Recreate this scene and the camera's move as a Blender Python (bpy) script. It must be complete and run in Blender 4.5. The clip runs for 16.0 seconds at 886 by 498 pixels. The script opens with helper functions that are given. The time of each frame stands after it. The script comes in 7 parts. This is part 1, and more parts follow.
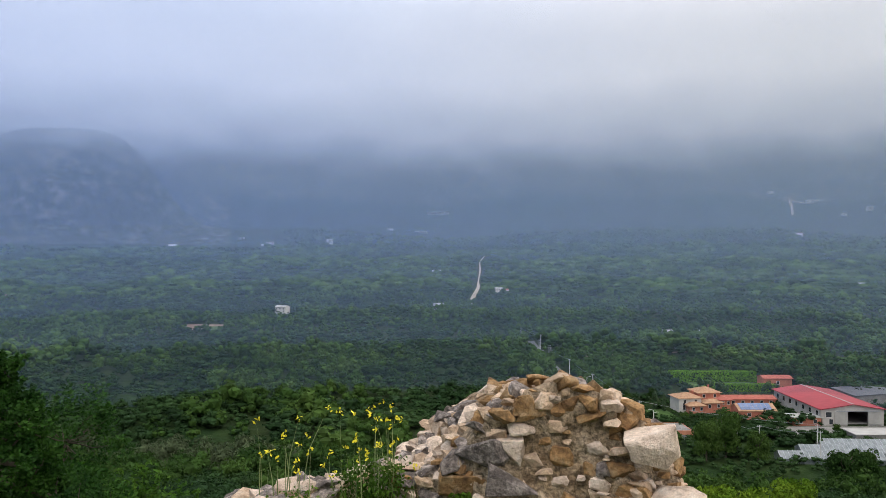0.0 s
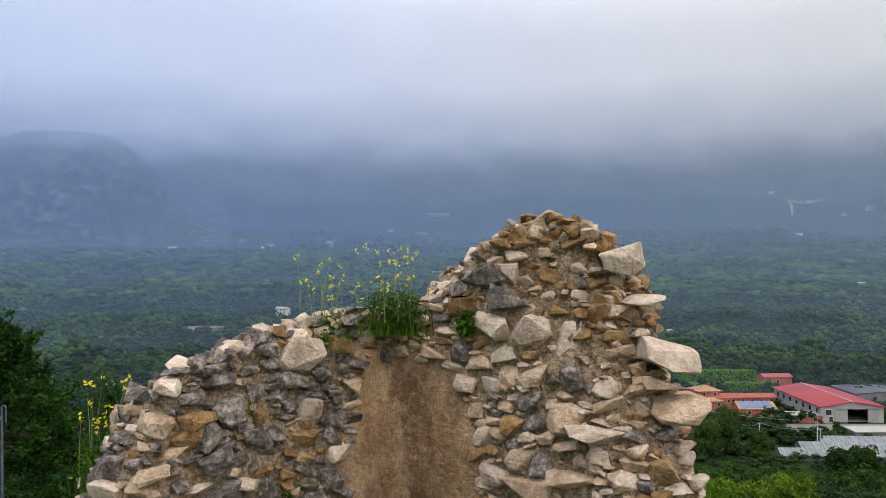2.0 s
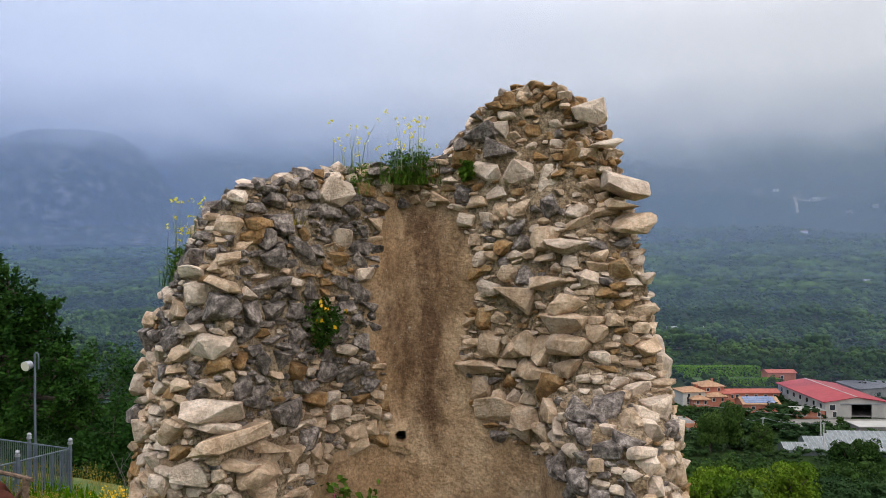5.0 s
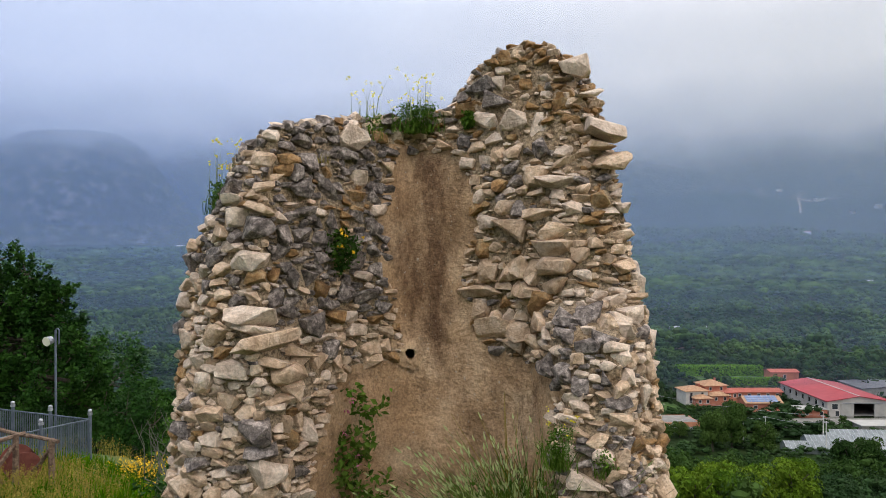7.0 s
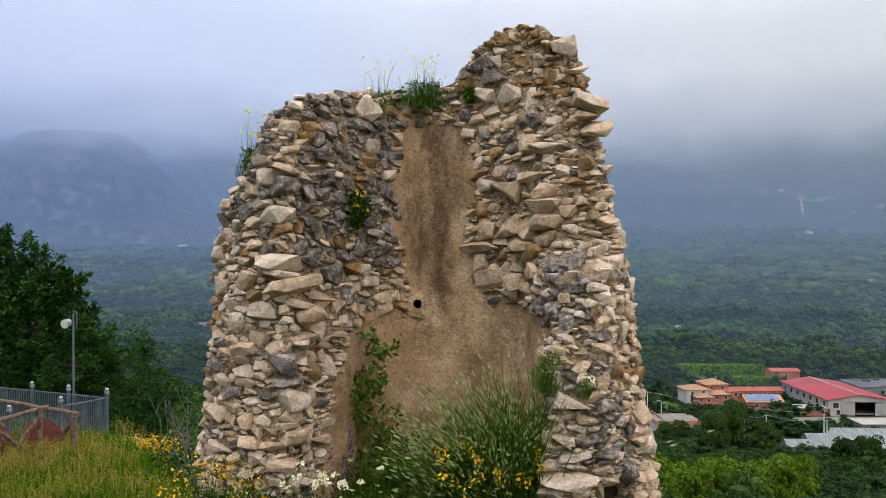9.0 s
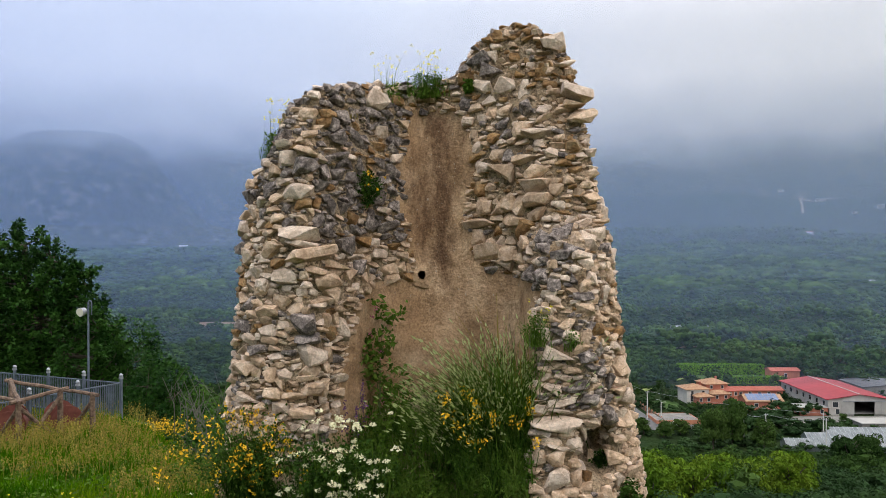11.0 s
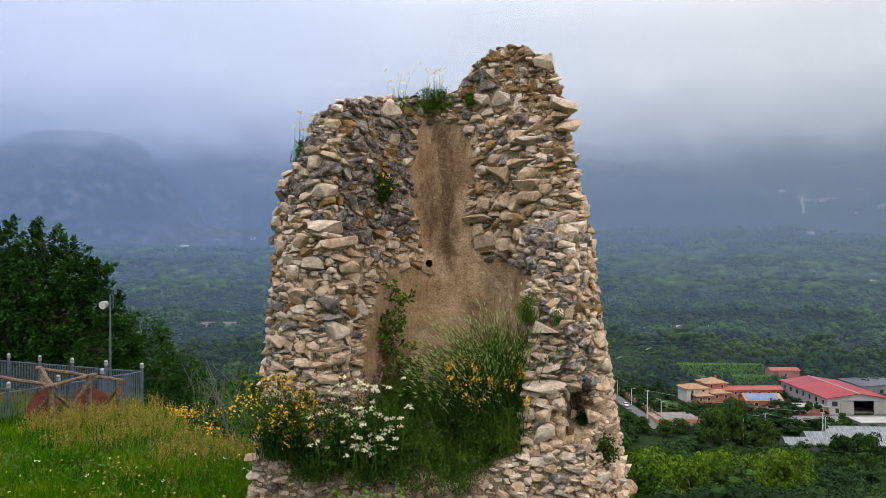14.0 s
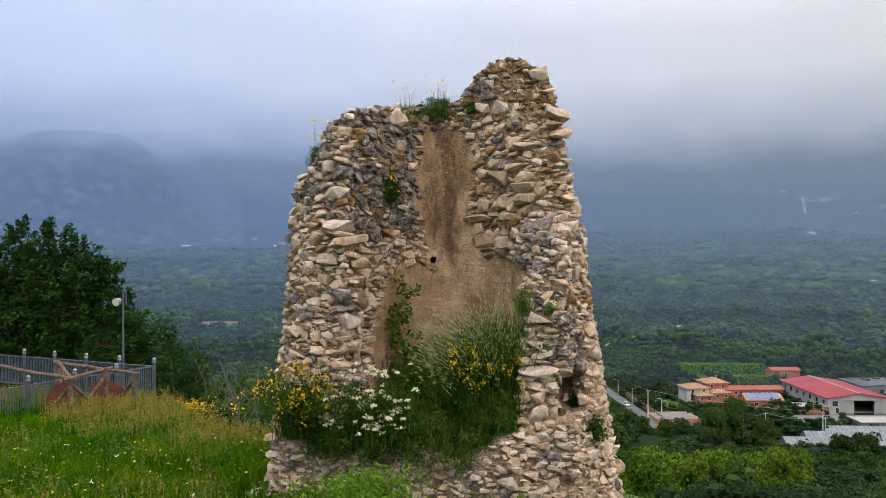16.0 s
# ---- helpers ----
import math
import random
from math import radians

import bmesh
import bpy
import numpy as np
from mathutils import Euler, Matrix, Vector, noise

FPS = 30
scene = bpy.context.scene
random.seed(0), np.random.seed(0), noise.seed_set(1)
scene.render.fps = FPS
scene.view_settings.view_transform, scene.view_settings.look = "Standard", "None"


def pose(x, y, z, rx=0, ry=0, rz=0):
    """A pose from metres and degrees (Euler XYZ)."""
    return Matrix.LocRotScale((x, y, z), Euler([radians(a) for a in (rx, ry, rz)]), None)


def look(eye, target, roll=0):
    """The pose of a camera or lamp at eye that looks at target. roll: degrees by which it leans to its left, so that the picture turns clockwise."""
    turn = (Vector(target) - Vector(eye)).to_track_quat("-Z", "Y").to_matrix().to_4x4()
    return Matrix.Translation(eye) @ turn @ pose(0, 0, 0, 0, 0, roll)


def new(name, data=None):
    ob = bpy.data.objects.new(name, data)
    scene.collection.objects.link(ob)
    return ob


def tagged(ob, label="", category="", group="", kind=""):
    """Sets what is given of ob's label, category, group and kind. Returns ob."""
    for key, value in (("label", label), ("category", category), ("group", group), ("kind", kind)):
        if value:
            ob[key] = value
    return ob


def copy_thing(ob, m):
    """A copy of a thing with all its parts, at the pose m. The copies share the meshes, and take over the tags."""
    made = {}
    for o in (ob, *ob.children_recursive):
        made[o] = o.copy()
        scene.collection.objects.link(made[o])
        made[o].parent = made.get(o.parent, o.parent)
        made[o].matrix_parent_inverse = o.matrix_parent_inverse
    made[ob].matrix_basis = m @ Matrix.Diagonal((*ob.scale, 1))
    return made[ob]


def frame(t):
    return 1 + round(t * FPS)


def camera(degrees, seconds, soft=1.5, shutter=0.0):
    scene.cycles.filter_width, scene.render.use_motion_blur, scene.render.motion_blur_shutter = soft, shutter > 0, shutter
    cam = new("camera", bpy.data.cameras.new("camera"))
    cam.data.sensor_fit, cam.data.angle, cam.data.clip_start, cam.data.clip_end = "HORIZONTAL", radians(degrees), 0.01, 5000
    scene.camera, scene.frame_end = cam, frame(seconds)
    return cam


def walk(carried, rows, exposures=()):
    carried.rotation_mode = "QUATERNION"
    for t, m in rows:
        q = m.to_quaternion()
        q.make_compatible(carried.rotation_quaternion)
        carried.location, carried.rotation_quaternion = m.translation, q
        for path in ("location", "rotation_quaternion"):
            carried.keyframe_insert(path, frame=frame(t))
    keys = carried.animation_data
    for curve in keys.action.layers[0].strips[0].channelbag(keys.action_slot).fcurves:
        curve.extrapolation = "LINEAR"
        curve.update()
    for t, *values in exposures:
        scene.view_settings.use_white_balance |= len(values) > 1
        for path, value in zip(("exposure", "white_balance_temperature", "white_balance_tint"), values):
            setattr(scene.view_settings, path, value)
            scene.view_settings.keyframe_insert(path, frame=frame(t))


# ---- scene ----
cam = camera(61.8, 16.0, 0.75)
METRES, EYE, TILT, LEAN, TURN = 8.0, 7.25, 0.0, 0.0, 0.0
ROWS = [
    (0.0, 0.0, 0.0, 0.0, 0.0, 0.0, 0.0),
    (0.5, -0.0007, -0.0266, -0.0297, -0.0, 0.08, 0.06),
    (1.0, -0.0029, -0.055, -0.0585, -0.02, 0.12, 0.13),
    (1.5, -0.0052, -0.0816, -0.0878, -0.01, 0.14, 0.16),
    (2.0, -0.007, -0.1078, -0.1167, 0.01, 0.14, 0.21),
    (2.5, -0.0081, -0.1335, -0.1446, 0.02, 0.16, 0.24),
    (3.0, -0.0089, -0.1597, -0.172, 0.07, 0.16, 0.24),
    (3.5, -0.0093, -0.1859, -0.1952, 0.12, 0.13, 0.24),
    (4.0, -0.0092, -0.211, -0.2161, 0.19, 0.1, 0.22),
    (4.5, -0.0087, -0.2378, -0.2379, 0.29, 0.03, 0.22),
    (5.0, -0.0085, -0.2621, -0.2575, 0.34, 0.01, 0.22),
    (7.5, -0.0103, -0.3965, -0.3437, 0.59, 0.06, 0.21),
    (8.0, -0.0109, -0.4211, -0.3558, 0.61, 0.06, 0.21),
    (8.5, -0.0113, -0.449, -0.3695, 0.66, 0.08, 0.2),
    (9.0, -0.0118, -0.4771, -0.3817, 0.68, 0.06, 0.21),
    (11.5, -0.0136, -0.6141, -0.4228, 0.72, 0.1, 0.21),
    (12.0, -0.0148, -0.6434, -0.426, 0.73, 0.1, 0.2),
    (12.5, -0.0158, -0.6701, -0.4281, 0.74, 0.1, 0.2),
    (13.0, -0.0166, -0.6978, -0.4296, 0.75, 0.11, 0.2),
    (13.5, -0.0169, -0.726, -0.431, 0.76, 0.11, 0.2),
    (14.0, -0.0171, -0.7505, -0.4322, 0.78, 0.1, 0.2),
    (14.5, -0.0178, -0.778, -0.4336, 0.8, 0.1, 0.19),
    (15.0, -0.0187, -0.804, -0.435, 0.83, 0.1, 0.19),
    (15.5, -0.0192, -0.8276, -0.4362, 0.85, 0.1, 0.18),
    (16.0, -0.0195, -0.8529, -0.4369, 0.86, 0.1, 0.18),
]
WALK_ROWS = [(t, pose(0, 0, EYE, TILT, LEAN, TURN) @ pose(METRES * x, METRES * y, METRES * z, 90 + pitch, roll, yaw)) for t, x, y, z, yaw, pitch, roll in ROWS]
EXPO = [(0.0, 0.0), (5.0, 0.03), (9.0, 0.09), (16.0, 0.08)]
walk(cam, WALK_ROWS, EXPO)

# ---------------------------------------------------------------- world and sun
world = bpy.data.worlds.new("overcast_sky")
scene.world = world
world.use_nodes = True
wn, wl = world.node_tree.nodes, world.node_tree.links
wn.clear()
w_out = wn.new("ShaderNodeOutputWorld")
w_mix = wn.new("ShaderNodeMixShader")
w_sky = wn.new("ShaderNodeTexSky")
w_sky.sky_type = 'NISHITA'
w_sky.sun_disc = False
SUN_EL, SUN_AZ = 60.0, 208.0     # degrees; azimuth clockwise from +y
w_sky.sun_elevation = radians(SUN_EL)
w_sky.sun_rotation = radians(SUN_AZ)
w_b1 = wn.new("ShaderNodeBackground")
w_b1.inputs[1].default_value = 0.09
w_b2 = wn.new("ShaderNodeBackground")
w_b2.inputs[1].default_value = 2.16
w_tc = wn.new("ShaderNodeTexCoord")
w_map = wn.new("ShaderNodeMapping")
w_map.inputs["Scale"].default_value = (1.0, 1.0, 2.6)
w_noise = wn.new("ShaderNodeTexNoise")
w_noise.inputs["Scale"].default_value = 2.2
w_noise.inputs["Detail"].default_value = 5
w_noise.inputs["Roughness"].default_value = 0.5
w_sep = wn.new("ShaderNodeSeparateXYZ")
# lighter towards the right-hand side and upwards
w_m1 = wn.new("ShaderNodeMath"); w_m1.operation = 'MULTIPLY_ADD'
w_m1.inputs[1].default_value = 0.82; w_m1.inputs[2].default_value = -0.01
w_m2 = wn.new("ShaderNodeMath"); w_m2.operation = 'MULTIPLY_ADD'
w_m2.inputs[1].default_value = 0.75
w_m3 = wn.new("ShaderNodeMath"); w_m3.operation = 'MULTIPLY_ADD'
w_m3.inputs[1].default_value = 0.75
w_ramp = wn.new("ShaderNodeValToRGB")
w_ramp.color_ramp.elements[0].position = 0.2
w_ramp.color_ramp.elements[0].color = (0.38, 0.44, 0.56, 1)
w_ramp.color_ramp.elements[1].position = 0.85
w_ramp.color_ramp.elements[1].color = (0.80, 0.79, 0.84, 1)
w_e = w_ramp.color_ramp.elements.new(0.52)
w_e.color = (0.54, 0.605, 0.72, 1)
w_e = w_ramp.color_ramp.elements.new(1.0)
w_e.color = (1.05, 1.03, 1.06, 1)
wl.new(w_tc.outputs["Generated"], w_map.inputs[0])
wl.new(w_map.outputs[0], w_noise.inputs["Vector"])
wl.new(w_tc.outputs["Generated"], w_sep.inputs[0])
wl.new(w_sep.outputs["X"], w_m1.inputs[0])
wl.new(w_sep.outputs["Z"], w_m2.inputs[0])
wl.new(w_m1.outputs[0], w_m2.inputs[2])
wl.new(w_noise.outputs["Fac"], w_m3.inputs[0])
wl.new(w_m2.outputs[0], w_m3.inputs[2])
wl.new(w_m3.outputs[0], w_ramp.inputs[0])
wl.new(w_ramp.outputs[0], w_b2.inputs[0])
wl.new(w_sky.outputs[0], w_b1.inputs[0])
w_mix.inputs[0].default_value = 0.92
wl.new(w_b1.outputs[0], w_mix.inputs[1])
wl.new(w_b2.outputs[0], w_mix.inputs[2])
wl.new(w_mix.outputs[0], w_out.inputs[0])

sun = new("sun", bpy.data.lights.new("sun", "SUN"))
sun.data.energy = 0.88
sun.data.angle = radians(20)
sun.data.color = (1.0, 0.93, 0.84)
sun.matrix_world = look((0, 0, 0), (-math.sin(radians(SUN_AZ)) * math.cos(radians(SUN_EL)),
                                    -math.cos(radians(SUN_AZ)) * math.cos(radians(SUN_EL)), -math.sin(radians(SUN_EL))))
sun.location = (20, -20, 60)


# ---------------------------------------------------------------- materials
def mat(name, cols, scale=4.0, rough=0.9, bump=0.3, bscale=30.0, vary=0.0, trans=0.0, detail=6.0, big=0.0, bigcol=None, metal=0.0, spec=0.3, dist=0.03, stain=False, fine=0.0):
    """Colours by world-space noise at two scales, fine relief, and variation from piece to piece."""
    m = bpy.data.materials.new(name)
    m.use_nodes = True
    n, l = m.node_tree.nodes, m.node_tree.links
    bsdf, out = n["Principled BSDF"], n["Material Output"]
    bsdf.inputs["Roughness"].default_value = rough
    bsdf.inputs["Metallic"].default_value = metal
    bsdf.inputs["Specular IOR Level"].default_value = spec
    geo = n.new("ShaderNodeNewGeometry")
    tex = n.new("ShaderNodeTexNoise")
    tex.inputs["Scale"].default_value = scale
    tex.inputs["Detail"].default_value = detail
    tex.inputs["Roughness"].default_value = 0.62
    ramp = n.new("ShaderNodeValToRGB")
    el = ramp.color_ramp.elements
    k = len(cols)
    for i, c in enumerate(cols):
        p = 0.5 if k == 1 else 0.36 + 0.28 * i / (k - 1)
        e = el[i] if i < 2 else el.new(p)
        e.position, e.color = p, (*c, 1)
    if k == 1:
        el[1].position, el[1].color = 1.0, (*cols[0], 1)
    l.new(geo.outputs["Position"], tex.inputs["Vector"])
    l.new(tex.outputs["Fac"], ramp.inputs[0])
    col = ramp.outputs[0]
    if big:
        t2 = n.new("ShaderNodeTexNoise")
        t2.inputs["Scale"].default_value = big
        t2.inputs["Detail"].default_value = 4
        r2 = n.new("ShaderNodeValToRGB")
        r2.color_ramp.elements[0].position, r2.color_ramp.elements[1].position = 0.42, 0.62
        mx = n.new("ShaderNodeMix"); mx.data_type = 'RGBA'
        l.new(geo.outputs["Position"], t2.inputs["Vector"])
        l.new(t2.outputs["Fac"], r2.inputs[0])
        l.new(r2.outputs[0], mx.inputs["Factor"])
        l.new(col, mx.inputs["A"])
        mx.inputs["B"].default_value = (*bigcol, 1)
        col = mx.outputs["Result"]
    if vary:
        oi = n.new("ShaderNodeObjectInfo")
        ad = n.new("ShaderNodeMath"); ad.operation = 'ADD'
        fr = n.new("ShaderNodeMath"); fr.operation = 'FRACT'
        mr = n.new("ShaderNodeMapRange")
        mr.inputs["To Min"].default_value, mr.inputs["To Max"].default_value = 1 - vary, 1 + vary
        hsv = n.new("ShaderNodeHueSaturation")
        l.new(oi.outputs["Random"], ad.inputs[0])
        l.new(geo.outputs["Random Per Island"], ad.inputs[1])
        l.new(ad.outputs[0], fr.inputs[0])
        l.new(fr.outputs[0], mr.inputs["Value"])
        l.new(mr.outputs[0], hsv.inputs["Value"])
        l.new(col, hsv.inputs["Color"])
        col = hsv.outputs[0]
    if fine:
        # small pits, lichen and pale chips
        tf = n.new("ShaderNodeTexNoise"); tf.inputs["Scale"].default_value = 38; tf.inputs["Detail"].default_value = 4; tf.inputs["Roughness"].default_value = 0.7
        rf = n.new("ShaderNodeMapRange")
        rf.inputs["From Min"].default_value, rf.inputs["From Max"].default_value = 0.34, 0.62
        rf.inputs["To Min"].default_value, rf.inputs["To Max"].default_value = 1 - fine, 1 + fine * 0.45
        hf = n.new("ShaderNodeHueSaturation")
        l.new(geo.outputs["Position"], tf.inputs["Vector"]); l.new(tf.outputs["Fac"], rf.inputs["Value"])
        l.new(rf.outputs[0], hf.inputs["Value"]); l.new(col, hf.inputs["Color"])
        col = hf.outputs[0]
    if stain:
        # dark runs of water and soot down the middle, and pale grit
        mp = n.new("ShaderNodeMapping"); mp.inputs["Scale"].default_value = (1.7, 1.0, 0.7)
        ts = n.new("ShaderNodeTexNoise"); ts.inputs["Scale"].default_value = 2.3; ts.inputs["Detail"].default_value = 9
        ts.inputs["Roughness"].default_value = 0.74
        rs = n.new("ShaderNodeValToRGB")
        rs.color_ramp.elements[0].position, rs.color_ramp.elements[0].color = 0.50, (1, 1, 1, 1)
        rs.color_ramp.elements[1].position, rs.color_ramp.elements[1].color = 0.76, (0.30, 0.255, 0.225, 1)
        ml = n.new("ShaderNodeMix"); ml.data_type = 'RGBA'; ml.blend_type = 'MULTIPLY'; ml.inputs["Factor"].default_value = 1.0
        # the old water run below the gap in the crest
        sx = n.new("ShaderNodeSeparateXYZ"); l.new(geo.outputs["Position"], sx.inputs[0])
        run = []
        for sock, at, wide in (("X", -0.30, 0.48), ("Z", 4.75, 1.7)):
            s1 = n.new("ShaderNodeMath"); s1.operation = 'SUBTRACT'; s1.inputs[1].default_value = at
            s2 = n.new("ShaderNodeMath"); s2.operation = 'ABSOLUTE'
            s3 = n.new("ShaderNodeMapRange"); s3.interpolation_type = 'SMOOTHSTEP'
            s3.inputs["From Max"].default_value = wide
            s3.inputs["To Min"].default_value, s3.inputs["To Max"].default_value = 1.0, 0.0
            l.new(sx.outputs[sock], s1.inputs[0]); l.new(s1.outputs[0], s2.inputs[0]); l.new(s2.outputs[0], s3.inputs["Value"])
            run.append(s3.outputs[0])
        s4 = n.new("ShaderNodeMath"); s4.operation = 'MULTIPLY'
        l.new(run[0], s4.inputs[0]); l.new(run[1], s4.inputs[1])
        s5 = n.new("ShaderNodeMath"); s5.operation = 'MULTIPLY_ADD'; s5.inputs[1].default_value = 0.25
        l.new(s4.outputs[0], s5.inputs[0]); l.new(ts.outputs["Fac"], s5.inputs[2])
        l.new(geo.outputs["Position"], mp.inputs[0]); l.new(mp.outputs[0], ts.inputs["Vector"]); l.new(s5.outputs[0], rs.inputs[0])
        l.new(col, ml.inputs["A"]); l.new(rs.outputs[0], ml.inputs["B"])
        tg = n.new("ShaderNodeTexNoise"); tg.inputs["Scale"].default_value = 26; tg.inputs["Detail"].default_value = 3
        rg = n.new("ShaderNodeValToRGB")
        rg.color_ramp.elements[0].position, rg.color_ramp.elements[1].position = 0.66, 0.78
        mg = n.new("ShaderNodeMix"); mg.data_type = 'RGBA'
        l.new(geo.outputs["Position"], tg.inputs["Vector"]); l.new(tg.outputs["Fac"], rg.inputs[0]); l.new(rg.outputs[0], mg.inputs["Factor"])
        l.new(ml.outputs["Result"], mg.inputs["A"]); mg.inputs["B"].default_value = (0.40, 0.35, 0.28, 1)
        col = mg.outputs["Result"]
    l.new(col, bsdf.inputs["Base Color"])
    if bump:
        t3 = n.new("ShaderNodeTexNoise")
        t3.inputs["Scale"].default_value = bscale
        t3.inputs["Detail"].default_value = 5
        t3.inputs["Roughness"].default_value = 0.65
        bp = n.new("ShaderNodeBump")
        bp.inputs["Strength"].default_value = bump
        bp.inputs["Distance"].default_value = dist
        l.new(geo.outputs["Position"], t3.inputs["Vector"])
        l.new(t3.outputs["Fac"], bp.inputs["Height"])
        l.new(bp.outputs[0], bsdf.inputs["Normal"])
    if trans:
        tr = n.new("ShaderNodeBsdfTranslucent")
        ms = n.new("ShaderNodeMixShader")
        ms.inputs[0].default_value = trans
        l.new(col, tr.inputs[0])
        l.new(bsdf.outputs[0], ms.inputs[1])
        l.new(tr.outputs[0], ms.inputs[2])
        l.new(ms.outputs[0], out.inputs[0])
    return m


M = {
    "mortar": mat("lime_mortar", [(0.17, 0.11, 0.058), (0.335, 0.235, 0.138), (0.48, 0.365, 0.24)], 7, 0.95, 1.0, 20, big=1.4, bigcol=(0.38, 0.285, 0.185), dist=0.07, fine=0.65),
    "plaster": mat("old_plaster", stain=True, cols= [(0.25, 0.158, 0.084), (0.45, 0.297, 0.172), (0.57, 0.405, 0.25)], scale=2.4, rough=0.95, bump=0.7, bscale=15, big=0.9, bigcol=(0.42, 0.26, 0.135), dist=0.05, fine=0.34, detail=9.0),
    "white": mat("pale_limestone", [(0.47, 0.355, 0.26), (0.63, 0.49, 0.37), (0.73, 0.60, 0.475)], 9, 0.85, 1.0, 40, vary=0.22, fine=0.24, dist=0.03),
    "cream": mat("cream_limestone", [(0.40, 0.27, 0.165), (0.575, 0.41, 0.27), (0.68, 0.52, 0.375)], 9, 0.85, 1.0, 40, vary=0.22, fine=0.24, dist=0.03),
    "grey": mat("grey_lichen_limestone", [(0.10, 0.080, 0.069), (0.21, 0.172, 0.146), (0.43, 0.36, 0.31)], 14, 0.9, 1.0, 44, vary=0.26, fine=0.55, dist=0.032),
    "tuff": mat("orange_tuff", [(0.16, 0.085, 0.035), (0.31, 0.175, 0.07), (0.36, 0.245, 0.13)], 9, 0.95, 0.8, 40, vary=0.25, fine=0.4),
    "earth": mat("dry_earth", [(0.15, 0.11, 0.065), (0.26, 0.195, 0.125), (0.35, 0.275, 0.185)], 4, 0.95, 0.9, 30, big=1.5, bigcol=(0.12, 0.12, 0.05)),
    "grass": mat("meadow_ground", [(0.035, 0.07, 0.012), (0.06, 0.10, 0.02), (0.10, 0.13, 0.035)], 1.2, 0.95, 0.8, 18, big=0.25, bigcol=(0.10, 0.12, 0.03)),
    "blade": mat("meadow_blades", [(0.020, 0.078, 0.001), (0.052, 0.140, 0.002), (0.118, 0.192, 0.004)], 1.1, 0.9, 0, vary=0.3, trans=0.35, spec=0.02),
    "woods_d": mat("dark_foliage", [(0.012, 0.029, 0.009), (0.020, 0.045, 0.013), (0.032, 0.062, 0.018)], 0.03, 0.75, 0, vary=0.35, trans=0.15, spec=0.07),
    "woods_l": mat("light_foliage", [(0.019, 0.045, 0.009), (0.035, 0.071, 0.013), (0.054, 0.095, 0.019)], 0.03, 0.75, 0, vary=0.35, trans=0.18, spec=0.07),
    "woods_o": mat("olive_foliage", [(0.04, 0.055, 0.024), (0.06, 0.08, 0.038), (0.08, 0.10, 0.048)], 0.15, 0.8, 0, vary=0.3, trans=0.2, spec=0.07),
    "bark": mat("brown_bark", [(0.05, 0.04, 0.03), (0.10, 0.08, 0.06)], 8, 0.95, 0.6, 20),
    "dirt_road": mat("pale_gravel", [(0.26, 0.21, 0.15), (0.38, 0.32, 0.25)], 0.3, 0.95, 0),
    "asphalt": mat("grey_asphalt", [(0.085, 0.085, 0.085), (0.14, 0.137, 0.133)], 0.3, 0.9, 0),
}


# ---------------------------------------------------------------- mesh helpers
def mesh_np(name, V, F, materials, mi=None, smooth=False):
    """A mesh from arrays of vertices and of equal-sided faces."""
    V, F = np.asarray(V, dtype=np.float32), np.asarray(F, dtype=np.int32)
    me = bpy.data.meshes.new(name)
    me.vertices.add(len(V))
    me.vertices.foreach_set("co", V.ravel())
    me.loops.add(F.size)
    me.loops.foreach_set("vertex_index", F.ravel())
    me.polygons.add(len(F))
    me.polygons.foreach_set("loop_start", np.arange(0, F.size, F.shape[1], dtype=np.int32))
    if mi is not None:
        me.polygons.foreach_set("material_index", np.asarray(mi, dtype=np.int32))
    me.polygons.foreach_set("use_smooth", np.full(len(F), smooth))
    for m in (materials if isinstance(materials, (list, tuple)) else [materials]):
        me.materials.append(m)
    me.update(calc_edges=True)
    me.validate()
    return me


def part(name, bm, material, parent=None, label="", smooth=False):
    """One mesh object from a bmesh, under a thing or a part."""
    me = bpy.data.meshes.new(name)
    bm.to_mesh(me)
    bm.free()
    for m in (material if isinstance(material, (list, tuple)) else [material]):
        me.materials.append(m)
    if smooth:
        me.polygons.foreach_set("use_smooth", np.ones(len(me.polygons), dtype=bool))
    ob = new(name, me)
    if parent:
        ob.parent = parent
    return tagged(ob, label)


MANY = {"foliage", "blossom", "stalk_bunch", "stem_bunch", "seed_spike_bunch", "dry_stalk_bunch", "grass_bunch"}   # too small to pick apart


def part_np(name, V, F, material, parent=None, label="", smooth=False, mi=None):
    ob = new(name, mesh_np(name, V, F, material, mi, smooth))
    if parent:
        ob.parent = parent
    return tagged(ob, label, kind="stuff" if name in MANY else "")


def joined(variants, poses, which):
    """Many posed copies of a few (V, F) shapes in one pair of arrays. poses: (n, 3, 4)."""
    Vs, Fs, at = [], [], 0
    for k, (v, f) in enumerate(variants):
        P = poses[which == k]
        if not len(P):
            continue
        w = np.einsum("nij,vj->nvi", P[:, :, :3], v) + P[:, None, :, 3]
        g = f[None] + (np.arange(len(P)) * len(v))[:, None, None] + at
        Vs.append(w.reshape(-1, 3)); Fs.append(g.reshape(-1, f.shape[1])); at += w.shape[0] * w.shape[1]
    return np.concatenate(Vs), np.concatenate(Fs)


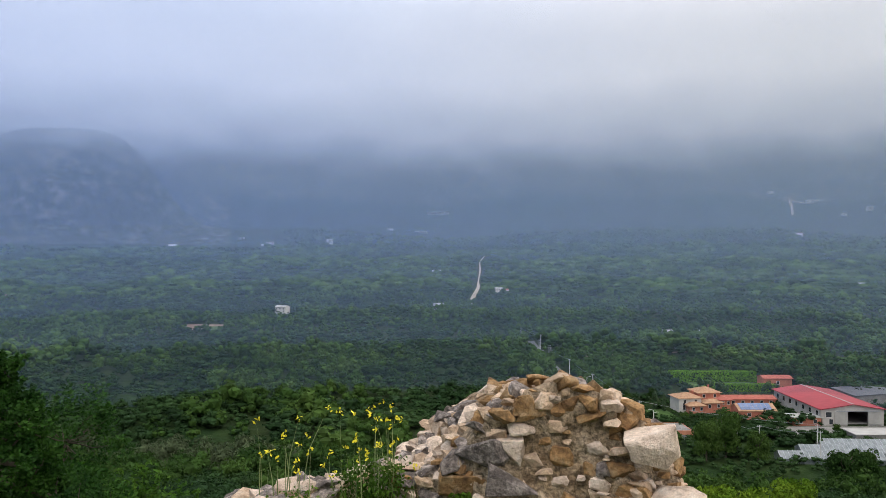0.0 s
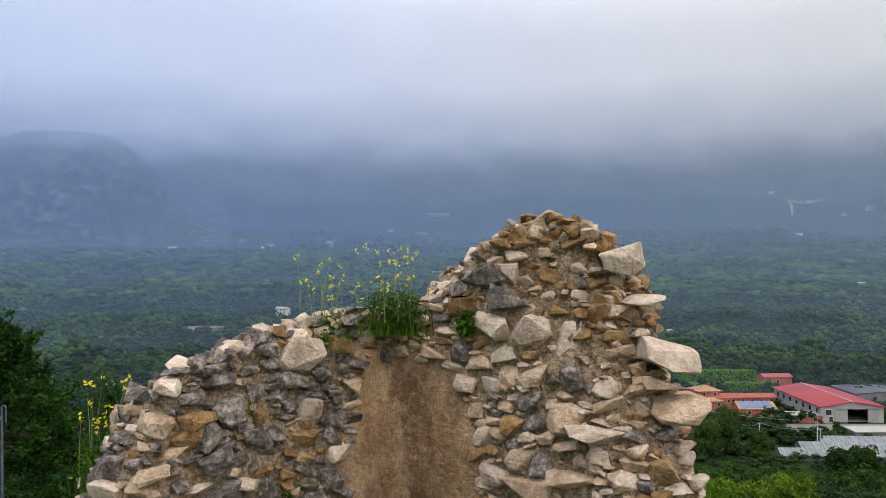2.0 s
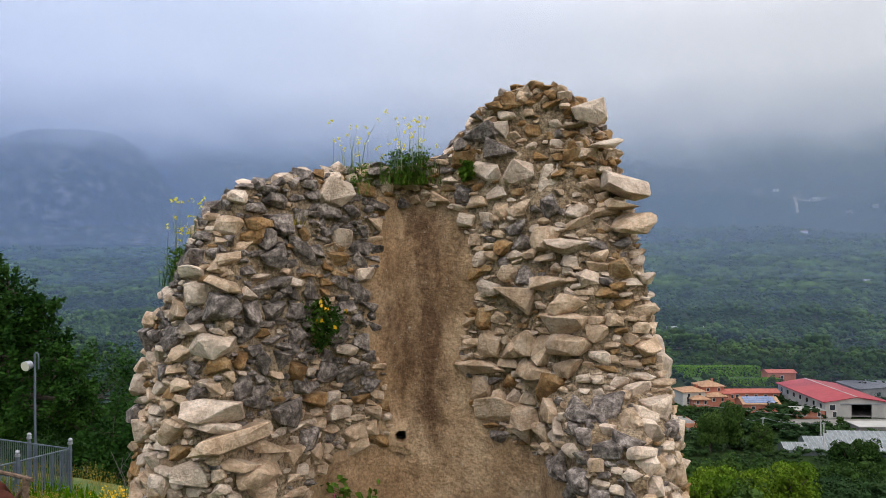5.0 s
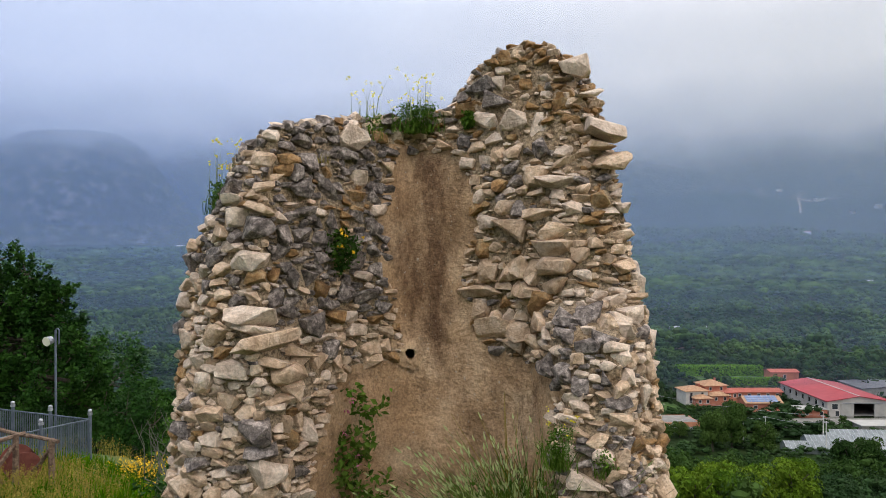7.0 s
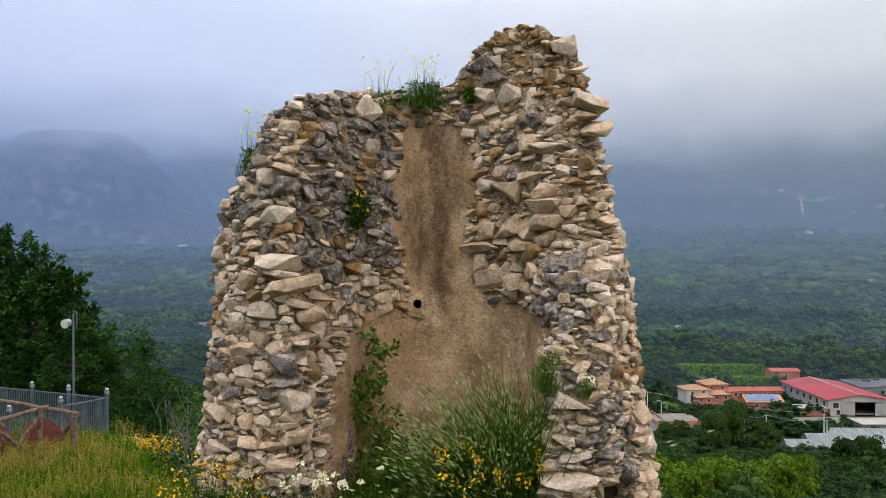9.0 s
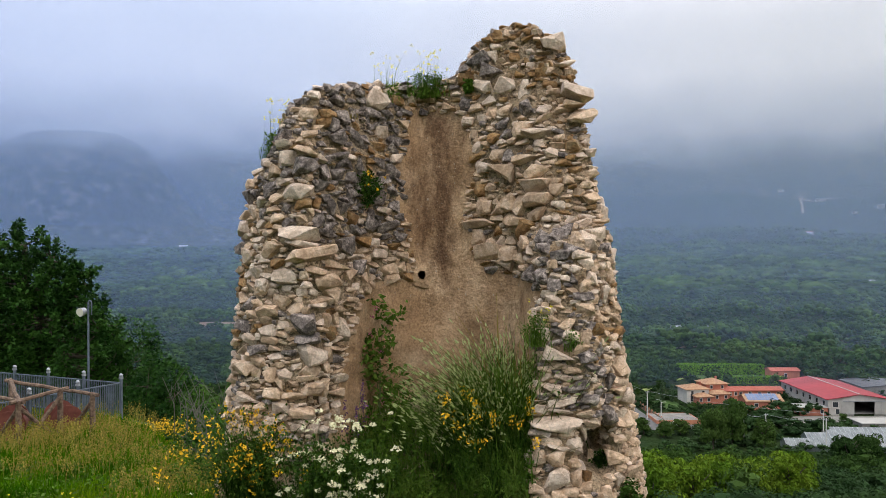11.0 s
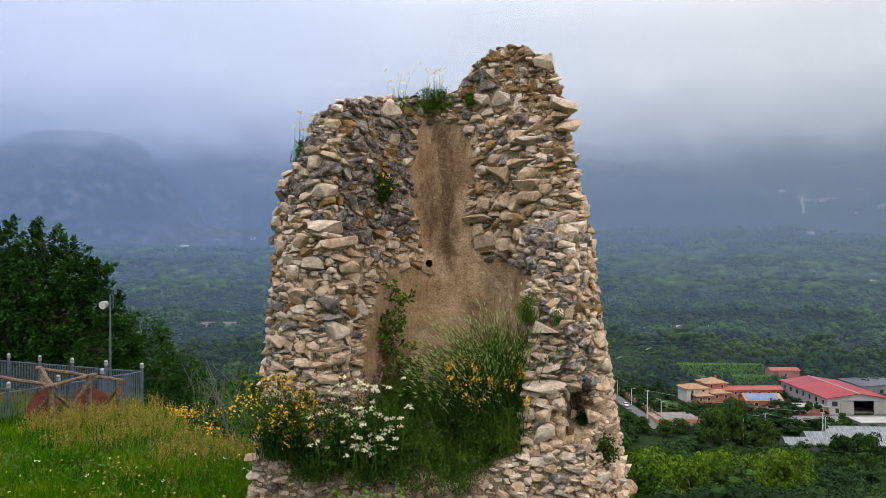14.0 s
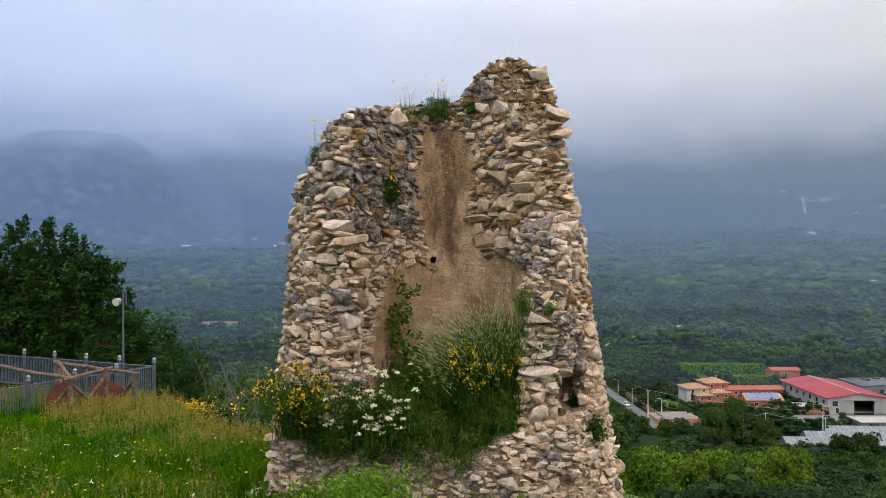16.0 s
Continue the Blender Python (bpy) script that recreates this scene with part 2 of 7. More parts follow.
def box(bm, cx, cy, cz, sx, sy, sz, rz=0.0, bevel=0.0):
    m = Matrix.Translation((cx, cy, cz)) @ Matrix.Rotation(radians(rz), 4, 'Z') @ Matrix.Diagonal((sx, sy, sz, 1))
    r = bmesh.ops.create_cube(bm, size=1.0, matrix=m)
    if bevel:
        es = list({e for v in r["verts"] for e in v.link_edges})
        bmesh.ops.bevel(bm, geom=es, offset=bevel, segments=1, affect='EDGES')
    return bm


def tube(bm, a, b, r0, r1=None, n=8, caps=True):
    a, b = Vector(a), Vector(b)
    r1 = r0 if r1 is None else r1
    d = b - a
    m = Matrix.Translation((a + b) / 2) @ d.to_track_quat('Z', 'Y').to_matrix().to_4x4()
    bmesh.ops.create_cone(bm, cap_ends=caps, segments=n, radius1=r0, radius2=r1, depth=d.length, matrix=m)
    return bm


def vnoise(x, y, s=0):
    """Smooth value noise on a lattice, about -1 to 1."""
    x, y = np.asarray(x, float), np.asarray(y, float)
    xi, yi = np.floor(x), np.floor(y)
    u, v = x - xi, y - yi
    u, v = u * u * (3 - 2 * u), v * v * (3 - 2 * v)

    def h(a, b):
        k = np.sin(a * 127.1 + b * 311.7 + s * 74.7) * 43758.5453
        return 2 * (k - np.floor(k)) - 1
    return (h(xi, yi) * (1 - u) + h(xi + 1, yi) * u) * (1 - v) + (h(xi, yi + 1) * (1 - u) + h(xi + 1, yi + 1) * u) * v


def fbm(x, y, s=0, octaves=4):
    t, a = 0.0, 0.55
    for k in range(octaves):
        t = t + a * vnoise(x * 2 ** k, y * 2 ** k, s + k)
        a *= 0.5
    return t


# ---------------------------------------------------------------- the ground
def smooth01(t):
    t = np.clip(t, 0, 1)
    return t * t * (3 - 2 * t)


def valley(x, y):
    """The valley floor, and the mountains that rise from it."""
    d = np.hypot(x, y)
    az = np.degrees(np.arctan2(x, np.maximum(y, 1e-3)))
    z = -62 + 0 * d
    z = z + np.interp(d, [0, 700, 1100, 1700, 2100, 2700, 3300, 4200], [0, 0, 18, 64, 122, 370, 760, 1000])
    rough = smooth01((d - 1500) / 1500)
    z = z + rough * 110 * fbm(x / 520, y / 700, 3) + smooth01((d - 300) / 900) * 5 * fbm(x / 160, y / 160, 5)
    # the spur on the left
    spur = np.exp(-((az + 27.5) / 7.4) ** 4) * smooth01((d - 1810) / 420)
    z = z + spur * (420 + 34 * fbm(x / 130, y / 130, 8) - 1.6 * (az + 26) ** 2)
    z = z - 130 * np.exp(-((az + 13) / 5.0) ** 2) * smooth01((d - 2300) / 900)
    return np.minimum(z, 480 + 0.05 * (z - 480))      # the tops are lost in cloud


EDGE_X = [-60, -17, -10.5, -7.5, -5, -3, -2, 2, 4]
EDGE_Y = [40, 23, 19, 12.5, 9, 7, 6.3, 6.0, 5.0]


def ground_z(x, y):
    x, y = np.asarray(x, float), np.asarray(y, float)
    e1 = (y - np.interp(x, EDGE_X, EDGE_Y)) * 0.75
    e2 = x - 3.0
    e = np.logaddexp(e1 * 1.2, e2 * 1.2) / 1.2
    e = np.logaddexp(e * 1.0, 0.0)
    drop = np.interp(e, [0, 60, 165, 5000], [0, 27, 62, 62]) - 0.0
    # gentle shoulder of the meadow, falling away to the far left
    top = 0.62 - 0.085 * np.clip(y - 0.5, 0, 40) - 0.05 * np.clip(x, -3, 3) + 0.06 * fbm(x / 2.5, y / 2.5, 1) - 0.045 * np.clip(-x - 2, 0, 30)
    hill = top - drop
    v = valley(x, y)
    far = smooth01((e - 150) / 120)
    back = smooth01((-y - 30) / 200)
    z = hill * (1 - far) + v * far
    return z * (1 - back) + (0.5 + 0.25 * np.clip(-y - 30, 0, 400)) * back


def build_ground():
    front = np.linspace(-40, 40, 280)
    rest = np.linspace(40, 320, 72)[1:-1]
    ang = np.radians(np.concatenate([front, rest]))
    rad = np.concatenate([[0.0], np.geomspace(0.6, 4600, 215)])
    R, A = np.meshgrid(rad, ang, indexing="ij")
    X, Y = R * np.sin(A), -8 + R * np.cos(A)
    Z = ground_z(X, Y)
    V = np.stack([X, Y, Z], -1).reshape(-1, 3)
    n = len(ang)
    i, j = np.meshgrid(np.arange(len(rad) - 1), np.arange(n), indexing="ij")
    a, b = i * n + j, i * n + (j + 1) % n
    F = np.stack([a, b, b + n, a + n], -1).reshape(-1, 4)
    c = V[F].mean(1)
    d, az = np.hypot(c[:, 0], c[:, 1]), np.degrees(np.arctan2(c[:, 0], c[:, 1]))
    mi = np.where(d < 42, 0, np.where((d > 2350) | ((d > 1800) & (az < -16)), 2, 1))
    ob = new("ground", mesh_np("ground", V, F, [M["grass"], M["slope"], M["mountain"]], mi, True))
    return tagged(ob, "grassy hilltop falling to a wooded valley and misty mountains", "ground", kind="structure")


M["slope"] = mat("wooded_slopes", [(0.011, 0.025, 0.008), (0.018, 0.036, 0.010), (0.028, 0.048, 0.014)], 0.05, 0.95, 1.0, 0.06, big=0.006, bigcol=(0.022, 0.03, 0.012), dist=4.0, spec=0.05)
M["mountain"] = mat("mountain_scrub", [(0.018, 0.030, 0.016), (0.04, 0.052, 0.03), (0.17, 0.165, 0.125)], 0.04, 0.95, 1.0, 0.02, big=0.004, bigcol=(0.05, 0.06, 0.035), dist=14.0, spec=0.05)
ground = build_ground()


# ---------------------------------------------------------------- haze and cloud, painted on see-through sheets
# Haze or cloud colour on a see-through sheet, in place of hazy air.
def haze_cloud_material(name, col, base, z_lo, z_hi, a_hi, scale, glow=False, z_end=0.0):
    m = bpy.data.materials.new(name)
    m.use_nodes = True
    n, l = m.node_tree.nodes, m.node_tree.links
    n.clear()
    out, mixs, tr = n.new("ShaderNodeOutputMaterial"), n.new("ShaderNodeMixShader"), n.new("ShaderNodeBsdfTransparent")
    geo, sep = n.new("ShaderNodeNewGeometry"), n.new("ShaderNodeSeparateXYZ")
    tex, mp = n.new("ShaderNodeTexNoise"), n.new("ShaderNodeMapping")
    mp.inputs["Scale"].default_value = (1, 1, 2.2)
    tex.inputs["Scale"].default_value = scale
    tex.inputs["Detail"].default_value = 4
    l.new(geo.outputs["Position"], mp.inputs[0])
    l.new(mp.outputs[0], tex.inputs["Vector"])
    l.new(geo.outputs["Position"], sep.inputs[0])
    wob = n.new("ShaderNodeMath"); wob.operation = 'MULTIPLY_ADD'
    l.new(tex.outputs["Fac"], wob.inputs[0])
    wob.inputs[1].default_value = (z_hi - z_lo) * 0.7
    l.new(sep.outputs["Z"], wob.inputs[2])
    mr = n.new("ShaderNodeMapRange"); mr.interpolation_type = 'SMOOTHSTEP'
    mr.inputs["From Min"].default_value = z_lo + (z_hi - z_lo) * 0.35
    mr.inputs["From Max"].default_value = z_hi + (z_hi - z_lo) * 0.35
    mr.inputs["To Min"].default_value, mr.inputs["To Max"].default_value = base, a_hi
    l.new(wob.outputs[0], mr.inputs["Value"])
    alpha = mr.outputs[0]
    if z_end:
        m2 = n.new("ShaderNodeMapRange"); m2.interpolation_type = 'SMOOTHSTEP'
        m2.inputs["From Min"].default_value, m2.inputs["From Max"].default_value = z_end * 0.55, z_end
        m2.inputs["To Min"].default_value, m2.inputs["To Max"].default_value = 1, 0
        l.new(wob.outputs[0], m2.inputs["Value"])
        mu = n.new("ShaderNodeMath"); mu.operation = 'MULTIPLY'
        l.new(alpha, mu.inputs[0]); l.new(m2.outputs[0], mu.inputs[1])
        alpha = mu.outputs[0]
    # painted haze tint: bluer to the left, warmer to the right
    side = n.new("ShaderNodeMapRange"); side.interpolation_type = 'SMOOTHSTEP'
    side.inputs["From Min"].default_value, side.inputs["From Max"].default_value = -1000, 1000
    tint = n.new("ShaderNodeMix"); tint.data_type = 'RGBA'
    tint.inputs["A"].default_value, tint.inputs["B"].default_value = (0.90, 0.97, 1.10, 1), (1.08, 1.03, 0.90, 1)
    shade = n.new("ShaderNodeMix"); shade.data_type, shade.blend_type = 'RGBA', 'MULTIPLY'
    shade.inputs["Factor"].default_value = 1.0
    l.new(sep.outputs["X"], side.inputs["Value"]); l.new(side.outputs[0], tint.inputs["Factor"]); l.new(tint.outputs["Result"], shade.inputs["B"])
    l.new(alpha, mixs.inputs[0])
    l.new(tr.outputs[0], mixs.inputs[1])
    # emits its cloud and haze colours itself instead of being lit
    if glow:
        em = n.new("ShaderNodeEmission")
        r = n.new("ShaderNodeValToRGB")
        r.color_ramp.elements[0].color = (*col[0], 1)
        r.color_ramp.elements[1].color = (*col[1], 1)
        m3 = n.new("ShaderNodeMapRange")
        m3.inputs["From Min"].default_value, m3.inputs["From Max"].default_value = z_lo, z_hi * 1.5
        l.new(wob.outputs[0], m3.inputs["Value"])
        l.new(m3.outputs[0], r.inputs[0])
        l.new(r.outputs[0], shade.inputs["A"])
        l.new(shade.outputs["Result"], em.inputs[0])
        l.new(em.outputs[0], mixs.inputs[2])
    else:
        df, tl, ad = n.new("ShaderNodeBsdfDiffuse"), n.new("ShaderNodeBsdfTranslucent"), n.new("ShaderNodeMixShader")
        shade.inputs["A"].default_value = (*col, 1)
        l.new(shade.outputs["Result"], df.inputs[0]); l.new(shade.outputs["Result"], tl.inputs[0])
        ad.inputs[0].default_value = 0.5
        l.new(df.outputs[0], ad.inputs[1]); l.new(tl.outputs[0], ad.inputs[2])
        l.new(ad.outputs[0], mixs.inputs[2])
    l.new(mixs.outputs[0], out.inputs[0])
    return m


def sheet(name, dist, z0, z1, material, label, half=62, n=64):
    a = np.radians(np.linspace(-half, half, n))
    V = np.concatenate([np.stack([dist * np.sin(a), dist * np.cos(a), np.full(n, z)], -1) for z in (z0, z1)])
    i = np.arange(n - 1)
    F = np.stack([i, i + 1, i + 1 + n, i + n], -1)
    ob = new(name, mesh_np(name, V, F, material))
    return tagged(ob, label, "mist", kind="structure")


# Distance haze as a fixed blue colour on standing sheets, thicker further out.
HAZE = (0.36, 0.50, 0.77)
HAZE_SHEETS = [(360, 0.07), (540, 0.09), (780, 0.10), (1120, 0.13), (1480, 0.17), (1800, 0.21)]
for k, (dd, aa) in enumerate(HAZE_SHEETS):
    sheet("mist", dd, -75, 700, haze_cloud_material("painted_haze", HAZE, aa, 250, 620, 0.0, 0.004), "see-through sheet coloured as bluish haze over the wooded valley")
# Self-glowing backdrop: painted blue haze below, pale cloud above.
sheet("cloud_haze_sheet", 2060, -60, 1300, haze_cloud_material("glowing_cloud_haze", ((0.104, 0.150, 0.252), (0.85, 0.86, 0.935)), 0.26, 215, 335, 1.0, 0.0035, True, 900.0),
      "glowing sheet of low grey cloud and blue haze over the mountain tops")
# Second glowing sheet, added to fade the spur into painted haze and cloud.
sheet("cloud_haze_sheet_2", 1770, 60, 900, haze_cloud_material("glowing_spur_haze", ((0.104, 0.150, 0.252), (0.85, 0.86, 0.935)), 0.08, 172, 298, 0.80, 0.005, True, 900.0),
      "added glowing sheet of cloud and blue haze over the spur")


# ---------------------------------------------------------------- woods
def lump(rng, sub, squash=0.85, amp=0.28):
    bm = bmesh.new()
    bmesh.ops.create_icosphere(bm, subdivisions=sub, radius=1.0)
    o = Vector(rng.uniform(-50, 50, 3))
    for v in bm.verts:
        k = 1 + amp * noise.noise(v.co * 1.8 + o) + amp * 0.6 * noise.noise(v.co * 4.5 + o)
        v.co = Vector((v.co.x * k, v.co.y * k, v.co.z * k * squash))
    V = np.array([v.co[:] for v in bm.verts])
    F = np.array([[v.index for v in f.verts] for f in bm.faces])
    bm.free()
    return V, F


def rand_quads(rng, P, N, size, aspect=0.6):
    """A leaf card (two triangles) at each point P, facing roughly along N."""
    n = len(P)
    N = N + rng.normal(0, 0.55, (n, 3))
    N /= np.linalg.norm(N, axis=1, keepdims=True)
    T = np.cross(N, rng.normal(0, 1, (n, 3)))
    T /= np.linalg.norm(T, axis=1, keepdims=True) + 1e-9
    B = np.cross(N, T)
    s = size * rng.uniform(0.6, 1.3, (n, 1))
    a, b = T * s, B * s * aspect
    V = np.stack([P - a, P - b * 0.9 + N * s * 0.12, P + a, P + b * 0.9 + N * s * 0.12], 1).reshape(-1, 3)
    i = np.arange(n)[:, None] * 4
    F = np.concatenate([i + [0, 1, 2], i + [0, 2, 3]])
    return V, F


def crown(rng, lobes, cards, card, tall=0.8, core=1, rr=(0.30, 0.46)):
    """A unit crown (radius about 1, base at 0): lumpy lobes clad in leaf cards."""
    Vs, Fs, at = [], [], 0
    for k in range(lobes):
        a, r = rng.uniform(0, 6.28), math.sqrt(rng.uniform(0, 1)) * 0.62
        h = rng.uniform(0.25, 1.0)
        r *= 1.15 - 0.75 * max(0, h - 0.45)
        c = np.array([r * math.cos(a), r * math.sin(a), h * tall * 1.35])
        rad = rng.uniform(*rr)
        if core:
            v, f = lump(rng, core)
            Vs.append(v * rad * (0.6 if card < 0.1 and cards else 0.86) + c); Fs.append(f + at); at += len(v)
        m = cards // lobes
        N = rng.normal(0, 1, (m, 3)); N /= np.linalg.norm(N, axis=1, keepdims=True)
        N[:, 2] = np.where(N[:, 2] < -0.4, -N[:, 2], N[:, 2])
        P = c + N * rad * rng.uniform(0.85, 1.12, (m, 1))
        v, f = rand_quads(rng, P, N, card)
        Vs.append(v); Fs.append(f + at); at += len(v)
    return np.concatenate(Vs), np.concatenate(Fs)


def tree_poses(rng, x, y, z, rad, tall):
    n = len(x)
    a = rng.uniform(0, 6.283, n)
    P = np.zeros((n, 3, 4))
    P[:, 0, 0] = np.cos(a) * rad; P[:, 0, 1] = -np.sin(a) * rad
    P[:, 1, 0] = np.sin(a) * rad; P[:, 1, 1] = np.cos(a) * rad
    P[:, 2, 2] = tall
    P[:, 0, 3], P[:, 1, 3], P[:, 2, 3] = x, y, z
    return P


def scatter(rng, r0, r1, spacing, half=33.5):
    """Jittered points in a sector of the valley."""
    n = int(radians(2 * half) / 2 * (r1 ** 2 - r0 ** 2) / spacing ** 2)
    r = np.sqrt(rng.uniform(r0 ** 2, r1 ** 2, n))
    a = np.radians(rng.uniform(-half, half, n))
    return r * np.sin(a), r * np.cos(a)


ROAD_FAR = [(77, 279), (71.5, 334), (66, 400), (64, 457), (66, 555), (54, 680), (40, 792), (32, 860), (49, 1027), (54, 1130), (64, 1272), (70, 1420), (88, 1560)]


def road_x(y):
    p = np.array(ROAD_FAR, float)
    return np.interp(y, p[:, 1], p[:, 0])


CLEAR = [(111, 320, 15, 11), (131, 318, 14, 16), (163, 316, 16, 26), (152, 288, 26, 6), (92, 313, 5, 8), (84, 285, 13, 12), (143, 375, 26, 22), (145, 256, 25, 11),
         (170, 277, 20, 7), (-212, 650, 20, 26), (193, 597, 20, 8), (165, 374, 11, 10)]


def keep_clear(x, y):
    ok = np.ones(len(x), bool)
    for cx, cy, rx, ry in CLEAR:
        ok &= ((x - cx) / rx) ** 2 + ((y - cy) / ry) ** 2 > 1
    d = np.hypot(x, y)
    ok &= ~((d > 1780) & (np.degrees(np.arctan2(x, y)) < -12.0))      # open scrub on the spur
    ok &= ~(((y > 255) & (y < 560) | (y > 785) & (y < 1570)) & (np.abs(x - road_x(y)) < 4.5 + np.clip(y - 600, 0, 500) * 0.008))
    return ok


def build_woods():
    rng = np.random.default_rng(7)
    close = [crown(rng, 13, 620, 0.057) for _ in range(4)]
    near = [crown(rng, 10, 230, 0.086) for _ in range(4)]
    mid = [crown(rng, 4, 48, 0.16) for _ in range(5)]
    far = [crown(rng, 3, 0, 0.2, core=1) for _ in range(6)]
    dot = [lump(rng, 1, 0.8, 0.4) for _ in range(5)]
    zones = [(58, 125, 6.0, close, (3.0, 4.8)), (125, 240, 6.0, near, (3.2, 5.2)), (240, 480, 5.8, mid, (3.2, 5.4)), (480, 950, 6.4, far, (3.6, 6.0)), (950, 1700, 10.0, dot, (4.0, 7.0)), (1700, 2040, 16.0, dot, (5.0, 8.0))]
    for k, (r0, r1, sp, shapes, size) in enumerate(zones):
        x, y = scatter(rng, r0, r1, sp)
        if k == 2:      # closely set orchard round the farm
            x = np.concatenate([x, rng.uniform(70, 178, 420)]); y = np.concatenate([y, rng.uniform(240, 350, 420)])
        ok = keep_clear(x, y)
        x, y = x[ok], y[ok]
        z = ground_z(x, y)
        kind = fbm(x / 70, y / 110, 11) + rng.normal(0, 0.16, len(x))
        hedge = fbm(x / 40, y / 40, 15)
        dark = kind < 0.06
        rad = rng.uniform(*size, len(x)) * np.where(dark, 0.86, 1.0) * (1 + 0.2 * hedge)
        tall = rad * rng.uniform(0.75, 1.05, len(x)) * np.where(dark, 0.8, 1.15)
        # rows of tall trees along the field edges
        grown = (hedge > 0.22) & (1 < k < 5)
        rad, tall = np.where(grown, rad * 1.5, rad), np.where(grown, tall * 1.4, tall)
        # low orchard in front of the farm buildings
        low = (x > 62) & (x < 190) & (y > 170) & (y < 352)
        rad, tall = np.where(low, rad * 0.66, rad), np.where(low, rad * (0.50 if k < 2 else 0.46), tall)
        dark = dark | low
        olive = (k < 2) & (np.hypot((x + 75) / 1.3, y - 175) < 34)
        for name, sel, m, lab in (("dark_woods", dark & ~olive, "woods_d", "dark green orchard trees filling the valley floor"),
                                  ("light_woods", ~dark & ~olive, "woods_l", "fresh green broadleaf trees filling the valley floor"),
                                  ("olive_grove", olive, "woods_o", "silvery green olive trees on the lower slope")):
            if sel.sum() < 2:
                continue
            lift = 0.12 * tall[sel] if k < 4 else 0.5 * tall[sel]
            P = tree_poses(rng, x[sel], y[sel], z[sel] + lift, rad[sel], tall[sel])
            V, F = joined(shapes, P, rng.integers(0, len(shapes), sel.sum()))
            tagged(new(name, mesh_np(name, V, F, M[m])), lab, "trees", kind="stuff")


build_woods()


# ---------------------------------------------------------------- the ruined tower
PLAN_Z = [0.3, 3.0, 3.9, 4.2, 5.0, 6.2]
# each corner of the inner plan: x at the six heights, then y
LEFT_WING = [
    ([-2.75, -2.50, -2.44, -2.42, -2.25, -2.05], [3.50, 3.50, 3.55, 3.55, 3.60, 3.90]),
    ([-2.60, -2.20, -2.08, -2.05, -1.92, -1.80], [3.00, 3.08, 3.10, 3.12, 3.15, 3.55]),
    ([-1.75, -1.60, -1.62, -1.62, -1.60, -1.50], [2.75, 2.93, 2.93, 2.93, 2.98, 3.45]),
    ([-1.32, -1.27, -1.30, -1.30, -1.30, -1.25], [3.30, 3.40, 3.42, 3.42, 3.45, 3.75]),
]
NICHE = [
    ([-0.98, -1.00, -1.00, -1.00, -0.98, -0.95], [3.90, 3.90, 3.87, 3.86, 3.86, 4.05]),
    ([-0.47, -0.47, -0.47, -0.47, -0.47, -0.47], [4.15, 4.17, 4.18, 4.19, 4.22, 4.40]),
    ([0.00, 0.00, 0.00, 0.00, 0.00, 0.00], [4.10, 4.10, 4.10, 4.10, 4.10, 4.15]),
    ([0.35, 0.35, 0.35, 0.33, 0.30, 0.30], [3.85, 3.87, 3.88, 3.90, 3.90, 3.95]),
]
RIGHT_PIER = [
    ([0.60, 0.66, 0.62, 0.58, 0.58, 0.60], [3.30, 3.60, 3.66, 3.70, 3.72, 3.95]),
    ([0.52, 0.78, 0.86, 0.92, 0.95, 0.85], [2.15, 2.62, 2.85, 3.32, 3.45, 3.90]),
    ([1.35, 1.20, 1.20, 1.30, 1.25, 1.08], [2.25, 2.48, 2.72, 3.22, 3.40, 3.85]),
    ([1.95, 1.62, 1.53, 1.50, 1.40, 1.22], [3.00, 3.05, 3.10, 3.30, 3.45, 3.98]),
    ([2.20, 1.76, 1.66, 1.57, 1.44, 1.25], [3.80, 3.80, 3.80, 3.80, 3.85, 4.30]),
]
CORNERS = LEFT_WING + NICHE + RIGHT_PIER
TOP_X = [-2.6, -2.35, -2.1, -1.85, -1.6, -1.2, -0.8, -0.35, 0.0, 0.22, 0.45, 0.62, 0.85, 1.05, 1.2, 1.3, 1.45, 1.6]
TOP_Z = [4.26, 4.56, 4.90, 5.37, 5.63, 5.80, 5.89, 5.89, 6.00, 6.30, 6.50, 6.56, 6.50, 6.38, 6.27, 6.10, 5.5, 4.6]


def front_curve(u, z):
    """Plan point of the broken inner face at u (0 to 1 from the left end to the right) and height z."""
    n = len(CORNERS)
    xs = np.array([np.interp(z, PLAN_Z, c[0]) for c in CORNERS])
    ys = np.array([np.interp(z, PLAN_Z, c[1]) for c in CORNERS])
    t = np.clip(u, 0, 1) * (n - 1)
    return np.interp(t, np.arange(n), xs), np.interp(t, np.arange(n), ys)


def back_curve(u, z):
    th = math.radians(172 - 166 * u)
    lx, rx = np.interp(z, PLAN_Z, LEFT_WING[0][0]), np.interp(z, PLAN_Z, RIGHT_PIER[-1][0])
    ly, ry = np.interp(z, PLAN_Z, LEFT_WING[0][1]), np.interp(z, PLAN_Z, RIGHT_PIER[-1][1])
    c = math.cos(th)
    return (lx + rx) / 2 + (rx - lx) / 2 * c, (ly + ry) / 2 + (ry - ly) / 2 * c + 0.12 + np.interp(z, [0.3, 6.3], [1.35, 1.0]) * math.sin(th)


def wall_top(x):
    return float(np.interp(x, TOP_X, TOP_Z))


# the plastered part of the niche: its left and right edge by height
PLASTER_Z = [2.0, 2.95, 3.35, 3.51, 3.58, 3.67, 3.90, 4.41, 4.82, 5.27, 5.60]
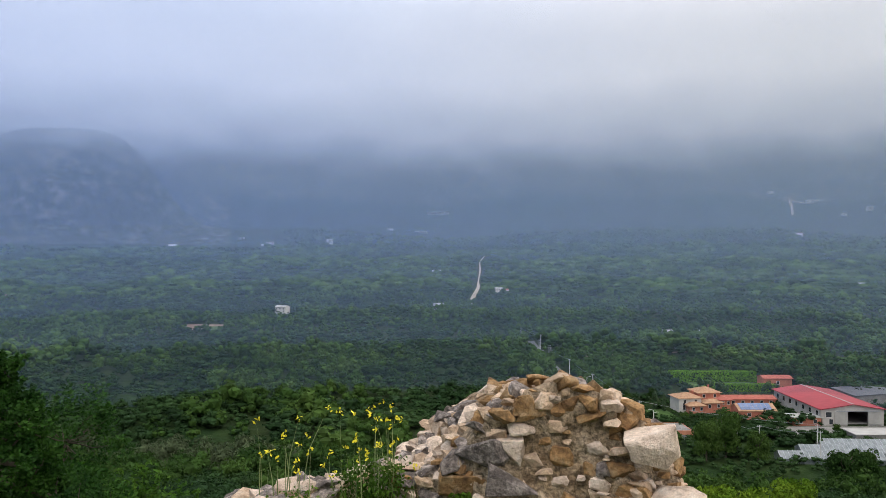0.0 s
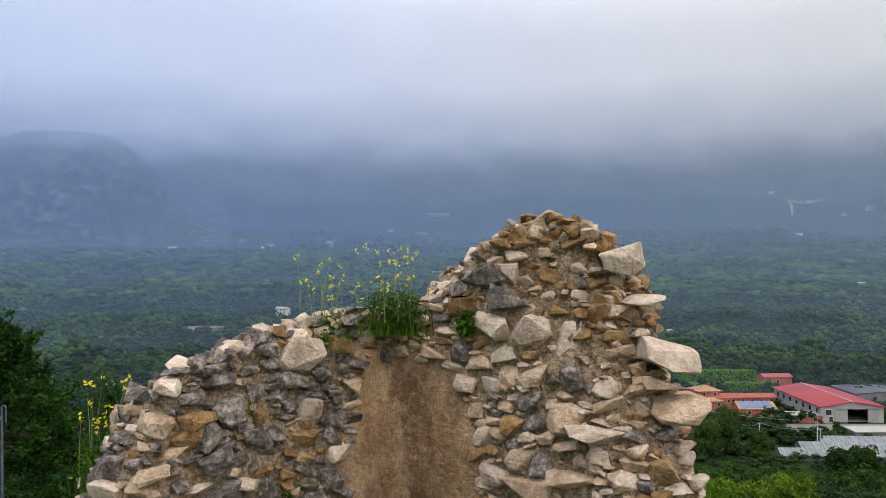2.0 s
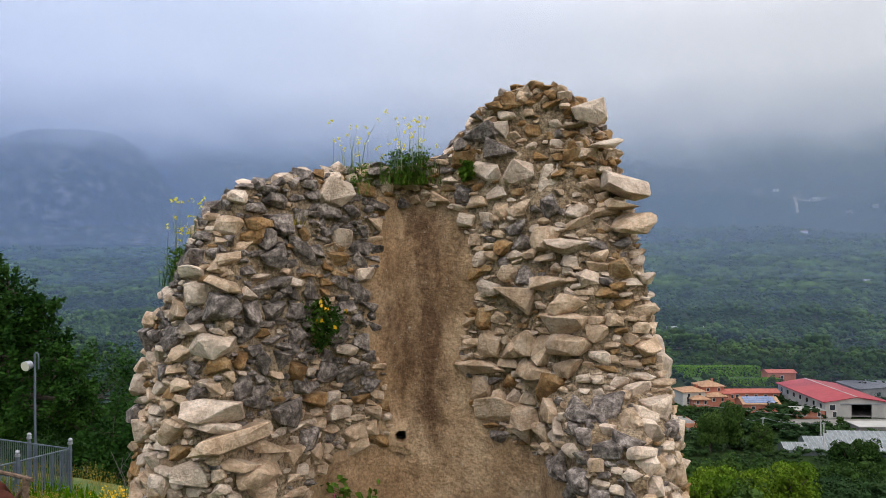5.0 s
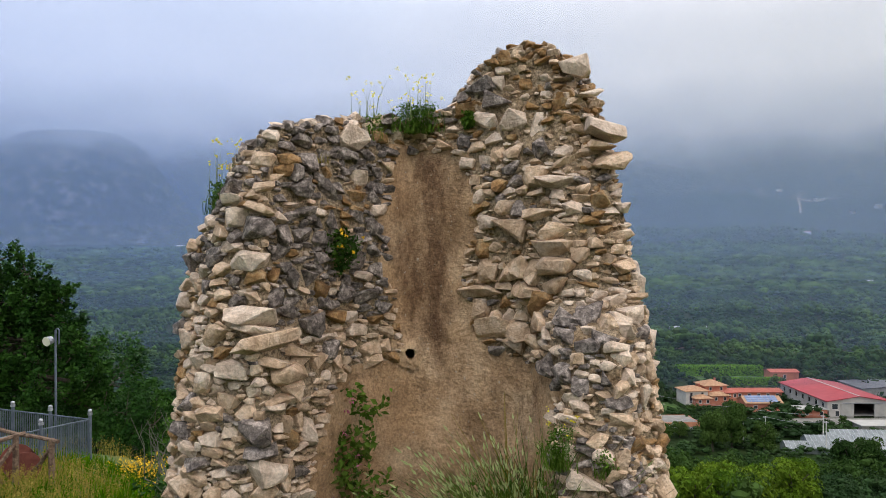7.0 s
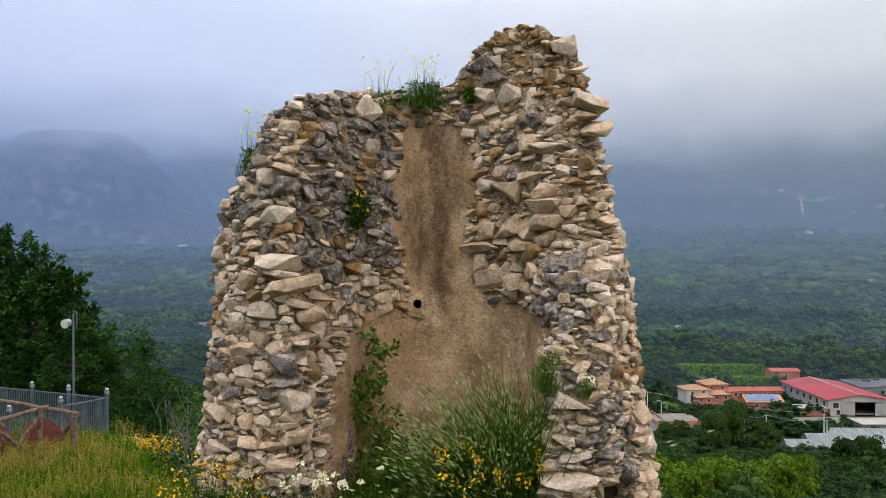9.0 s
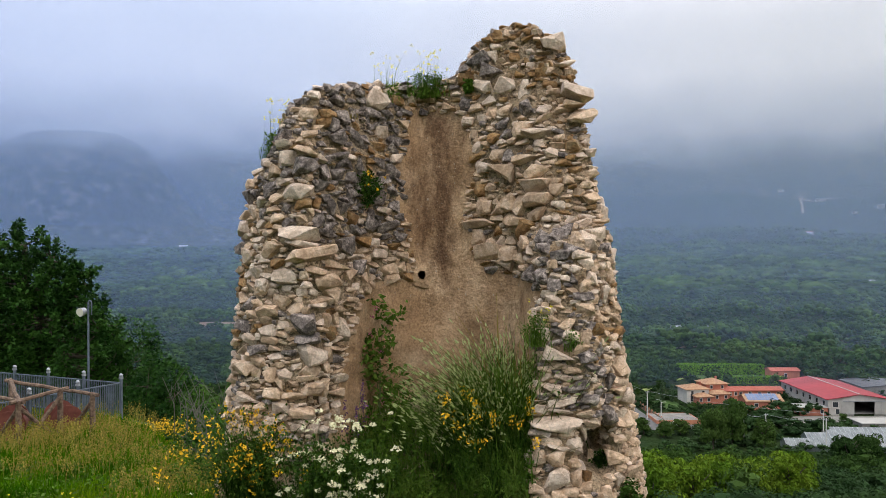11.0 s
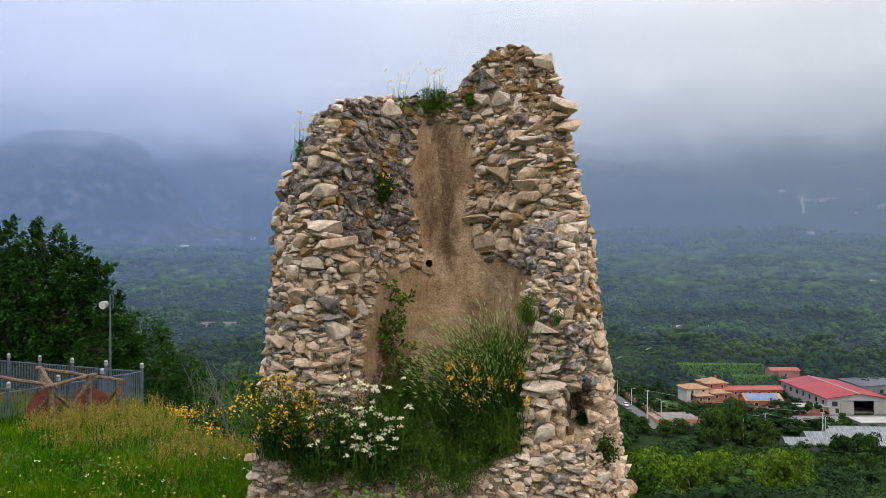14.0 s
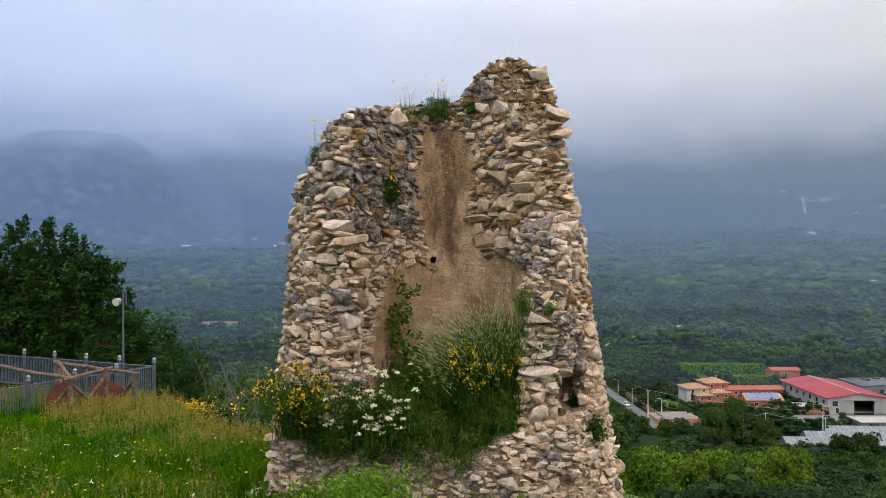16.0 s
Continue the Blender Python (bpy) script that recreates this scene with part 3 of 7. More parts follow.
PLASTER_LEFT = [-1.40, -1.24, -1.14, -1.02, -0.62, -0.56, -0.58, -0.71, -0.70, -0.65, -0.62]
PLASTER_RIGHT = [0.75, 0.74, 0.78, 0.78, 0.72, 0.36, 0.18, 0.04, 0.19, 0.10, 0.03]


def plaster_span(z):
    return float(np.interp(z, PLASTER_Z, PLASTER_LEFT)), float(np.interp(z, PLASTER_Z, PLASTER_RIGHT))


def build_core(parent):
    NU, NV, NB, Z0 = 220, 160, 14, -0.6
    V, F, mi = [], [], []
    grid = np.zeros((NU, NV), int)
    bgrid = np.zeros((NU, NV), int)

    def put(p):
        V.append(p)
        return len(V) - 1
    for i in range(NU):
        u = i / (NU - 1)
        zt = 5.5
        for _ in range(6):
            x, y = front_curve(u, zt)
            zt = 0.5 * zt + 0.5 * wall_top(x)
        bt = zt - 0.25
        for j in range(NV):
            v = j / (NV - 1)
            z = Z0 + v * (zt - Z0)
            x, y = front_curve(u, z)
            smooth_face = -0.8 < x < 0.25
            a = 0.09 if x > 0.05 and z > 5.6 else 0.015 if smooth_face else 0.05
            nz = noise.noise((x * 3.1, y * 3.1, z * 3.1)) * a + noise.noise((x * 11, y * 11, z * 11)) * a * 0.5 + noise.noise((x * 24, y * 24, z * 24)) * a * 0.3
            # a hollow where stones have fallen out of the pier
            y_in = 0.55 * math.exp(-((x - 1.28) / 0.17) ** 4 - ((z - 1.93) / 0.25) ** 4) + 0.2 * math.exp(-((x - 1.2) / 0.1) ** 2 - ((z - 0.9) / 0.1) ** 2)
            grid[i, j] = put((x + nz * 0.4, y - nz + 0.02 + y_in, z))
            z = Z0 + v * (bt - Z0)
            x, y = back_curve(u, z)
            bgrid[i, j] = put((x, y, z))
    for g, flip in ((grid, False), (bgrid, True)):
        for i in range(NU - 1):
            for j in range(NV - 1):
                q = [g[i, j], g[i + 1, j], g[i + 1, j + 1], g[i, j + 1]]
                F.append(q[::-1] if flip else q)
                c = np.mean([V[k] for k in q], axis=0)
                wob = 0.07 * noise.noise((c[0] * 2, 0, c[2] * 2.3)) + 0.04 * noise.noise((c[0] * 7, 0, c[2] * 7))
                lo, hi = plaster_span(c[2])
                mi.append(1 if (not flip and lo - 0.04 + wob < c[0] < hi + 0.04 + wob and c[2] < 5.62 and c[1] > 2.85) else 0)
    # ends and top between the two faces
    def bridge(front, back):
        rows = [front]
        for b in range(1, NB):
            t = b / NB
            row = []
            for f_, k_ in zip(front, back):
                p = np.array(V[f_]) * (1 - t) + np.array(V[k_]) * t
                p[2] += (0.10 * noise.noise((p[0] * 2.5, p[1] * 2.5, 3.0)) + 0.06 * noise.noise((p[0] * 9, p[1] * 9, 7.0))) * min(1, 4 * t * (1 - t))
                row.append(put(tuple(p)))
            rows.append(row)
        rows.append(back)
        for r in range(NB):
            for k in range(len(front) - 1):
                F.append([rows[r][k], rows[r][k + 1], rows[r + 1][k + 1], rows[r + 1][k]])
                mi.append(0)
    bridge(list(grid[:, -1]), list(bgrid[:, -1]))
    bridge(list(grid[0, ::-1]), list(bgrid[0, ::-1]))
    bridge(list(grid[-1, :]), list(bgrid[-1, :]))
    V, F, mi = np.array(V), np.array(F), np.array(mi)
    # the beam hole: faces left out, with a shaft behind
    c = V[F].mean(1)
    hole = (np.hypot(c[:, 0] + 0.467, c[:, 2] - 3.615) < 0.085) & (c[:, 1] < 4.5)
    F, mi = F[~hole], mi[~hole]
    return part_np("wall_core", V, F, [M["mortar"], M["plaster"]], parent, "rough lime mortar core with old brown plaster", True, mi)


tower = tagged(new("ruined_tower"), "ruined rubble stone tower wall with a brown plastered niche", "ruin")
core = build_core(tower)

from mathutils.bvhtree import BVHTree


def build_mound(parent):
    """Fallen rubble and earth that fills the foot of the niche, held by the stump of a low wall."""
    NS, NT = 70, 40
    V = []
    for i in range(NS):
        s = i / (NS - 1)
        x0, y0 = -2.62 + 3.3 * s, 2.98 - 0.86 * s
        zt = 1.22 + 0.12 * noise.noise((s * 6, 0, 0)) + 0.25 * smooth01((s - 0.75) / 0.25) + 0.15 * smooth01((0.12 - s) / 0.12)
        for j in range(NT):
            t = j / (NT - 1)
            if t < 0.5:
                k = t / 0.5
                p = [x0, y0 + 0.14 * k, -0.4 + (zt + 0.4) * k]
            else:
                k = (t - 0.5) / 0.5
                p = [x0 * (1 - 0.45 * k) - 0.1 * k, y0 + 0.14 + (4.15 - y0) * k, zt + 0.95 * smooth01(k)]
            q = 0.05 * noise.noise((p[0] * 3, p[1] * 3, p[2] * 3)) + 0.03 * noise.noise((p[0] * 9, p[1] * 9, p[2] * 9))
            V.append((p[0], p[1] - q, p[2] + q))
    F = [[i * NT + j, (i + 1) * NT + j, (i + 1) * NT + j + 1, i * NT + j + 1] for i in range(NS - 1) for j in range(NT - 1)]
    mi = np.array([0 if j < NT // 2 else 1 for i in range(NS - 1) for j in range(NT - 1)])
    return part_np("rubble_mound", V, F, [M["mortar"], M["earth"]], parent, "earth and fallen rubble behind a low wall stump", True, mi)


mound = build_mound(tower)
MOUND_FACES = len(mound.data.polygons)
_v = [v.co[:] for v in mound.data.vertices]
_n = len(_v)
core_tree = BVHTree.FromPolygons(_v + [v.co[:] for v in core.data.vertices],
                                 [p.vertices[:] for p in mound.data.polygons] + [[k + _n for k in p.vertices] for p in core.data.polygons])


def rock(rng, points=20, fine=True):
    """A unit stone, broken and angular: the hull of scattered points with worn edges and rough faces."""
    P = rng.normal(0, 1, (points, 3))
    P = np.sign(P) * np.abs(P / np.linalg.norm(P, axis=1, keepdims=True)) ** 0.68
    P *= rng.uniform(0.76, 1.0, (points, 1))
    bm = bmesh.new()
    vs = [bm.verts.new(p) for p in P]
    r = bmesh.ops.convex_hull(bm, input=vs)
    bmesh.ops.delete(bm, geom=[v for v in r["geom_interior"] if isinstance(v, bmesh.types.BMVert)], context='VERTS')
    bmesh.ops.dissolve_limit(bm, angle_limit=radians(14), verts=bm.verts, edges=bm.edges)
    bmesh.ops.bevel(bm, geom=list(bm.edges), offset=0.045, segments=1, affect='EDGES', clamp_overlap=True)
    bmesh.ops.triangulate(bm, faces=bm.faces)
    if fine:
        bmesh.ops.subdivide_edges(bm, edges=[e for e in bm.edges if e.calc_length() > 0.25], cuts=1)
        bmesh.ops.triangulate(bm, faces=bm.faces)
    o = Vector(rng.uniform(-50, 50, 3))
    for v in bm.verts:
        v.co *= 1 + 0.07 * noise.noise(v.co * 1.9 + o) + 0.05 * noise.noise(v.co * 5.5 + o)
    bm.normal_update()
    V = np.array([v.co[:] for v in bm.verts])
    V /= np.abs(V).max(0)
    F = np.array([[v.index for v in f.verts] for f in bm.faces])
    bm.free()
    return V, F


rock_rng = np.random.default_rng(21)
ROCKS = [rock(rock_rng, int(rock_rng.integers(12, 20))) for _ in range(20)]
SMALL = [rock(rock_rng, int(rock_rng.integers(11, 17)), False) for _ in range(26)]


BLOCKY = sorted(range(len(ROCKS)), key=lambda k: -np.abs(ROCKS[k][0]).mean())[:7]


def rock_mesh(k, m):
    me = mesh_np("stone", *ROCKS[k], m, None, True)
    me.set_sharp_from_angle(angle=radians(18))
    return me


ROCK_MESH = {(k, m): rock_mesh(k, M[m]) for k in range(len(ROCKS)) for m in ("white", "cream", "grey", "tuff")}
sites = []          # place, normal, width, height, kind, roll and how proud, stone by stone


def seat(x, z):
    """Where the wall's face stands at x and height z, and its normal."""
    hit = core_tree.ray_cast(Vector((x, 0.0, z)), Vector((0, 1, 0)))
    return (hit[0], hit[1] if hit[1].y < 0 else -hit[1]) if hit[0] else (None, None)


KINDS = {"w": "white", "c": "cream", "g": "grey", "t": "tuff"}


def stone_pose(p, nrm, w, h, dep, roll, out):
    """Width along the wall, height up it, depth along its normal, standing proud by out."""
    nrm = Vector((nrm.x, nrm.y, nrm.z * 0.4)).normalized()
    t = Vector((0, 0, 1)).cross(nrm).normalized()
    b = nrm.cross(t)
    R = Matrix((t, b, nrm)).transposed() @ Matrix.Rotation(roll, 3, 'Z')
    S = Matrix.Diagonal((w / 2, h / 2, dep / 2))
    m = (R @ S).to_4x4()
    m.translation = p + nrm * (out - dep / 2)
    return m


def boulder(x, z, w, h, kind, roll, proud):
    """A big block that juts out of the wall."""
    p, nrm = seat(x, z)
    for back in (0.06, 0.12, 0.2, 0.3):
        if p is None:
            p, nrm = seat(x - back * (1 if x > 0 else -1), z)
            if p is None:
                p, nrm = seat(x, z - back)
            if p is not None:
                p, nrm = Vector((x, p.y + 0.12, z)), Vector((0, -1, 0))
    if p is None or (proud < 1.4 and x < 0):
        return
    nrm = Vector((nrm.x * 0.3, -1, 0)).normalized()
    if z > 5:
        p = Vector((x, min(p.y, 3.46 + 0.3 * max(0.0, z - 5.2)), z))
    dep = min(max(w, h) * 0.95, 0.34)
    m = stone_pose(p, nrm, w * 1.06, h * 1.06, dep, radians(roll), dep * 0.16 * proud + 0.06)
    k = BLOCKY[len(sites) % len(BLOCKY)]
    ob = new("stone", ROCK_MESH[(k, kind)])
    ob.parent = tower
    ob.matrix_basis = m
    sites.append((p, nrm, w * 0.9, h * 0.9, kind, 0.0, 0.0))


def set_stone(x, z, w, h, kind, roll=0.0, proud=1.0):
    kind = KINDS[kind]
    p, nrm = seat(x, z)
    if proud > 1.4 or p is None:
        return boulder(x, z, w, h, kind, roll, proud)
    if nrm.z > 0.6:
        nrm = Vector((0, -1, 0))
    sites.append((p, nrm, w * 1.05, h * 1.08, kind, radians(roll), proud))


def stone_kind(rng, p):
    """Which stone lies where: grey and weathered above on the left wing and up the middle of the pier, pale below, tuff in pockets."""
    r = rng.uniform()
    if noise.noise((p.x * 1.7, p.y, p.z * 1.7)) > (0.30 if p.z > 2.6 else 0.6) and r < 0.4:
        return "tuff"
    if p.x > 1.42 and p.z < 3.3:
        return "cream" if r < 0.72 else "white" if r < 0.95 else "grey"
    grey = 0.10 + 0.48 * (p.x < -0.6) * smooth01((p.z - 3.9) / 0.9) + 0.34 * (0.75 < p.x < 1.5 and 2.2 < p.z < 4.15) 
    if p.x > 0.05 and p.z > 5.6:
        return "tuff" if r < 0.38 else "cream" if r < 0.8 else "white"
    if r < grey:
        return "grey"
    if r < grey + (0.05 if p.z > 2.6 else 0.015):
        return "tuff"
    return "white" if r < grey + 0.05 + 0.42 * (1 - grey) else "cream"


def bare(p):
    """True where the niche is plastered."""
    lo, hi = plaster_span(p.z)
    lo += 0.05 * noise.noise((0, 0, p.z * 3)); hi += 0.07 * noise.noise((5, 0, p.z * 3.2))
    return lo < p.x < hi and 1.6 < p.z < 5.58 and p.y > 2.9


def level_normal(p, nrm):
    """The wall's facing round p, smoothed over a stone's width and turned upright."""
    n = Vector(nrm)
    for dx, dz in ((-0.07, 0), (0.07, 0), (0, -0.07), (0, 0.07)):
        q, m = seat(p.x + dx, p.z + dz)
        if q is not None and abs(q.y - p.y) < 0.3:
            n += m
    n.z *= 0.25
    return n.normalized() if n.length > 1e-4 else Vector((0, -1, 0))


def fill_stones():
    """Rubble laid over the whole broken face: large stones first, small ones in the gaps between."""
    rng = np.random.default_rng(5)
    cand = []
    for w0, tries in ((0.25, 160), (0.19, 1400), (0.145, 8000), (0.105, 16000), (0.07, 15000), (0.05, 12000)):
        for _ in range(tries):
            cand.append((rng.uniform(-2.9, 2.4), rng.uniform(0.2, 6.6), w0 * rng.uniform(0.8, 1.25)))
    bins = {}

    def near(p):
        a, b_, c = int(p.x // 0.4), int(p.y // 0.4), int(p.z // 0.4)
        for i in (a - 1, a, a + 1):
            for j in (b_ - 1, b_, b_ + 1):
                for k in (c - 1, c, c + 1):
                    yield from bins.get((i, j, k), ())

    def add(s):
        p = s[0]
        bins.setdefault((int(p.x // 0.4), int(p.y // 0.4), int(p.z // 0.4)), []).append(s)
    for s in sites:
        add(s)
    every = list(sites)
    for x, z, w in cand:
        p, nrm = seat(x, z)
        if p is None or p.y > 5.0 or (nrm.z > 0.55 and p.z < 2.6) or bare(p):
            continue
        h = w * rng.uniform(0.32, 0.78)
        # the crown and the pier's upper part show much bare mortar
        if p.x > 0.05 and p.z > 5.75 and (w > 0.17 or rng.uniform() < 0.22):
            continue
        if p.x > 0.15 and p.z > 4.1 and noise.noise((p.x * 2.4, 1, p.z * 2.4)) > -0.05 and rng.uniform() < 0.75:
            continue
        if ((p.x - 1.28) / 0.15) ** 2 + ((p.z - 1.93) / 0.22) ** 2 < 1:
            continue
        if p.z < 1.5 and -2.2 < p.x < 0.45 and (w > 0.15 or rng.uniform() < 0.72):
            continue
        ok = True
        for q in near(p):
            d = q[0] - p
            if (math.hypot(d.x, d.y) / (0.5 * (w + q[2]) * 0.84)) ** 2 + (d.z / (0.5 * (h + q[3]) * 0.84)) ** 2 < 1:
                ok = False
                break
        if ok:
            s = (p, nrm, w, h, stone_kind(rng, p), rng.normal(0, 0.16), rng.uniform(0.5, 1.25) if rng.uniform() < 0.85 else rng.uniform(1.3, 2.0))
            add(s)
            every.append(s)
    todo = []
    for p, nrm, w, h, kind, roll, proud in every:
        if proud == 0.0:
            continue
        n = level_normal(p, nrm)
        if -1.55 < p.x < -0.6 and p.z > 4.0 and kind in ("white", "cream") and rng.uniform() < 0.68:
            kind = "grey"
        inner = -1.3 < p.x < 0.80 and p.z > 2.4 and p.y > 3.35
        dep = min(max(math.sqrt(w * h) * rng.uniform(0.9, 1.25), 0.06), 0.30)
        out = dep * (0.24 + 0.20 * proud) * (0.85 if inner else 1.0) * (0.72 if p.x > 0.05 and p.z > 5.6 else 1.0) + 0.012
        m = stone_pose(p, n, w * 1.10, h * 1.14, dep, roll, out) @ pose(0, 0, 0, rng.normal(0, 9), rng.normal(0, 12), 180 * rng.integers(0, 2))
        todo.append((math.sqrt(w * h) * (1.0 if p.z > 2.0 else 0.8), kind, m))
    todo.sort(key=lambda q: -q[0])
    loose = {}
    for r, (size, kind, m) in enumerate(todo):
        if r < 285:
            ob = new("stone", ROCK_MESH[(r % len(ROCKS), kind)])
            ob.parent = tower
            ob.matrix_basis = m
        else:
            loose.setdefault((kind, r < 900), []).append(np.array(m)[:3])
    for (kind, large), ms in loose.items():
        shapes = ROCKS if large else SMALL
        V, F = joined(shapes, np.array(ms), rng.integers(0, len(shapes), len(ms)))
        tagged(part_np("rubble", V, F, M[kind], tower, "", True), kind="stuff").data.set_sharp_from_angle(angle=radians(18))


# large stones that can be told apart: x, height, width, height of stone, kind, roll, how proud
CREST_LEFT_STONES_1 = [(-1.22, 5.78, 0.18, 0.09, "w", 0, 1), (-1.57, 5.57, 0.13, 0.1, "w", 0, 1), (-1.4, 5.63, 0.21, 0.08, "g", 0, 1), (-1.39, 5.56, 0.26, 0.1, "w", 5, 1), (-1.27, 5.71, 0.16, 0.09, "w", 0, 1), (-0.98, 5.66, 0.32, 0.2, "w", 0, 1), (-1.33, 5.38, 0.23, 0.18, "g", 0, 1), (-1.48, 5.3, 0.18, 0.13, "t", 0, 1), (-1.4, 5.26, 0.15, 0.14, "g", 0, 1), (-1.44, 5.39, 0.22, 0.08, "t", 0, 1), (-1.6, 5.13, 0.18, 0.08, "c", 15, 1), (-1.2, 5.15, 0.27, 0.11, "w", -58, 1), (-1.24, 4.96, 0.16, 0.1, "w", 0, 1), (-2.3, 4.84, 0.3, 0.12, "w", 12, 2), (-1.87, 5.03, 0.19, 0.09, "w", 0, 1)]
CREST_LEFT_STONES_2 = [(-2.38, 4.71, 0.12, 0.06, "w", 0, 1), (-1.66, 4.79, 0.29, 0.17, "g", 0, 1), (-1.48, 4.74, 0.17, 0.2, "g", 0, 1), (-1.36, 4.74, 0.2, 0.14, "g", 0, 1), (-1.35, 4.96, 0.22, 0.12, "g", 0, 1), (-0.94, 5.28, 0.22, 0.16, "w", 0, 1), (-0.83, 5.51, 0.21, 0.12, "c", 0, 1), (-0.65, 5.57, 0.17, 0.1, "g", 0, 1), (-0.69, 5.4, 0.13, 0.12, "c", 0, 1), (-0.81, 5.09, 0.19, 0.11, "g", -50, 1), (-1.11, 5.18, 0.15, 0.1, "w", 0, 1), (-1.05, 5.34, 0.12, 0.08, "w", 0, 1), (-0.96, 4.91, 0.16, 0.14, "g", 0, 1), (-0.8, 4.84, 0.19, 0.15, "g", 0, 1), (-1.14, 4.88, 0.18, 0.16, "g", 0, 1)]
CREST_LEFT_STONES_3 = [(-1.23, 4.71, 0.19, 0.12, "g", 0, 1), (-0.45, 5.61, 0.14, 0.11, "g", 0, 1), (-1.18, 5.32, 0.14, 0.12, "t", 0, 1), (-1.02, 5.5, 0.24, 0.1, "w", 0, 1)]
CROWN_STONES_1 = [(0.43, 6.41, 0.12, 0.1, "t", 0, 1), (0.55, 6.43, 0.14, 0.12, "c", 0, 1), (0.68, 6.42, 0.11, 0.08, "t", 0, 1), (0.58, 6.45, 0.09, 0.06, "w", 0, 1), (0.77, 6.43, 0.1, 0.09, "t", 0, 1), (1.04, 6.25, 0.30, 0.20, "w", 8, 2.2), (0.77, 6.2, 0.18, 0.09, "w", 0, 1), (0.61, 6.3, 0.11, 0.06, "c", 0, 1), (0.21, 6.15, 0.34, 0.19, "g", 0, 1), (0.36, 6.17, 0.15, 0.14, "w", 0, 1), (0.37, 6.02, 0.28, 0.17, "g", 0, 1), (1.18, 6.01, 0.25, 0.07, "w", 0, 1.6), (0.03, 6.06, 0.1, 0.09, "c", 0, 1), (0.25, 5.82, 0.23, 0.18, "w", 0, 1), (0.5, 5.81, 0.24, 0.19, "w", 0, 1)]
CROWN_STONES_2 = [(0.79, 5.75, 0.32, 0.21, "w", 0, 1), (1.30, 5.68, 0.38, 0.17, "w", -14, 2.2), (1.26, 5.53, 0.26, 0.08, "c", 0, 1.5), (1.34, 5.38, 0.32, 0.16, "c", 0, 2), (0.71, 5.52, 0.29, 0.17, "g", 0, 1), (0.51, 5.51, 0.18, 0.14, "c", 0, 1), (0.34, 5.66, 0.24, 0.13, "w", 20, 1), (0.07, 5.64, 0.16, 0.15, "g", 0, 1), (0.1, 5.43, 0.16, 0.11, "w", 0, 1), (0.25, 5.42, 0.14, 0.15, "w", 0, 1), (0.37, 5.5, 0.14, 0.12, "c", 0, 1), (0.49, 5.36, 0.17, 0.12, "g", 0, 1), (0.52, 5.23, 0.17, 0.12, "g", 0, 1), (0.39, 5.2, 0.16, 0.11, "t", 0, 1), (0.7, 5.27, 0.27, 0.17, "c", 0, 1)]
CROWN_STONES_3 = [(0.86, 5.2, 0.38, 0.09, "w", 5, 1), (0.94, 5.37, 0.19, 0.09, "c", 12, 1), (1.01, 5.78, 0.18, 0.09, "t", 0, 1), (1.14, 5.37, 0.09, 0.09, "c", 0, 1), (0.12, 5.93, 0.31, 0.12, "t", 0, 1), (0.47, 6.36, 0.16, 0.06, "t", 0, 1), (0.63, 6.14, 0.13, 0.12, "t", 0, 1), (0.93, 5.48, 0.14, 0.09, "w", 0, 1), (0.35, 5.31, 0.1, 0.07, "c", 0, 1)]
LEFT_WING_STONES_1 = [(-2.35, 4.51, 0.16, 0.18, "g", 0, 1), (-2.14, 4.44, 0.18, 0.1, "w", 0, 1), (-1.72, 4.53, 0.43, 0.15, "w", 0, 1), (-1.86, 4.64, 0.26, 0.07, "w", 0, 1), (-2.42, 4.16, 0.22, 0.15, "w", 0, 1), (-2.39, 4.31, 0.22, 0.1, "c", 0, 1), (-2.43, 3.95, 0.23, 0.12, "g", 0, 1), (-1.68, 4.08, 0.41, 0.14, "w", 0, 1), (-1.66, 3.95, 0.32, 0.11, "w", 0, 1), (-1.56, 3.87, 0.58, 0.14, "c", 12, 1), (-1.99, 3.92, 0.21, 0.16, "c", 0, 1), (-1.83, 3.64, 0.29, 0.17, "w", 0, 1), (-1.38, 3.76, 0.34, 0.11, "c", 0, 1), (-1.38, 3.67, 0.24, 0.1, "c", 15, 1), (-1.44, 3.58, 0.5, 0.14, "c", 0, 1)]
LEFT_WING_STONES_2 = [(-1.53, 3.72, 0.28, 0.11, "c", 0, 1), (-1.63, 3.55, 0.13, 0.08, "w", 0, 1), (-1.63, 3.65, 0.1, 0.08, "c", 0, 1), (-1.52, 4.23, 0.14, 0.18, "w", 0, 1), (-1.41, 4.38, 0.18, 0.22, "g", 0, 1), (-1.31, 3.96, 0.32, 0.19, "g", 0, 1), (-1.16, 4, 0.27, 0.12, "t", 0, 1), (-0.97, 3.87, 0.25, 0.13, "w", 0, 1), (-0.85, 3.69, 0.25, 0.13, "c", 15, 1), (-0.83, 3.56, 0.21, 0.14, "c", 0, 1), (-1.03, 3.74, 0.22, 0.08, "c", 0, 1), (-1.23, 4.26, 0.15, 0.16, "t", 0, 1), (-1.54, 4.41, 0.13, 0.11, "t", 0, 1), (-1.06, 4.21, 0.21, 0.15, "w", 0, 1), (-0.88, 4.17, 0.24, 0.12, "w", 20, 1)]
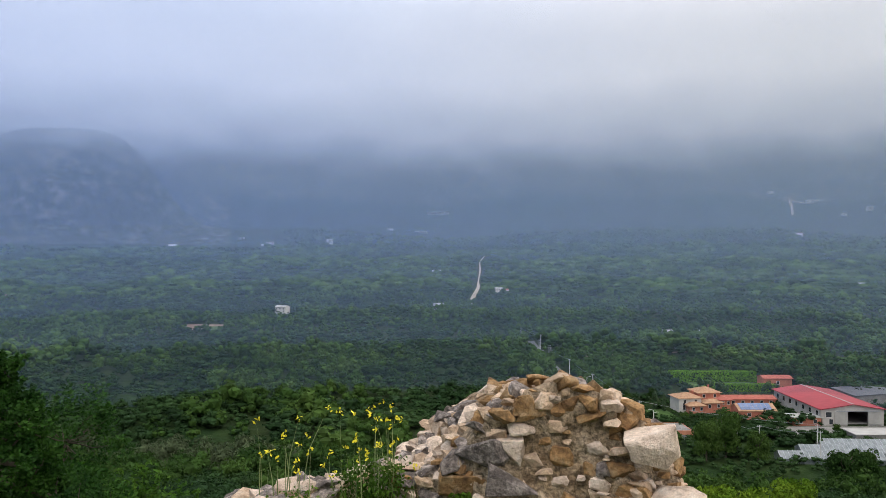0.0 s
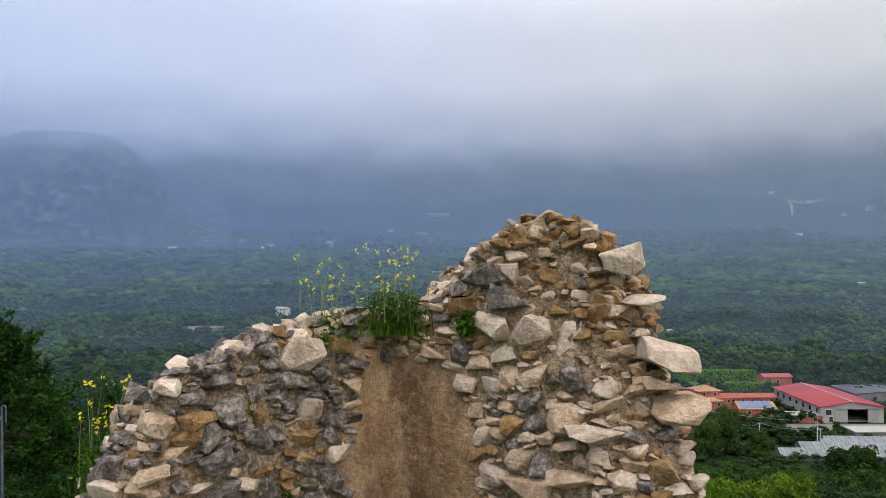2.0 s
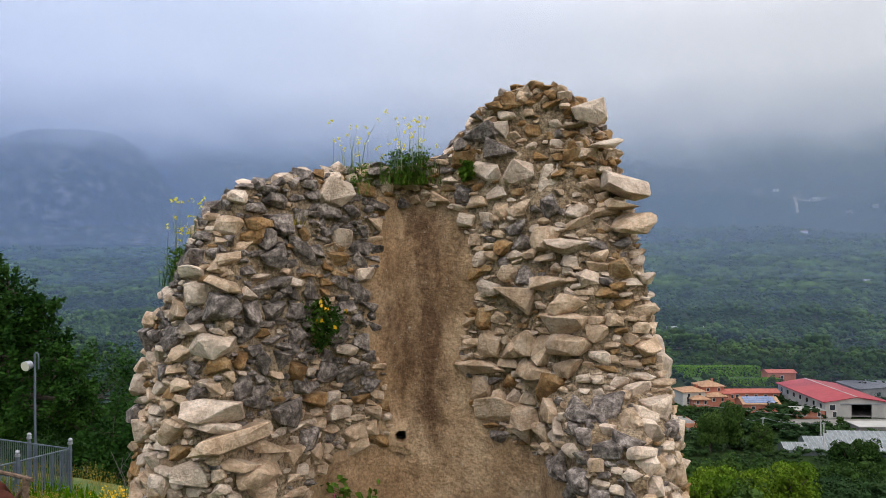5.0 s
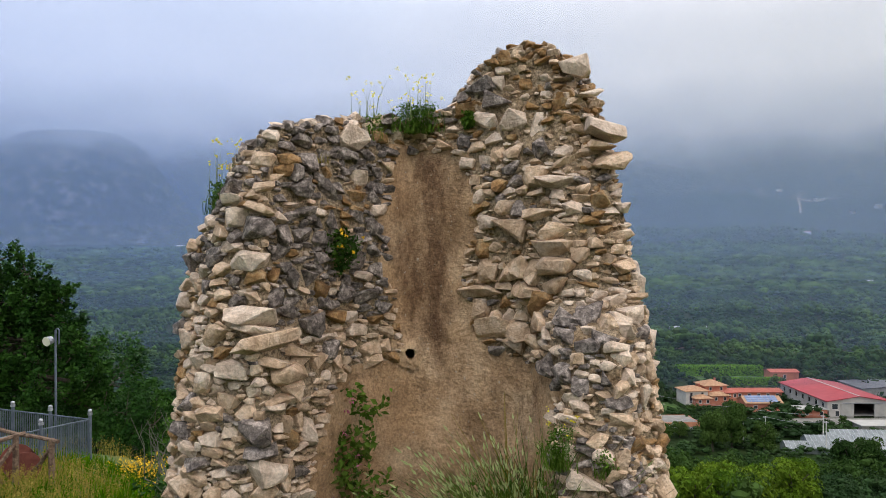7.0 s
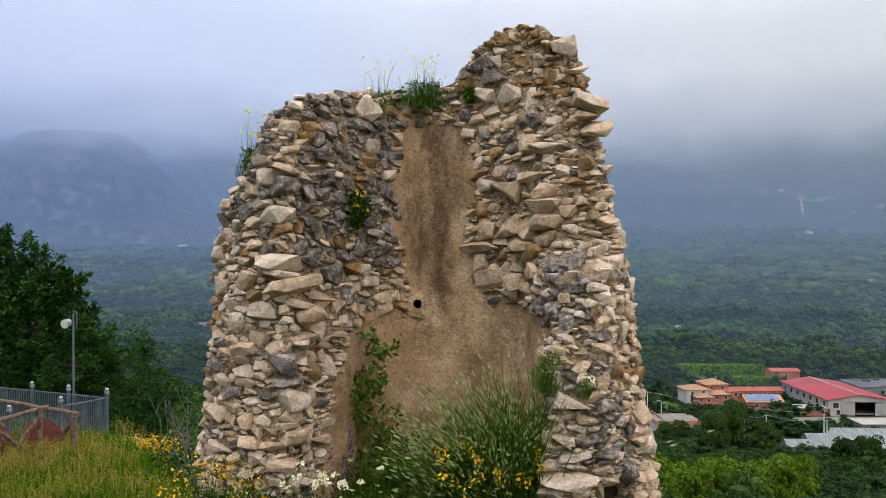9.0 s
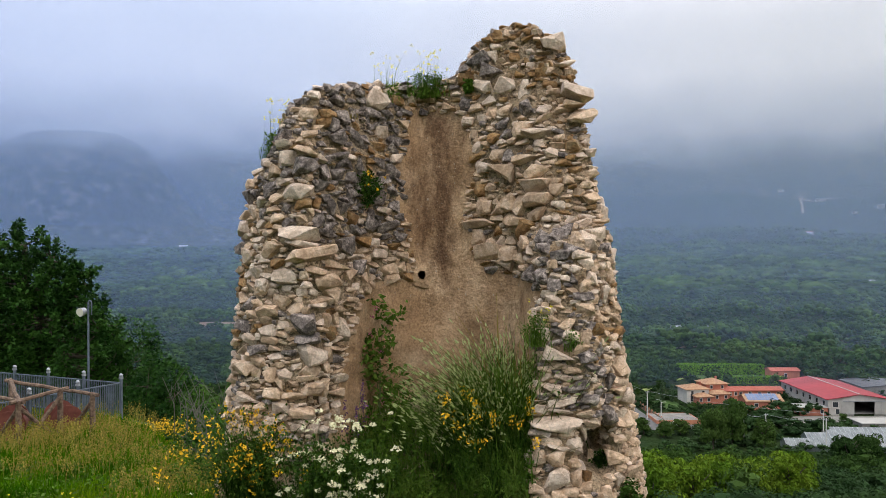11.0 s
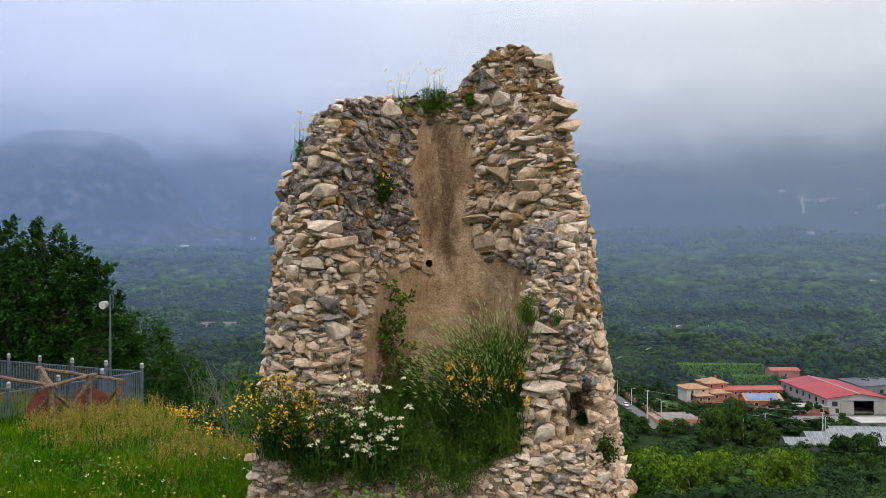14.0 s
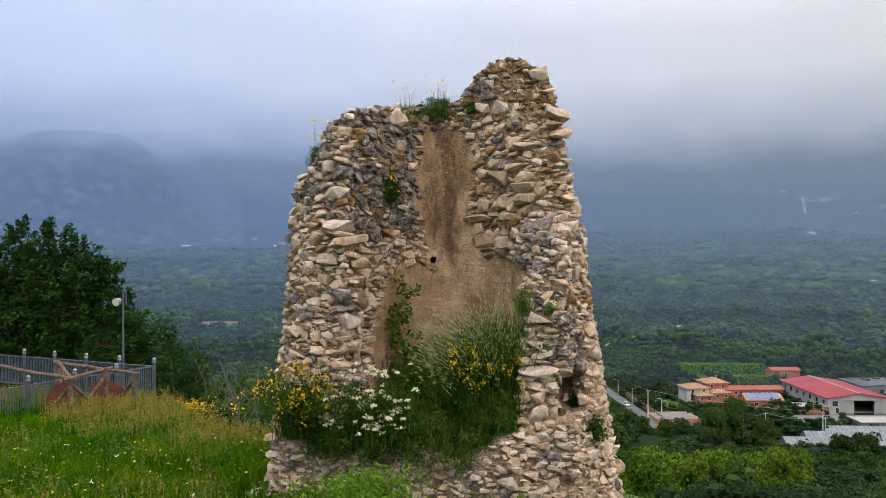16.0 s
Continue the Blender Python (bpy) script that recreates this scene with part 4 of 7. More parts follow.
LEFT_WING_STONES_3 = [(-0.78, 3.96, 0.18, 0.08, "t", 0, 1), (-1.01, 4, 0.19, 0.09, "w", 0, 1), (-0.68, 3.7, 0.15, 0.12, "c", 0, 1), (-1.24, 3.63, 0.18, 0.16, "c", 0, 1), (-2.12, 4.2, 0.18, 0.08, "w", 0, 1), (-2.03, 4.1, 0.17, 0.08, "c", 0, 1), (-1.16, 3.72, 0.23, 0.16, "g", 0, 1), (-1.37, 3.45, 0.34, 0.11, "c", 0, 1), (-1.31, 4.37, 0.15, 0.13, "g", 0, 1), (-1.2, 4.16, 0.15, 0.14, "g", 0, 1), (-0.89, 4.35, 0.19, 0.11, "w", 0, 1), (-2.09, 3.55, 0.17, 0.13, "w", 0, 1), (-1.92, 3.76, 0.15, 0.14, "t", 0, 1)]
PIER_STONES_1 = [(0.47, 4.78, 0.34, 0.2, "c", 0, 1), (0.72, 4.9, 0.31, 0.15, "c", 0, 1), (0.84, 4.75, 0.29, 0.14, "c", 0, 1), (0.82, 4.62, 0.4, 0.16, "c", 0, 1), (0.86, 4.46, 0.37, 0.16, "c", 0, 1), (0.54, 4.45, 0.21, 0.18, "c", 0, 1), (0.43, 5, 0.22, 0.12, "c", 0, 1), (0.29, 4.88, 0.22, 0.14, "w", 0, 1), (0.18, 4.97, 0.14, 0.14, "t", 0, 1), (0.24, 4.62, 0.18, 0.16, "t", 0, 1), (0.29, 4.41, 0.2, 0.21, "c", 0, 1), (0.44, 4.38, 0.21, 0.14, "c", 0, 1), (0.69, 4.41, 0.19, 0.22, "c", 0, 1), (0.61, 4.28, 0.32, 0.2, "c", 0, 1), (0.84, 4.3, 0.27, 0.15, "c", 0, 1)]
PIER_STONES_2 = [(0.7, 4.13, 0.25, 0.21, "t", 0, 0.2), (0.42, 4.13, 0.14, 0.11, "t", 0, 0.4), (0.32, 3.87, 0.37, 0.18, "c", 0, 1), (0.57, 3.89, 0.26, 0.18, "c", 0, 1), (0.71, 3.97, 0.25, 0.17, "c", 0, 1), (0.66, 3.8, 0.25, 0.14, "c", 0, 1), (0.51, 3.74, 0.21, 0.13, "c", 0, 1), (0.88, 4.06, 0.26, 0.17, "g", 0, 1), (1.05, 4.07, 0.24, 0.21, "g", 0, 1), (1.45, 4.79, 0.18, 0.12, "w", 0, 1.5), (1.51, 4.44, 0.2, 0.15, "w", 0, 1.5), (1.5, 4.27, 0.21, 0.23, "w", 0, 1), (1.38, 4.07, 0.25, 0.14, "w", 0, 1), (1.3, 3.96, 0.2, 0.15, "w", 0, 1), (0.21, 5.1, 0.13, 0.12, "w", 0, 1)]
PIER_STONES_3 = [(0.57, 4.97, 0.19, 0.14, "g", 0, 1), (1.06, 5.05, 0.19, 0.08, "c", 0, 1), (0.2, 4.22, 0.46, 0.12, "c", 0, 1), (0.12, 4.58, 0.11, 0.09, "c", 0, 1), (0.12, 4.4, 0.2, 0.09, "c", 0, 1), (1.22, 5.03, 0.16, 0.15, "t", 0, 1), (1.04, 4.57, 0.16, 0.12, "c", 0, 1), (1.17, 4.01, 0.17, 0.12, "c", 0, 1), (0.42, 4.28, 0.22, 0.07, "c", 0, 1), (0.21, 4.04, 0.17, 0.17, "c", 0, 1), (0.35, 3.68, 0.2, 0.09, "g", 0, 1)]
LOWER_LEFT_STONES_1 = [(-2.12, 3.49, 0.18, 0.09, "c", 0, 1), (-1.66, 3.48, 0.12, 0.08, "w", 15, 1), (-1.69, 3.4, 0.09, 0.05, "c", 0, 1), (-1.51, 3.4, 0.31, 0.12, "c", 0, 1), (-2.27, 3.32, 0.22, 0.18, "g", -20, 1), (-2.47, 3.29, 0.11, 0.07, "w", -20, 1), (-2.2, 3.23, 0.2, 0.09, "c", 0, 1), (-2.03, 3.26, 0.23, 0.14, "c", 10, 1), (-1.72, 3.31, 0.16, 0.12, "c", 20, 1), (-1.51, 3.29, 0.26, 0.11, "w", 0, 1), (-1.34, 3.28, 0.13, 0.08, "c", 0, 1), (-2.32, 3.09, 0.27, 0.14, "g", 0, 1), (-2.05, 3.17, 0.13, 0.09, "c", 0, 1), (-1.86, 3.14, 0.15, 0.09, "w", 10, 1)]
LOWER_LEFT_STONES_2 = [(-2.04, 3.07, 0.21, 0.11, "w", 5, 1), (-2.01, 2.98, 0.18, 0.1, "c", 0, 1), (-1.86, 3.04, 0.14, 0.07, "c", 0, 1), (-1.63, 3.15, 0.25, 0.22, "g", 0, 1), (-1.46, 3.17, 0.14, 0.14, "c", 0, 1), (-1.37, 3.18, 0.09, 0.13, "c", 0, 1), (-1.42, 3.06, 0.11, 0.19, "t", 15, 1), (-1.6, 3.0, 0.25, 0.1, "g", 0, 1), (-1.3, 3.07, 0.13, 0.26, "w", 10, 1), (-1.74, 2.95, 0.12, 0.05, "c", 0, 1), (-2.24, 2.95, 0.19, 0.13, "w", -10, 1), (-2.15, 2.87, 0.26, 0.09, "g", 0, 1), (-1.94, 2.9, 0.14, 0.07, "c", 0, 1), (-1.56, 2.83, 0.3, 0.21, "w", 0, 1)]
LOWER_LEFT_STONES_3 = [(-1.44, 2.81, 0.09, 0.17, "c", 0, 1), (-2.23, 2.78, 0.16, 0.1, "c", 0, 1), (-2.13, 2.75, 0.16, 0.11, "c", 0, 1), (-2.27, 2.67, 0.24, 0.15, "c", 0, 1), (-1.81, 2.62, 0.2, 0.14, "w", 0, 1), (-1.99, 2.62, 0.15, 0.17, "c", 0, 1), (-1.73, 2.78, 0.11, 0.06, "c", 0, 1), (-1.59, 2.67, 0.21, 0.1, "c", -10, 1), (-1.46, 2.69, 0.13, 0.14, "c", 0, 1), (-1.61, 2.59, 0.2, 0.07, "c", 0, 1), (-1.47, 2.53, 0.13, 0.06, "c", 0, 1), (-2.16, 2.64, 0.11, 0.1, "c", 0, 1), (-1.57, 2.48, 0.25, 0.14, "c", 0, 1), (-1.46, 2.44, 0.1, 0.16, "c", 0, 1)]
LOWER_LEFT_STONES_4 = [(-1.79, 2.45, 0.09, 0.06, "t", 0, 1), (-1.73, 2.39, 0.25, 0.1, "c", 0, 1), (-2.27, 2.38, 0.21, 0.11, "w", 0, 1), (-1.89, 2.53, 0.09, 0.12, "c", 0, 1), (-2.38, 2.48, 0.13, 0.05, "g", 0, 1), (-1.9, 2.72, 0.11, 0.06, "c", 0, 1)]
MIDDLE_PIER_STONES_1 = [(0.9, 4.04, 0.21, 0.09, "g", 10, 1), (1.05, 4.07, 0.19, 0.14, "g", 0, 1), (0.85, 3.91, 0.18, 0.12, "g", 0, 1), (1.0, 3.85, 0.21, 0.12, "g", 10, 1), (0.82, 3.63, 0.17, 0.15, "g", 0, 1), (1.31, 4.04, 0.16, 0.14, "w", 0, 1), (1.17, 4.01, 0.14, 0.15, "c", 0, 1), (1.2, 3.85, 0.23, 0.08, "w", -5, 1), (1.33, 3.74, 0.12, 0.13, "c", 0, 1), (1.27, 3.62, 0.24, 0.12, "w", 0, 1), (1.12, 3.62, 0.08, 0.11, "g", 0, 1), (1.03, 3.62, 0.1, 0.07, "w", 0, 1), (0.92, 3.56, 0.13, 0.12, "g", 0, 1), (1.49, 3.73, 0.09, 0.12, "c", 0, 1)]
MIDDLE_PIER_STONES_2 = [(1.52, 3.62, 0.09, 0.15, "c", 0, 1), (1.19, 3.45, 0.2, 0.08, "g", 0, 1), (1.44, 3.46, 0.11, 0.16, "w", 15, 1), (1.2, 3.32, 0.18, 0.13, "c", 0, 1), (1.37, 3.37, 0.07, 0.07, "g", 0, 1), (1.47, 3.29, 0.12, 0.09, "c", 0, 1), (1.54, 3.2, 0.17, 0.1, "c", -15, 1), (1.34, 3.23, 0.1, 0.11, "c", 0, 1), (0.94, 3.34, 0.14, 0.05, "c", 0, 1), (0.92, 3.23, 0.14, 0.07, "c", 0, 1), (0.79, 3.07, 0.21, 0.11, "w", 0, 1), (0.94, 3.09, 0.18, 0.09, "g", 0, 1), (1.07, 3.07, 0.16, 0.12, "w", 0, 1), (0.75, 2.95, 0.18, 0.1, "g", 0, 1)]
MIDDLE_PIER_STONES_3 = [(0.95, 2.9, 0.33, 0.16, "w", 0, 1.8), (1.19, 3.06, 0.1, 0.15, "c", 0, 1), (1.29, 3.0, 0.08, 0.12, "c", 0, 1), (1.53, 3.0, 0.15, 0.1, "c", 0, 1), (1.63, 2.86, 0.12, 0.1, "c", 0, 1), (1.21, 2.87, 0.17, 0.1, "g", 0, 1), (1.43, 2.83, 0.14, 0.08, "c", 0, 1)]
LOWER_PIER_STONES_1 = [(1.06, 2.75, 0.17, 0.08, "c", 0, 1), (1.21, 2.78, 0.12, 0.07, "g", 0, 1), (0.96, 2.66, 0.17, 0.07, "w", 0, 1), (1.15, 2.61, 0.13, 0.1, "g", 0, 1), (1.26, 2.58, 0.12, 0.07, "c", 0, 1), (1.44, 2.59, 0.12, 0.16, "g", 0, 1), (1.41, 2.44, 0.13, 0.12, "g", 0, 1), (0.86, 2.56, 0.21, 0.08, "w", 0, 1), (1.04, 2.56, 0.16, 0.06, "g", 0, 1), (1.21, 2.47, 0.17, 0.1, "g", 0, 1), (0.95, 2.44, 0.26, 0.06, "w", 12, 1), (1.42, 2.28, 0.15, 0.2, "g", 0, 1), (1.26, 2.41, 0.09, 0.08, "c", 0, 1), (0.95, 2.34, 0.23, 0.05, "w", -5, 1)]
LOWER_PIER_STONES_2 = [(1.16, 2.33, 0.15, 0.06, "c", 10, 1), (0.9, 2.24, 0.49, 0.15, "w", -5, 1.7), (1.12, 2.16, 0.09, 0.2, "w", 10, 1), (1.23, 2.24, 0.15, 0.08, "c", 0, 1), (1.35, 2.13, 0.26, 0.06, "c", 5, 1.5), (0.85, 2.06, 0.21, 0.08, "c", -8, 1), (0.91, 2.0, 0.25, 0.06, "w", -10, 1), (0.69, 2.13, 0.11, 0.06, "c", 0, 1), (0.71, 2.06, 0.09, 0.07, "c", 0, 1), (0.9, 1.92, 0.22, 0.15, "c", 10, 1), (0.72, 1.92, 0.13, 0.15, "c", 0, 1), (1.09, 1.96, 0.15, 0.08, "w", -5, 1), (1.05, 1.86, 0.11, 0.07, "c", 0, 1), (0.87, 1.71, 0.25, 0.21, "w", 0, 1)]
LOWER_PIER_STONES_3 = [(1.08, 1.72, 0.13, 0.15, "c", 0, 1), (1.02, 1.6, 0.16, 0.09, "c", 0, 1), (1.19, 1.68, 0.11, 0.15, "t", 0, 1), (1.29, 1.78, 0.08, 0.15, "c", 0, 1), (1.54, 1.61, 0.13, 0.11, "w", 0, 1), (0.9, 1.57, 0.17, 0.11, "c", 0, 1), (0.78, 1.41, 0.26, 0.1, "w", 0, 1), (0.93, 1.44, 0.17, 0.14, "w", 0, 1), (1.13, 1.46, 0.21, 0.11, "w", 0, 1), (0.63, 1.44, 0.15, 0.12, "w", 20, 1), (1.37, 1.54, 0.12, 0.15, "c", 0, 1), (1.55, 1.99, 0.18, 0.1, "c", 0, 1), (1.51, 1.85, 0.18, 0.14, "c", 0, 1)]
for stones in (CREST_LEFT_STONES_1, CREST_LEFT_STONES_2, CREST_LEFT_STONES_3, CROWN_STONES_1, CROWN_STONES_2, CROWN_STONES_3, LEFT_WING_STONES_1, LEFT_WING_STONES_2, LEFT_WING_STONES_3, PIER_STONES_1, PIER_STONES_2, PIER_STONES_3, LOWER_LEFT_STONES_1, LOWER_LEFT_STONES_2, LOWER_LEFT_STONES_3, LOWER_LEFT_STONES_4, MIDDLE_PIER_STONES_1, MIDDLE_PIER_STONES_2, MIDDLE_PIER_STONES_3, LOWER_PIER_STONES_1, LOWER_PIER_STONES_2, LOWER_PIER_STONES_3):
    for row in stones:
        set_stone(*row)

fill_stones()


def crest_stones():
    """Loose stones lying along the broken top of the wall."""
    rng = np.random.default_rng(9)
    loose = {"white": [], "cream": [], "grey": [], "tuff": []}
    for _ in range(560):
        u, t = rng.uniform(0, 1), rng.uniform(0.0, 1.0)
        xf, yf = front_curve(u, 5.6)
        xb, yb = back_curve(u, 5.6)
        x, y = xf + (xb - xf) * t, yf + (yb - yf) * t
        hit = core_tree.ray_cast(Vector((x, y, 9.0)), Vector((0, 0, -1)))
        if hit[0] is None or hit[0].z < 4.2:
            continue
        if x > 0.05 and rng.uniform() < 0.15:
            continue
        w = rng.uniform(0.07, 0.20 if x < 0.05 else 0.15)
        R = Euler((rng.normal(0, 0.3), rng.normal(0, 0.3), rng.uniform(0, 6.28))).to_matrix()
        m = (R @ Matrix.Diagonal((w * 0.6, w * 0.48, w * rng.uniform(0.25, 0.42)))).to_4x4()
        m.translation = hit[0] + Vector((0, 0, w * 0.04))
        r = rng.uniform()
        kind = ("grey" if r < 0.45 else "white" if r < 0.85 else "cream") if x < 0.2 else ("tuff" if r < 0.35 else "grey" if r < 0.5 else "cream")
        loose[kind].append(np.array(m)[:3])
    for kind, ms in loose.items():
        ms = np.array(ms)
        V, F = joined(SMALL, ms, rng.integers(0, len(SMALL), len(ms)))
        tagged(part_np("crest_rubble", V, F, M[kind], tower, "", True), kind="stuff").data.set_sharp_from_angle(angle=radians(24))


crest_stones()


def outer_stones():
    """Rubble courses on the round outer side of the tower."""
    rng = np.random.default_rng(33)
    laid = {}
    for row in range(44):
        for col in range(24):
            x, z = -2.75 + (col + 0.5 * (row % 2)) * 0.21 + rng.normal(0, 0.03), 0.25 + row * 0.14 + rng.normal(0, 0.02)
            hit = core_tree.ray_cast(Vector((x, 9.0, z)), Vector((0, -1, 0)))
            if hit[0] is None or hit[0].y < 3.9:
                continue
            n = hit[1] if hit[1].y > 0 else -hit[1]
            w, h = rng.uniform(0.15, 0.25), rng.uniform(0.10, 0.15)
            m = stone_pose(hit[0], n, w, h, rng.uniform(0.12, 0.18), rng.normal(0, 0.12), rng.uniform(0.04, 0.08))
            laid.setdefault(("cream", "white", "cream", "grey")[int(rng.integers(0, 4))], []).append(np.array(m)[:3])
    for kind, ms in laid.items():
        V, F = joined(SMALL, np.array(ms), rng.integers(0, len(SMALL), len(ms)))
        tagged(part_np("outer_rubble", V, F, M[kind], tower, "", True), kind="stuff").data.set_sharp_from_angle(angle=radians(18))


outer_stones()


def build_putlog():
    """The dark shaft behind the hole in the plaster."""
    bm = bmesh.new()
    box(bm, -0.467, 4.53, 3.615, 0.34, 0.6, 0.34)
    bmesh.ops.delete(bm, geom=[f for f in bm.faces if f.normal.y < -0.9], context='FACES')
    bmesh.ops.reverse_faces(bm, faces=bm.faces)
    rng = np.random.default_rng(3)
    p, nrm = seat(-0.60, 3.615)
    q, nrm = seat(-0.33, 3.615)
    n, vs = 18, []
    for r in (0.05, 0.15):
        row = []
        for k in range(n):
            a = k / n * 6.283
            rr = r * rng.uniform(0.85, 1.15)
            x = -0.467 + rr * math.cos(a)
            row.append(bm.verts.new((x, p.y + (q.y - p.y) * (x + 0.60) / 0.27 - (0.012 if r < 0.1 else -0.012), 3.615 + rr * 1.05 * math.sin(a))))
        vs.append(row)
    rim = bmesh.new()
    rows = [[rim.verts.new(v.co) for v in row] for row in vs]
    deep = [rim.verts.new(v.co + Vector((0, 0.12, 0))) for v in vs[0]]
    for k in range(n):
        j = (k + 1) % n
        rim.faces.new((rows[0][k], rows[1][k], rows[1][j], rows[0][j]))
        rim.faces.new((deep[k], rows[0][k], rows[0][j], deep[j]))
    bmesh.ops.delete(bm, geom=vs[0] + vs[1], context='VERTS')
    part("hole_rim", rim, M["plaster"], tower)
    part("putlog_hole", bm, M["mortar"], tower, "dark rounded beam hole in the plaster")


build_putlog()


# ---------------------------------------------------------------- the valley: roads, houses, sheds
M.update({
    "orange_wall": mat("salmon_render", [(0.36, 0.125, 0.08), (0.46, 0.175, 0.11)], 0.5, 0.9, 0),
    "white_wall": mat("off_white_render", [(0.33, 0.305, 0.275), (0.42, 0.39, 0.355)], 0.3, 0.9, 0),
    "pale_wall": mat("pale_house_render", [(0.45, 0.42, 0.37), (0.58, 0.55, 0.50)], 0.2, 0.9, 0),
    "red_roof": mat("red_sheet_roof", [(0.26, 0.022, 0.032), (0.33, 0.038, 0.048)], 0.25, 0.6, 0, big=0.08, bigcol=(0.24, 0.03, 0.036)),
    "tile_roof": mat("ochre_tiled_roof", [(0.27, 0.15, 0.085), (0.40, 0.245, 0.14)], 0.8, 0.9, 0.5, 3.0, dist=0.1),
    "brick_roof": mat("brick_red_tiles", [(0.27, 0.07, 0.05), (0.36, 0.115, 0.08)], 0.8, 0.9, 0.5, 3.0, dist=0.1),
    "glass": mat("dark_window_glass", [(0.02, 0.025, 0.03), (0.04, 0.045, 0.05)], 2.0, 0.15, 0, spec=0.6),
    "frame": mat("pale_window_frame", [(0.55, 0.52, 0.48)], 2.0, 0.6, 0),
    "solar": mat("blue_solar_glass", [(0.08, 0.12, 0.22), (0.12, 0.17, 0.28)], 0.5, 0.25, 0, spec=0.6),
    "court": mat("orange_paving", [(0.42, 0.17, 0.10), (0.50, 0.22, 0.13)], 0.4, 0.9, 0),
    "concrete": mat("grey_concrete", [(0.15, 0.142, 0.125), (0.24, 0.228, 0.205)], 0.4, 0.9, 0),
    "glasshouse": mat("milky_greenhouse_glass", [(0.10, 0.12, 0.12), (0.20, 0.22, 0.22)], 0.6, 0.35, 0, spec=0.5),
    "white_sheet": mat("white_roof_sheet", [(0.29, 0.28, 0.255), (0.39, 0.375, 0.34)], 0.2, 0.6, 0),
    "hedge": mat("bright_hedge_leaves", [(0.09, 0.20, 0.010), (0.145, 0.28, 0.018)], 0.6, 0.7, 0, vary=0.35, trans=0.25, spec=0.06),
    "dark_roof": mat("dark_sheet_roof", [(0.045, 0.047, 0.055), (0.085, 0.088, 0.095)], 0.3, 0.5, 0),
    "lawn": mat("mown_lawn", [(0.025, 0.06, 0.010), (0.055, 0.105, 0.02)], 0.35, 0.95, 0),
    "soil": mat("bare_brown_soil", [(0.13, 0.09, 0.06), (0.20, 0.14, 0.095)], 0.15, 0.95, 0),
    "metal": mat("galvanised_steel", [(0.28, 0.29, 0.31), (0.40, 0.41, 0.43)], 3.0, 0.5, 0, metal=0.6),
    "pole_grey": mat("pale_concrete_pole", [(0.42, 0.41, 0.38), (0.55, 0.53, 0.50)], 1.0, 0.9, 0),
    "car_white": mat("white_car_paint", [(0.70, 0.70, 0.70)], 1.0, 0.3, 0, spec=0.5),
    "tyre": mat("black_rubber", [(0.02, 0.02, 0.02)], 1.0, 0.8, 0),
    "cypress": mat("cypress_foliage", [(0.02, 0.045, 0.016), (0.035, 0.065, 0.02)], 0.5, 0.8, 0, vary=0.3),
})


def gz(x, y):
    return float(ground_z(x, y))


def ribbon(name, pts, width, material, label, lift=0.25, kind="structure"):
    """A road laid over the ground along a line of plan points."""
    p = np.array(pts, float)
    t = np.linspace(0, len(p) - 1, 24 * len(p))
    k = np.arange(len(p))
    x, y = np.interp(t, k, p[:, 0]), np.interp(t, k, p[:, 1])
    dx, dy = np.gradient(x), np.gradient(y)
    s = np.hypot(dx, dy)
    nx, ny = -dy / s, dx / s
    w = width if np.isscalar(width) else np.interp(t, k, width)
    cols = []
    for q in (-0.5, 0.0, 0.5):
        X, Y = x + nx * w * q, y + ny * w * q
        cols.append(np.stack([X, Y, ground_z(X, Y) + lift], -1))
    V = np.stack(cols, 1).reshape(-1, 3)
    F = []
    for i in range(len(t) - 1):
        for c in range(2):
            a = i * 3 + c
            F.append([a, a + 1, a + 4, a + 3])
    return tagged(new(name, mesh_np(name, V, F, M[material])), label, "road", kind=kind)


def patch(name, cx, cy, w, d, rz, material, label, lift=0.2):
    """A field or court that follows the ground."""
    n = 10
    g = np.linspace(-0.5, 0.5, n)
    U, W = np.meshgrid(g * w, g * d)
    c, s = math.cos(radians(rz)), math.sin(radians(rz))
    X, Y = cx + U * c - W * s, cy + U * s + W * c
    V = np.stack([X, Y, ground_z(X, Y) + lift], -1).reshape(-1, 3)
    F = [[j * n + i, j * n + i + 1, (j + 1) * n + i + 1, (j + 1) * n + i] for j in range(n - 1) for i in range(n - 1)]
    return tagged(new(name, mesh_np(name, V, F, M[material])), label, "field", kind="structure")


def walls(w, d, h, th=0.3):
    """Four walls of a w x d plan, base at z = -2."""
    bm = bmesh.new()
    box(bm, 0, -d / 2 + th / 2, (h - 2) / 2, w, th, h + 2)
    box(bm, 0, d / 2 - th / 2, (h - 2) / 2, w, th, h + 2)
    box(bm, -w / 2 + th / 2, 0, (h - 2) / 2, th, d - 2 * th, h + 2)
    box(bm, w / 2 - th / 2, 0, (h - 2) / 2, th, d - 2 * th, h + 2)
    return bm


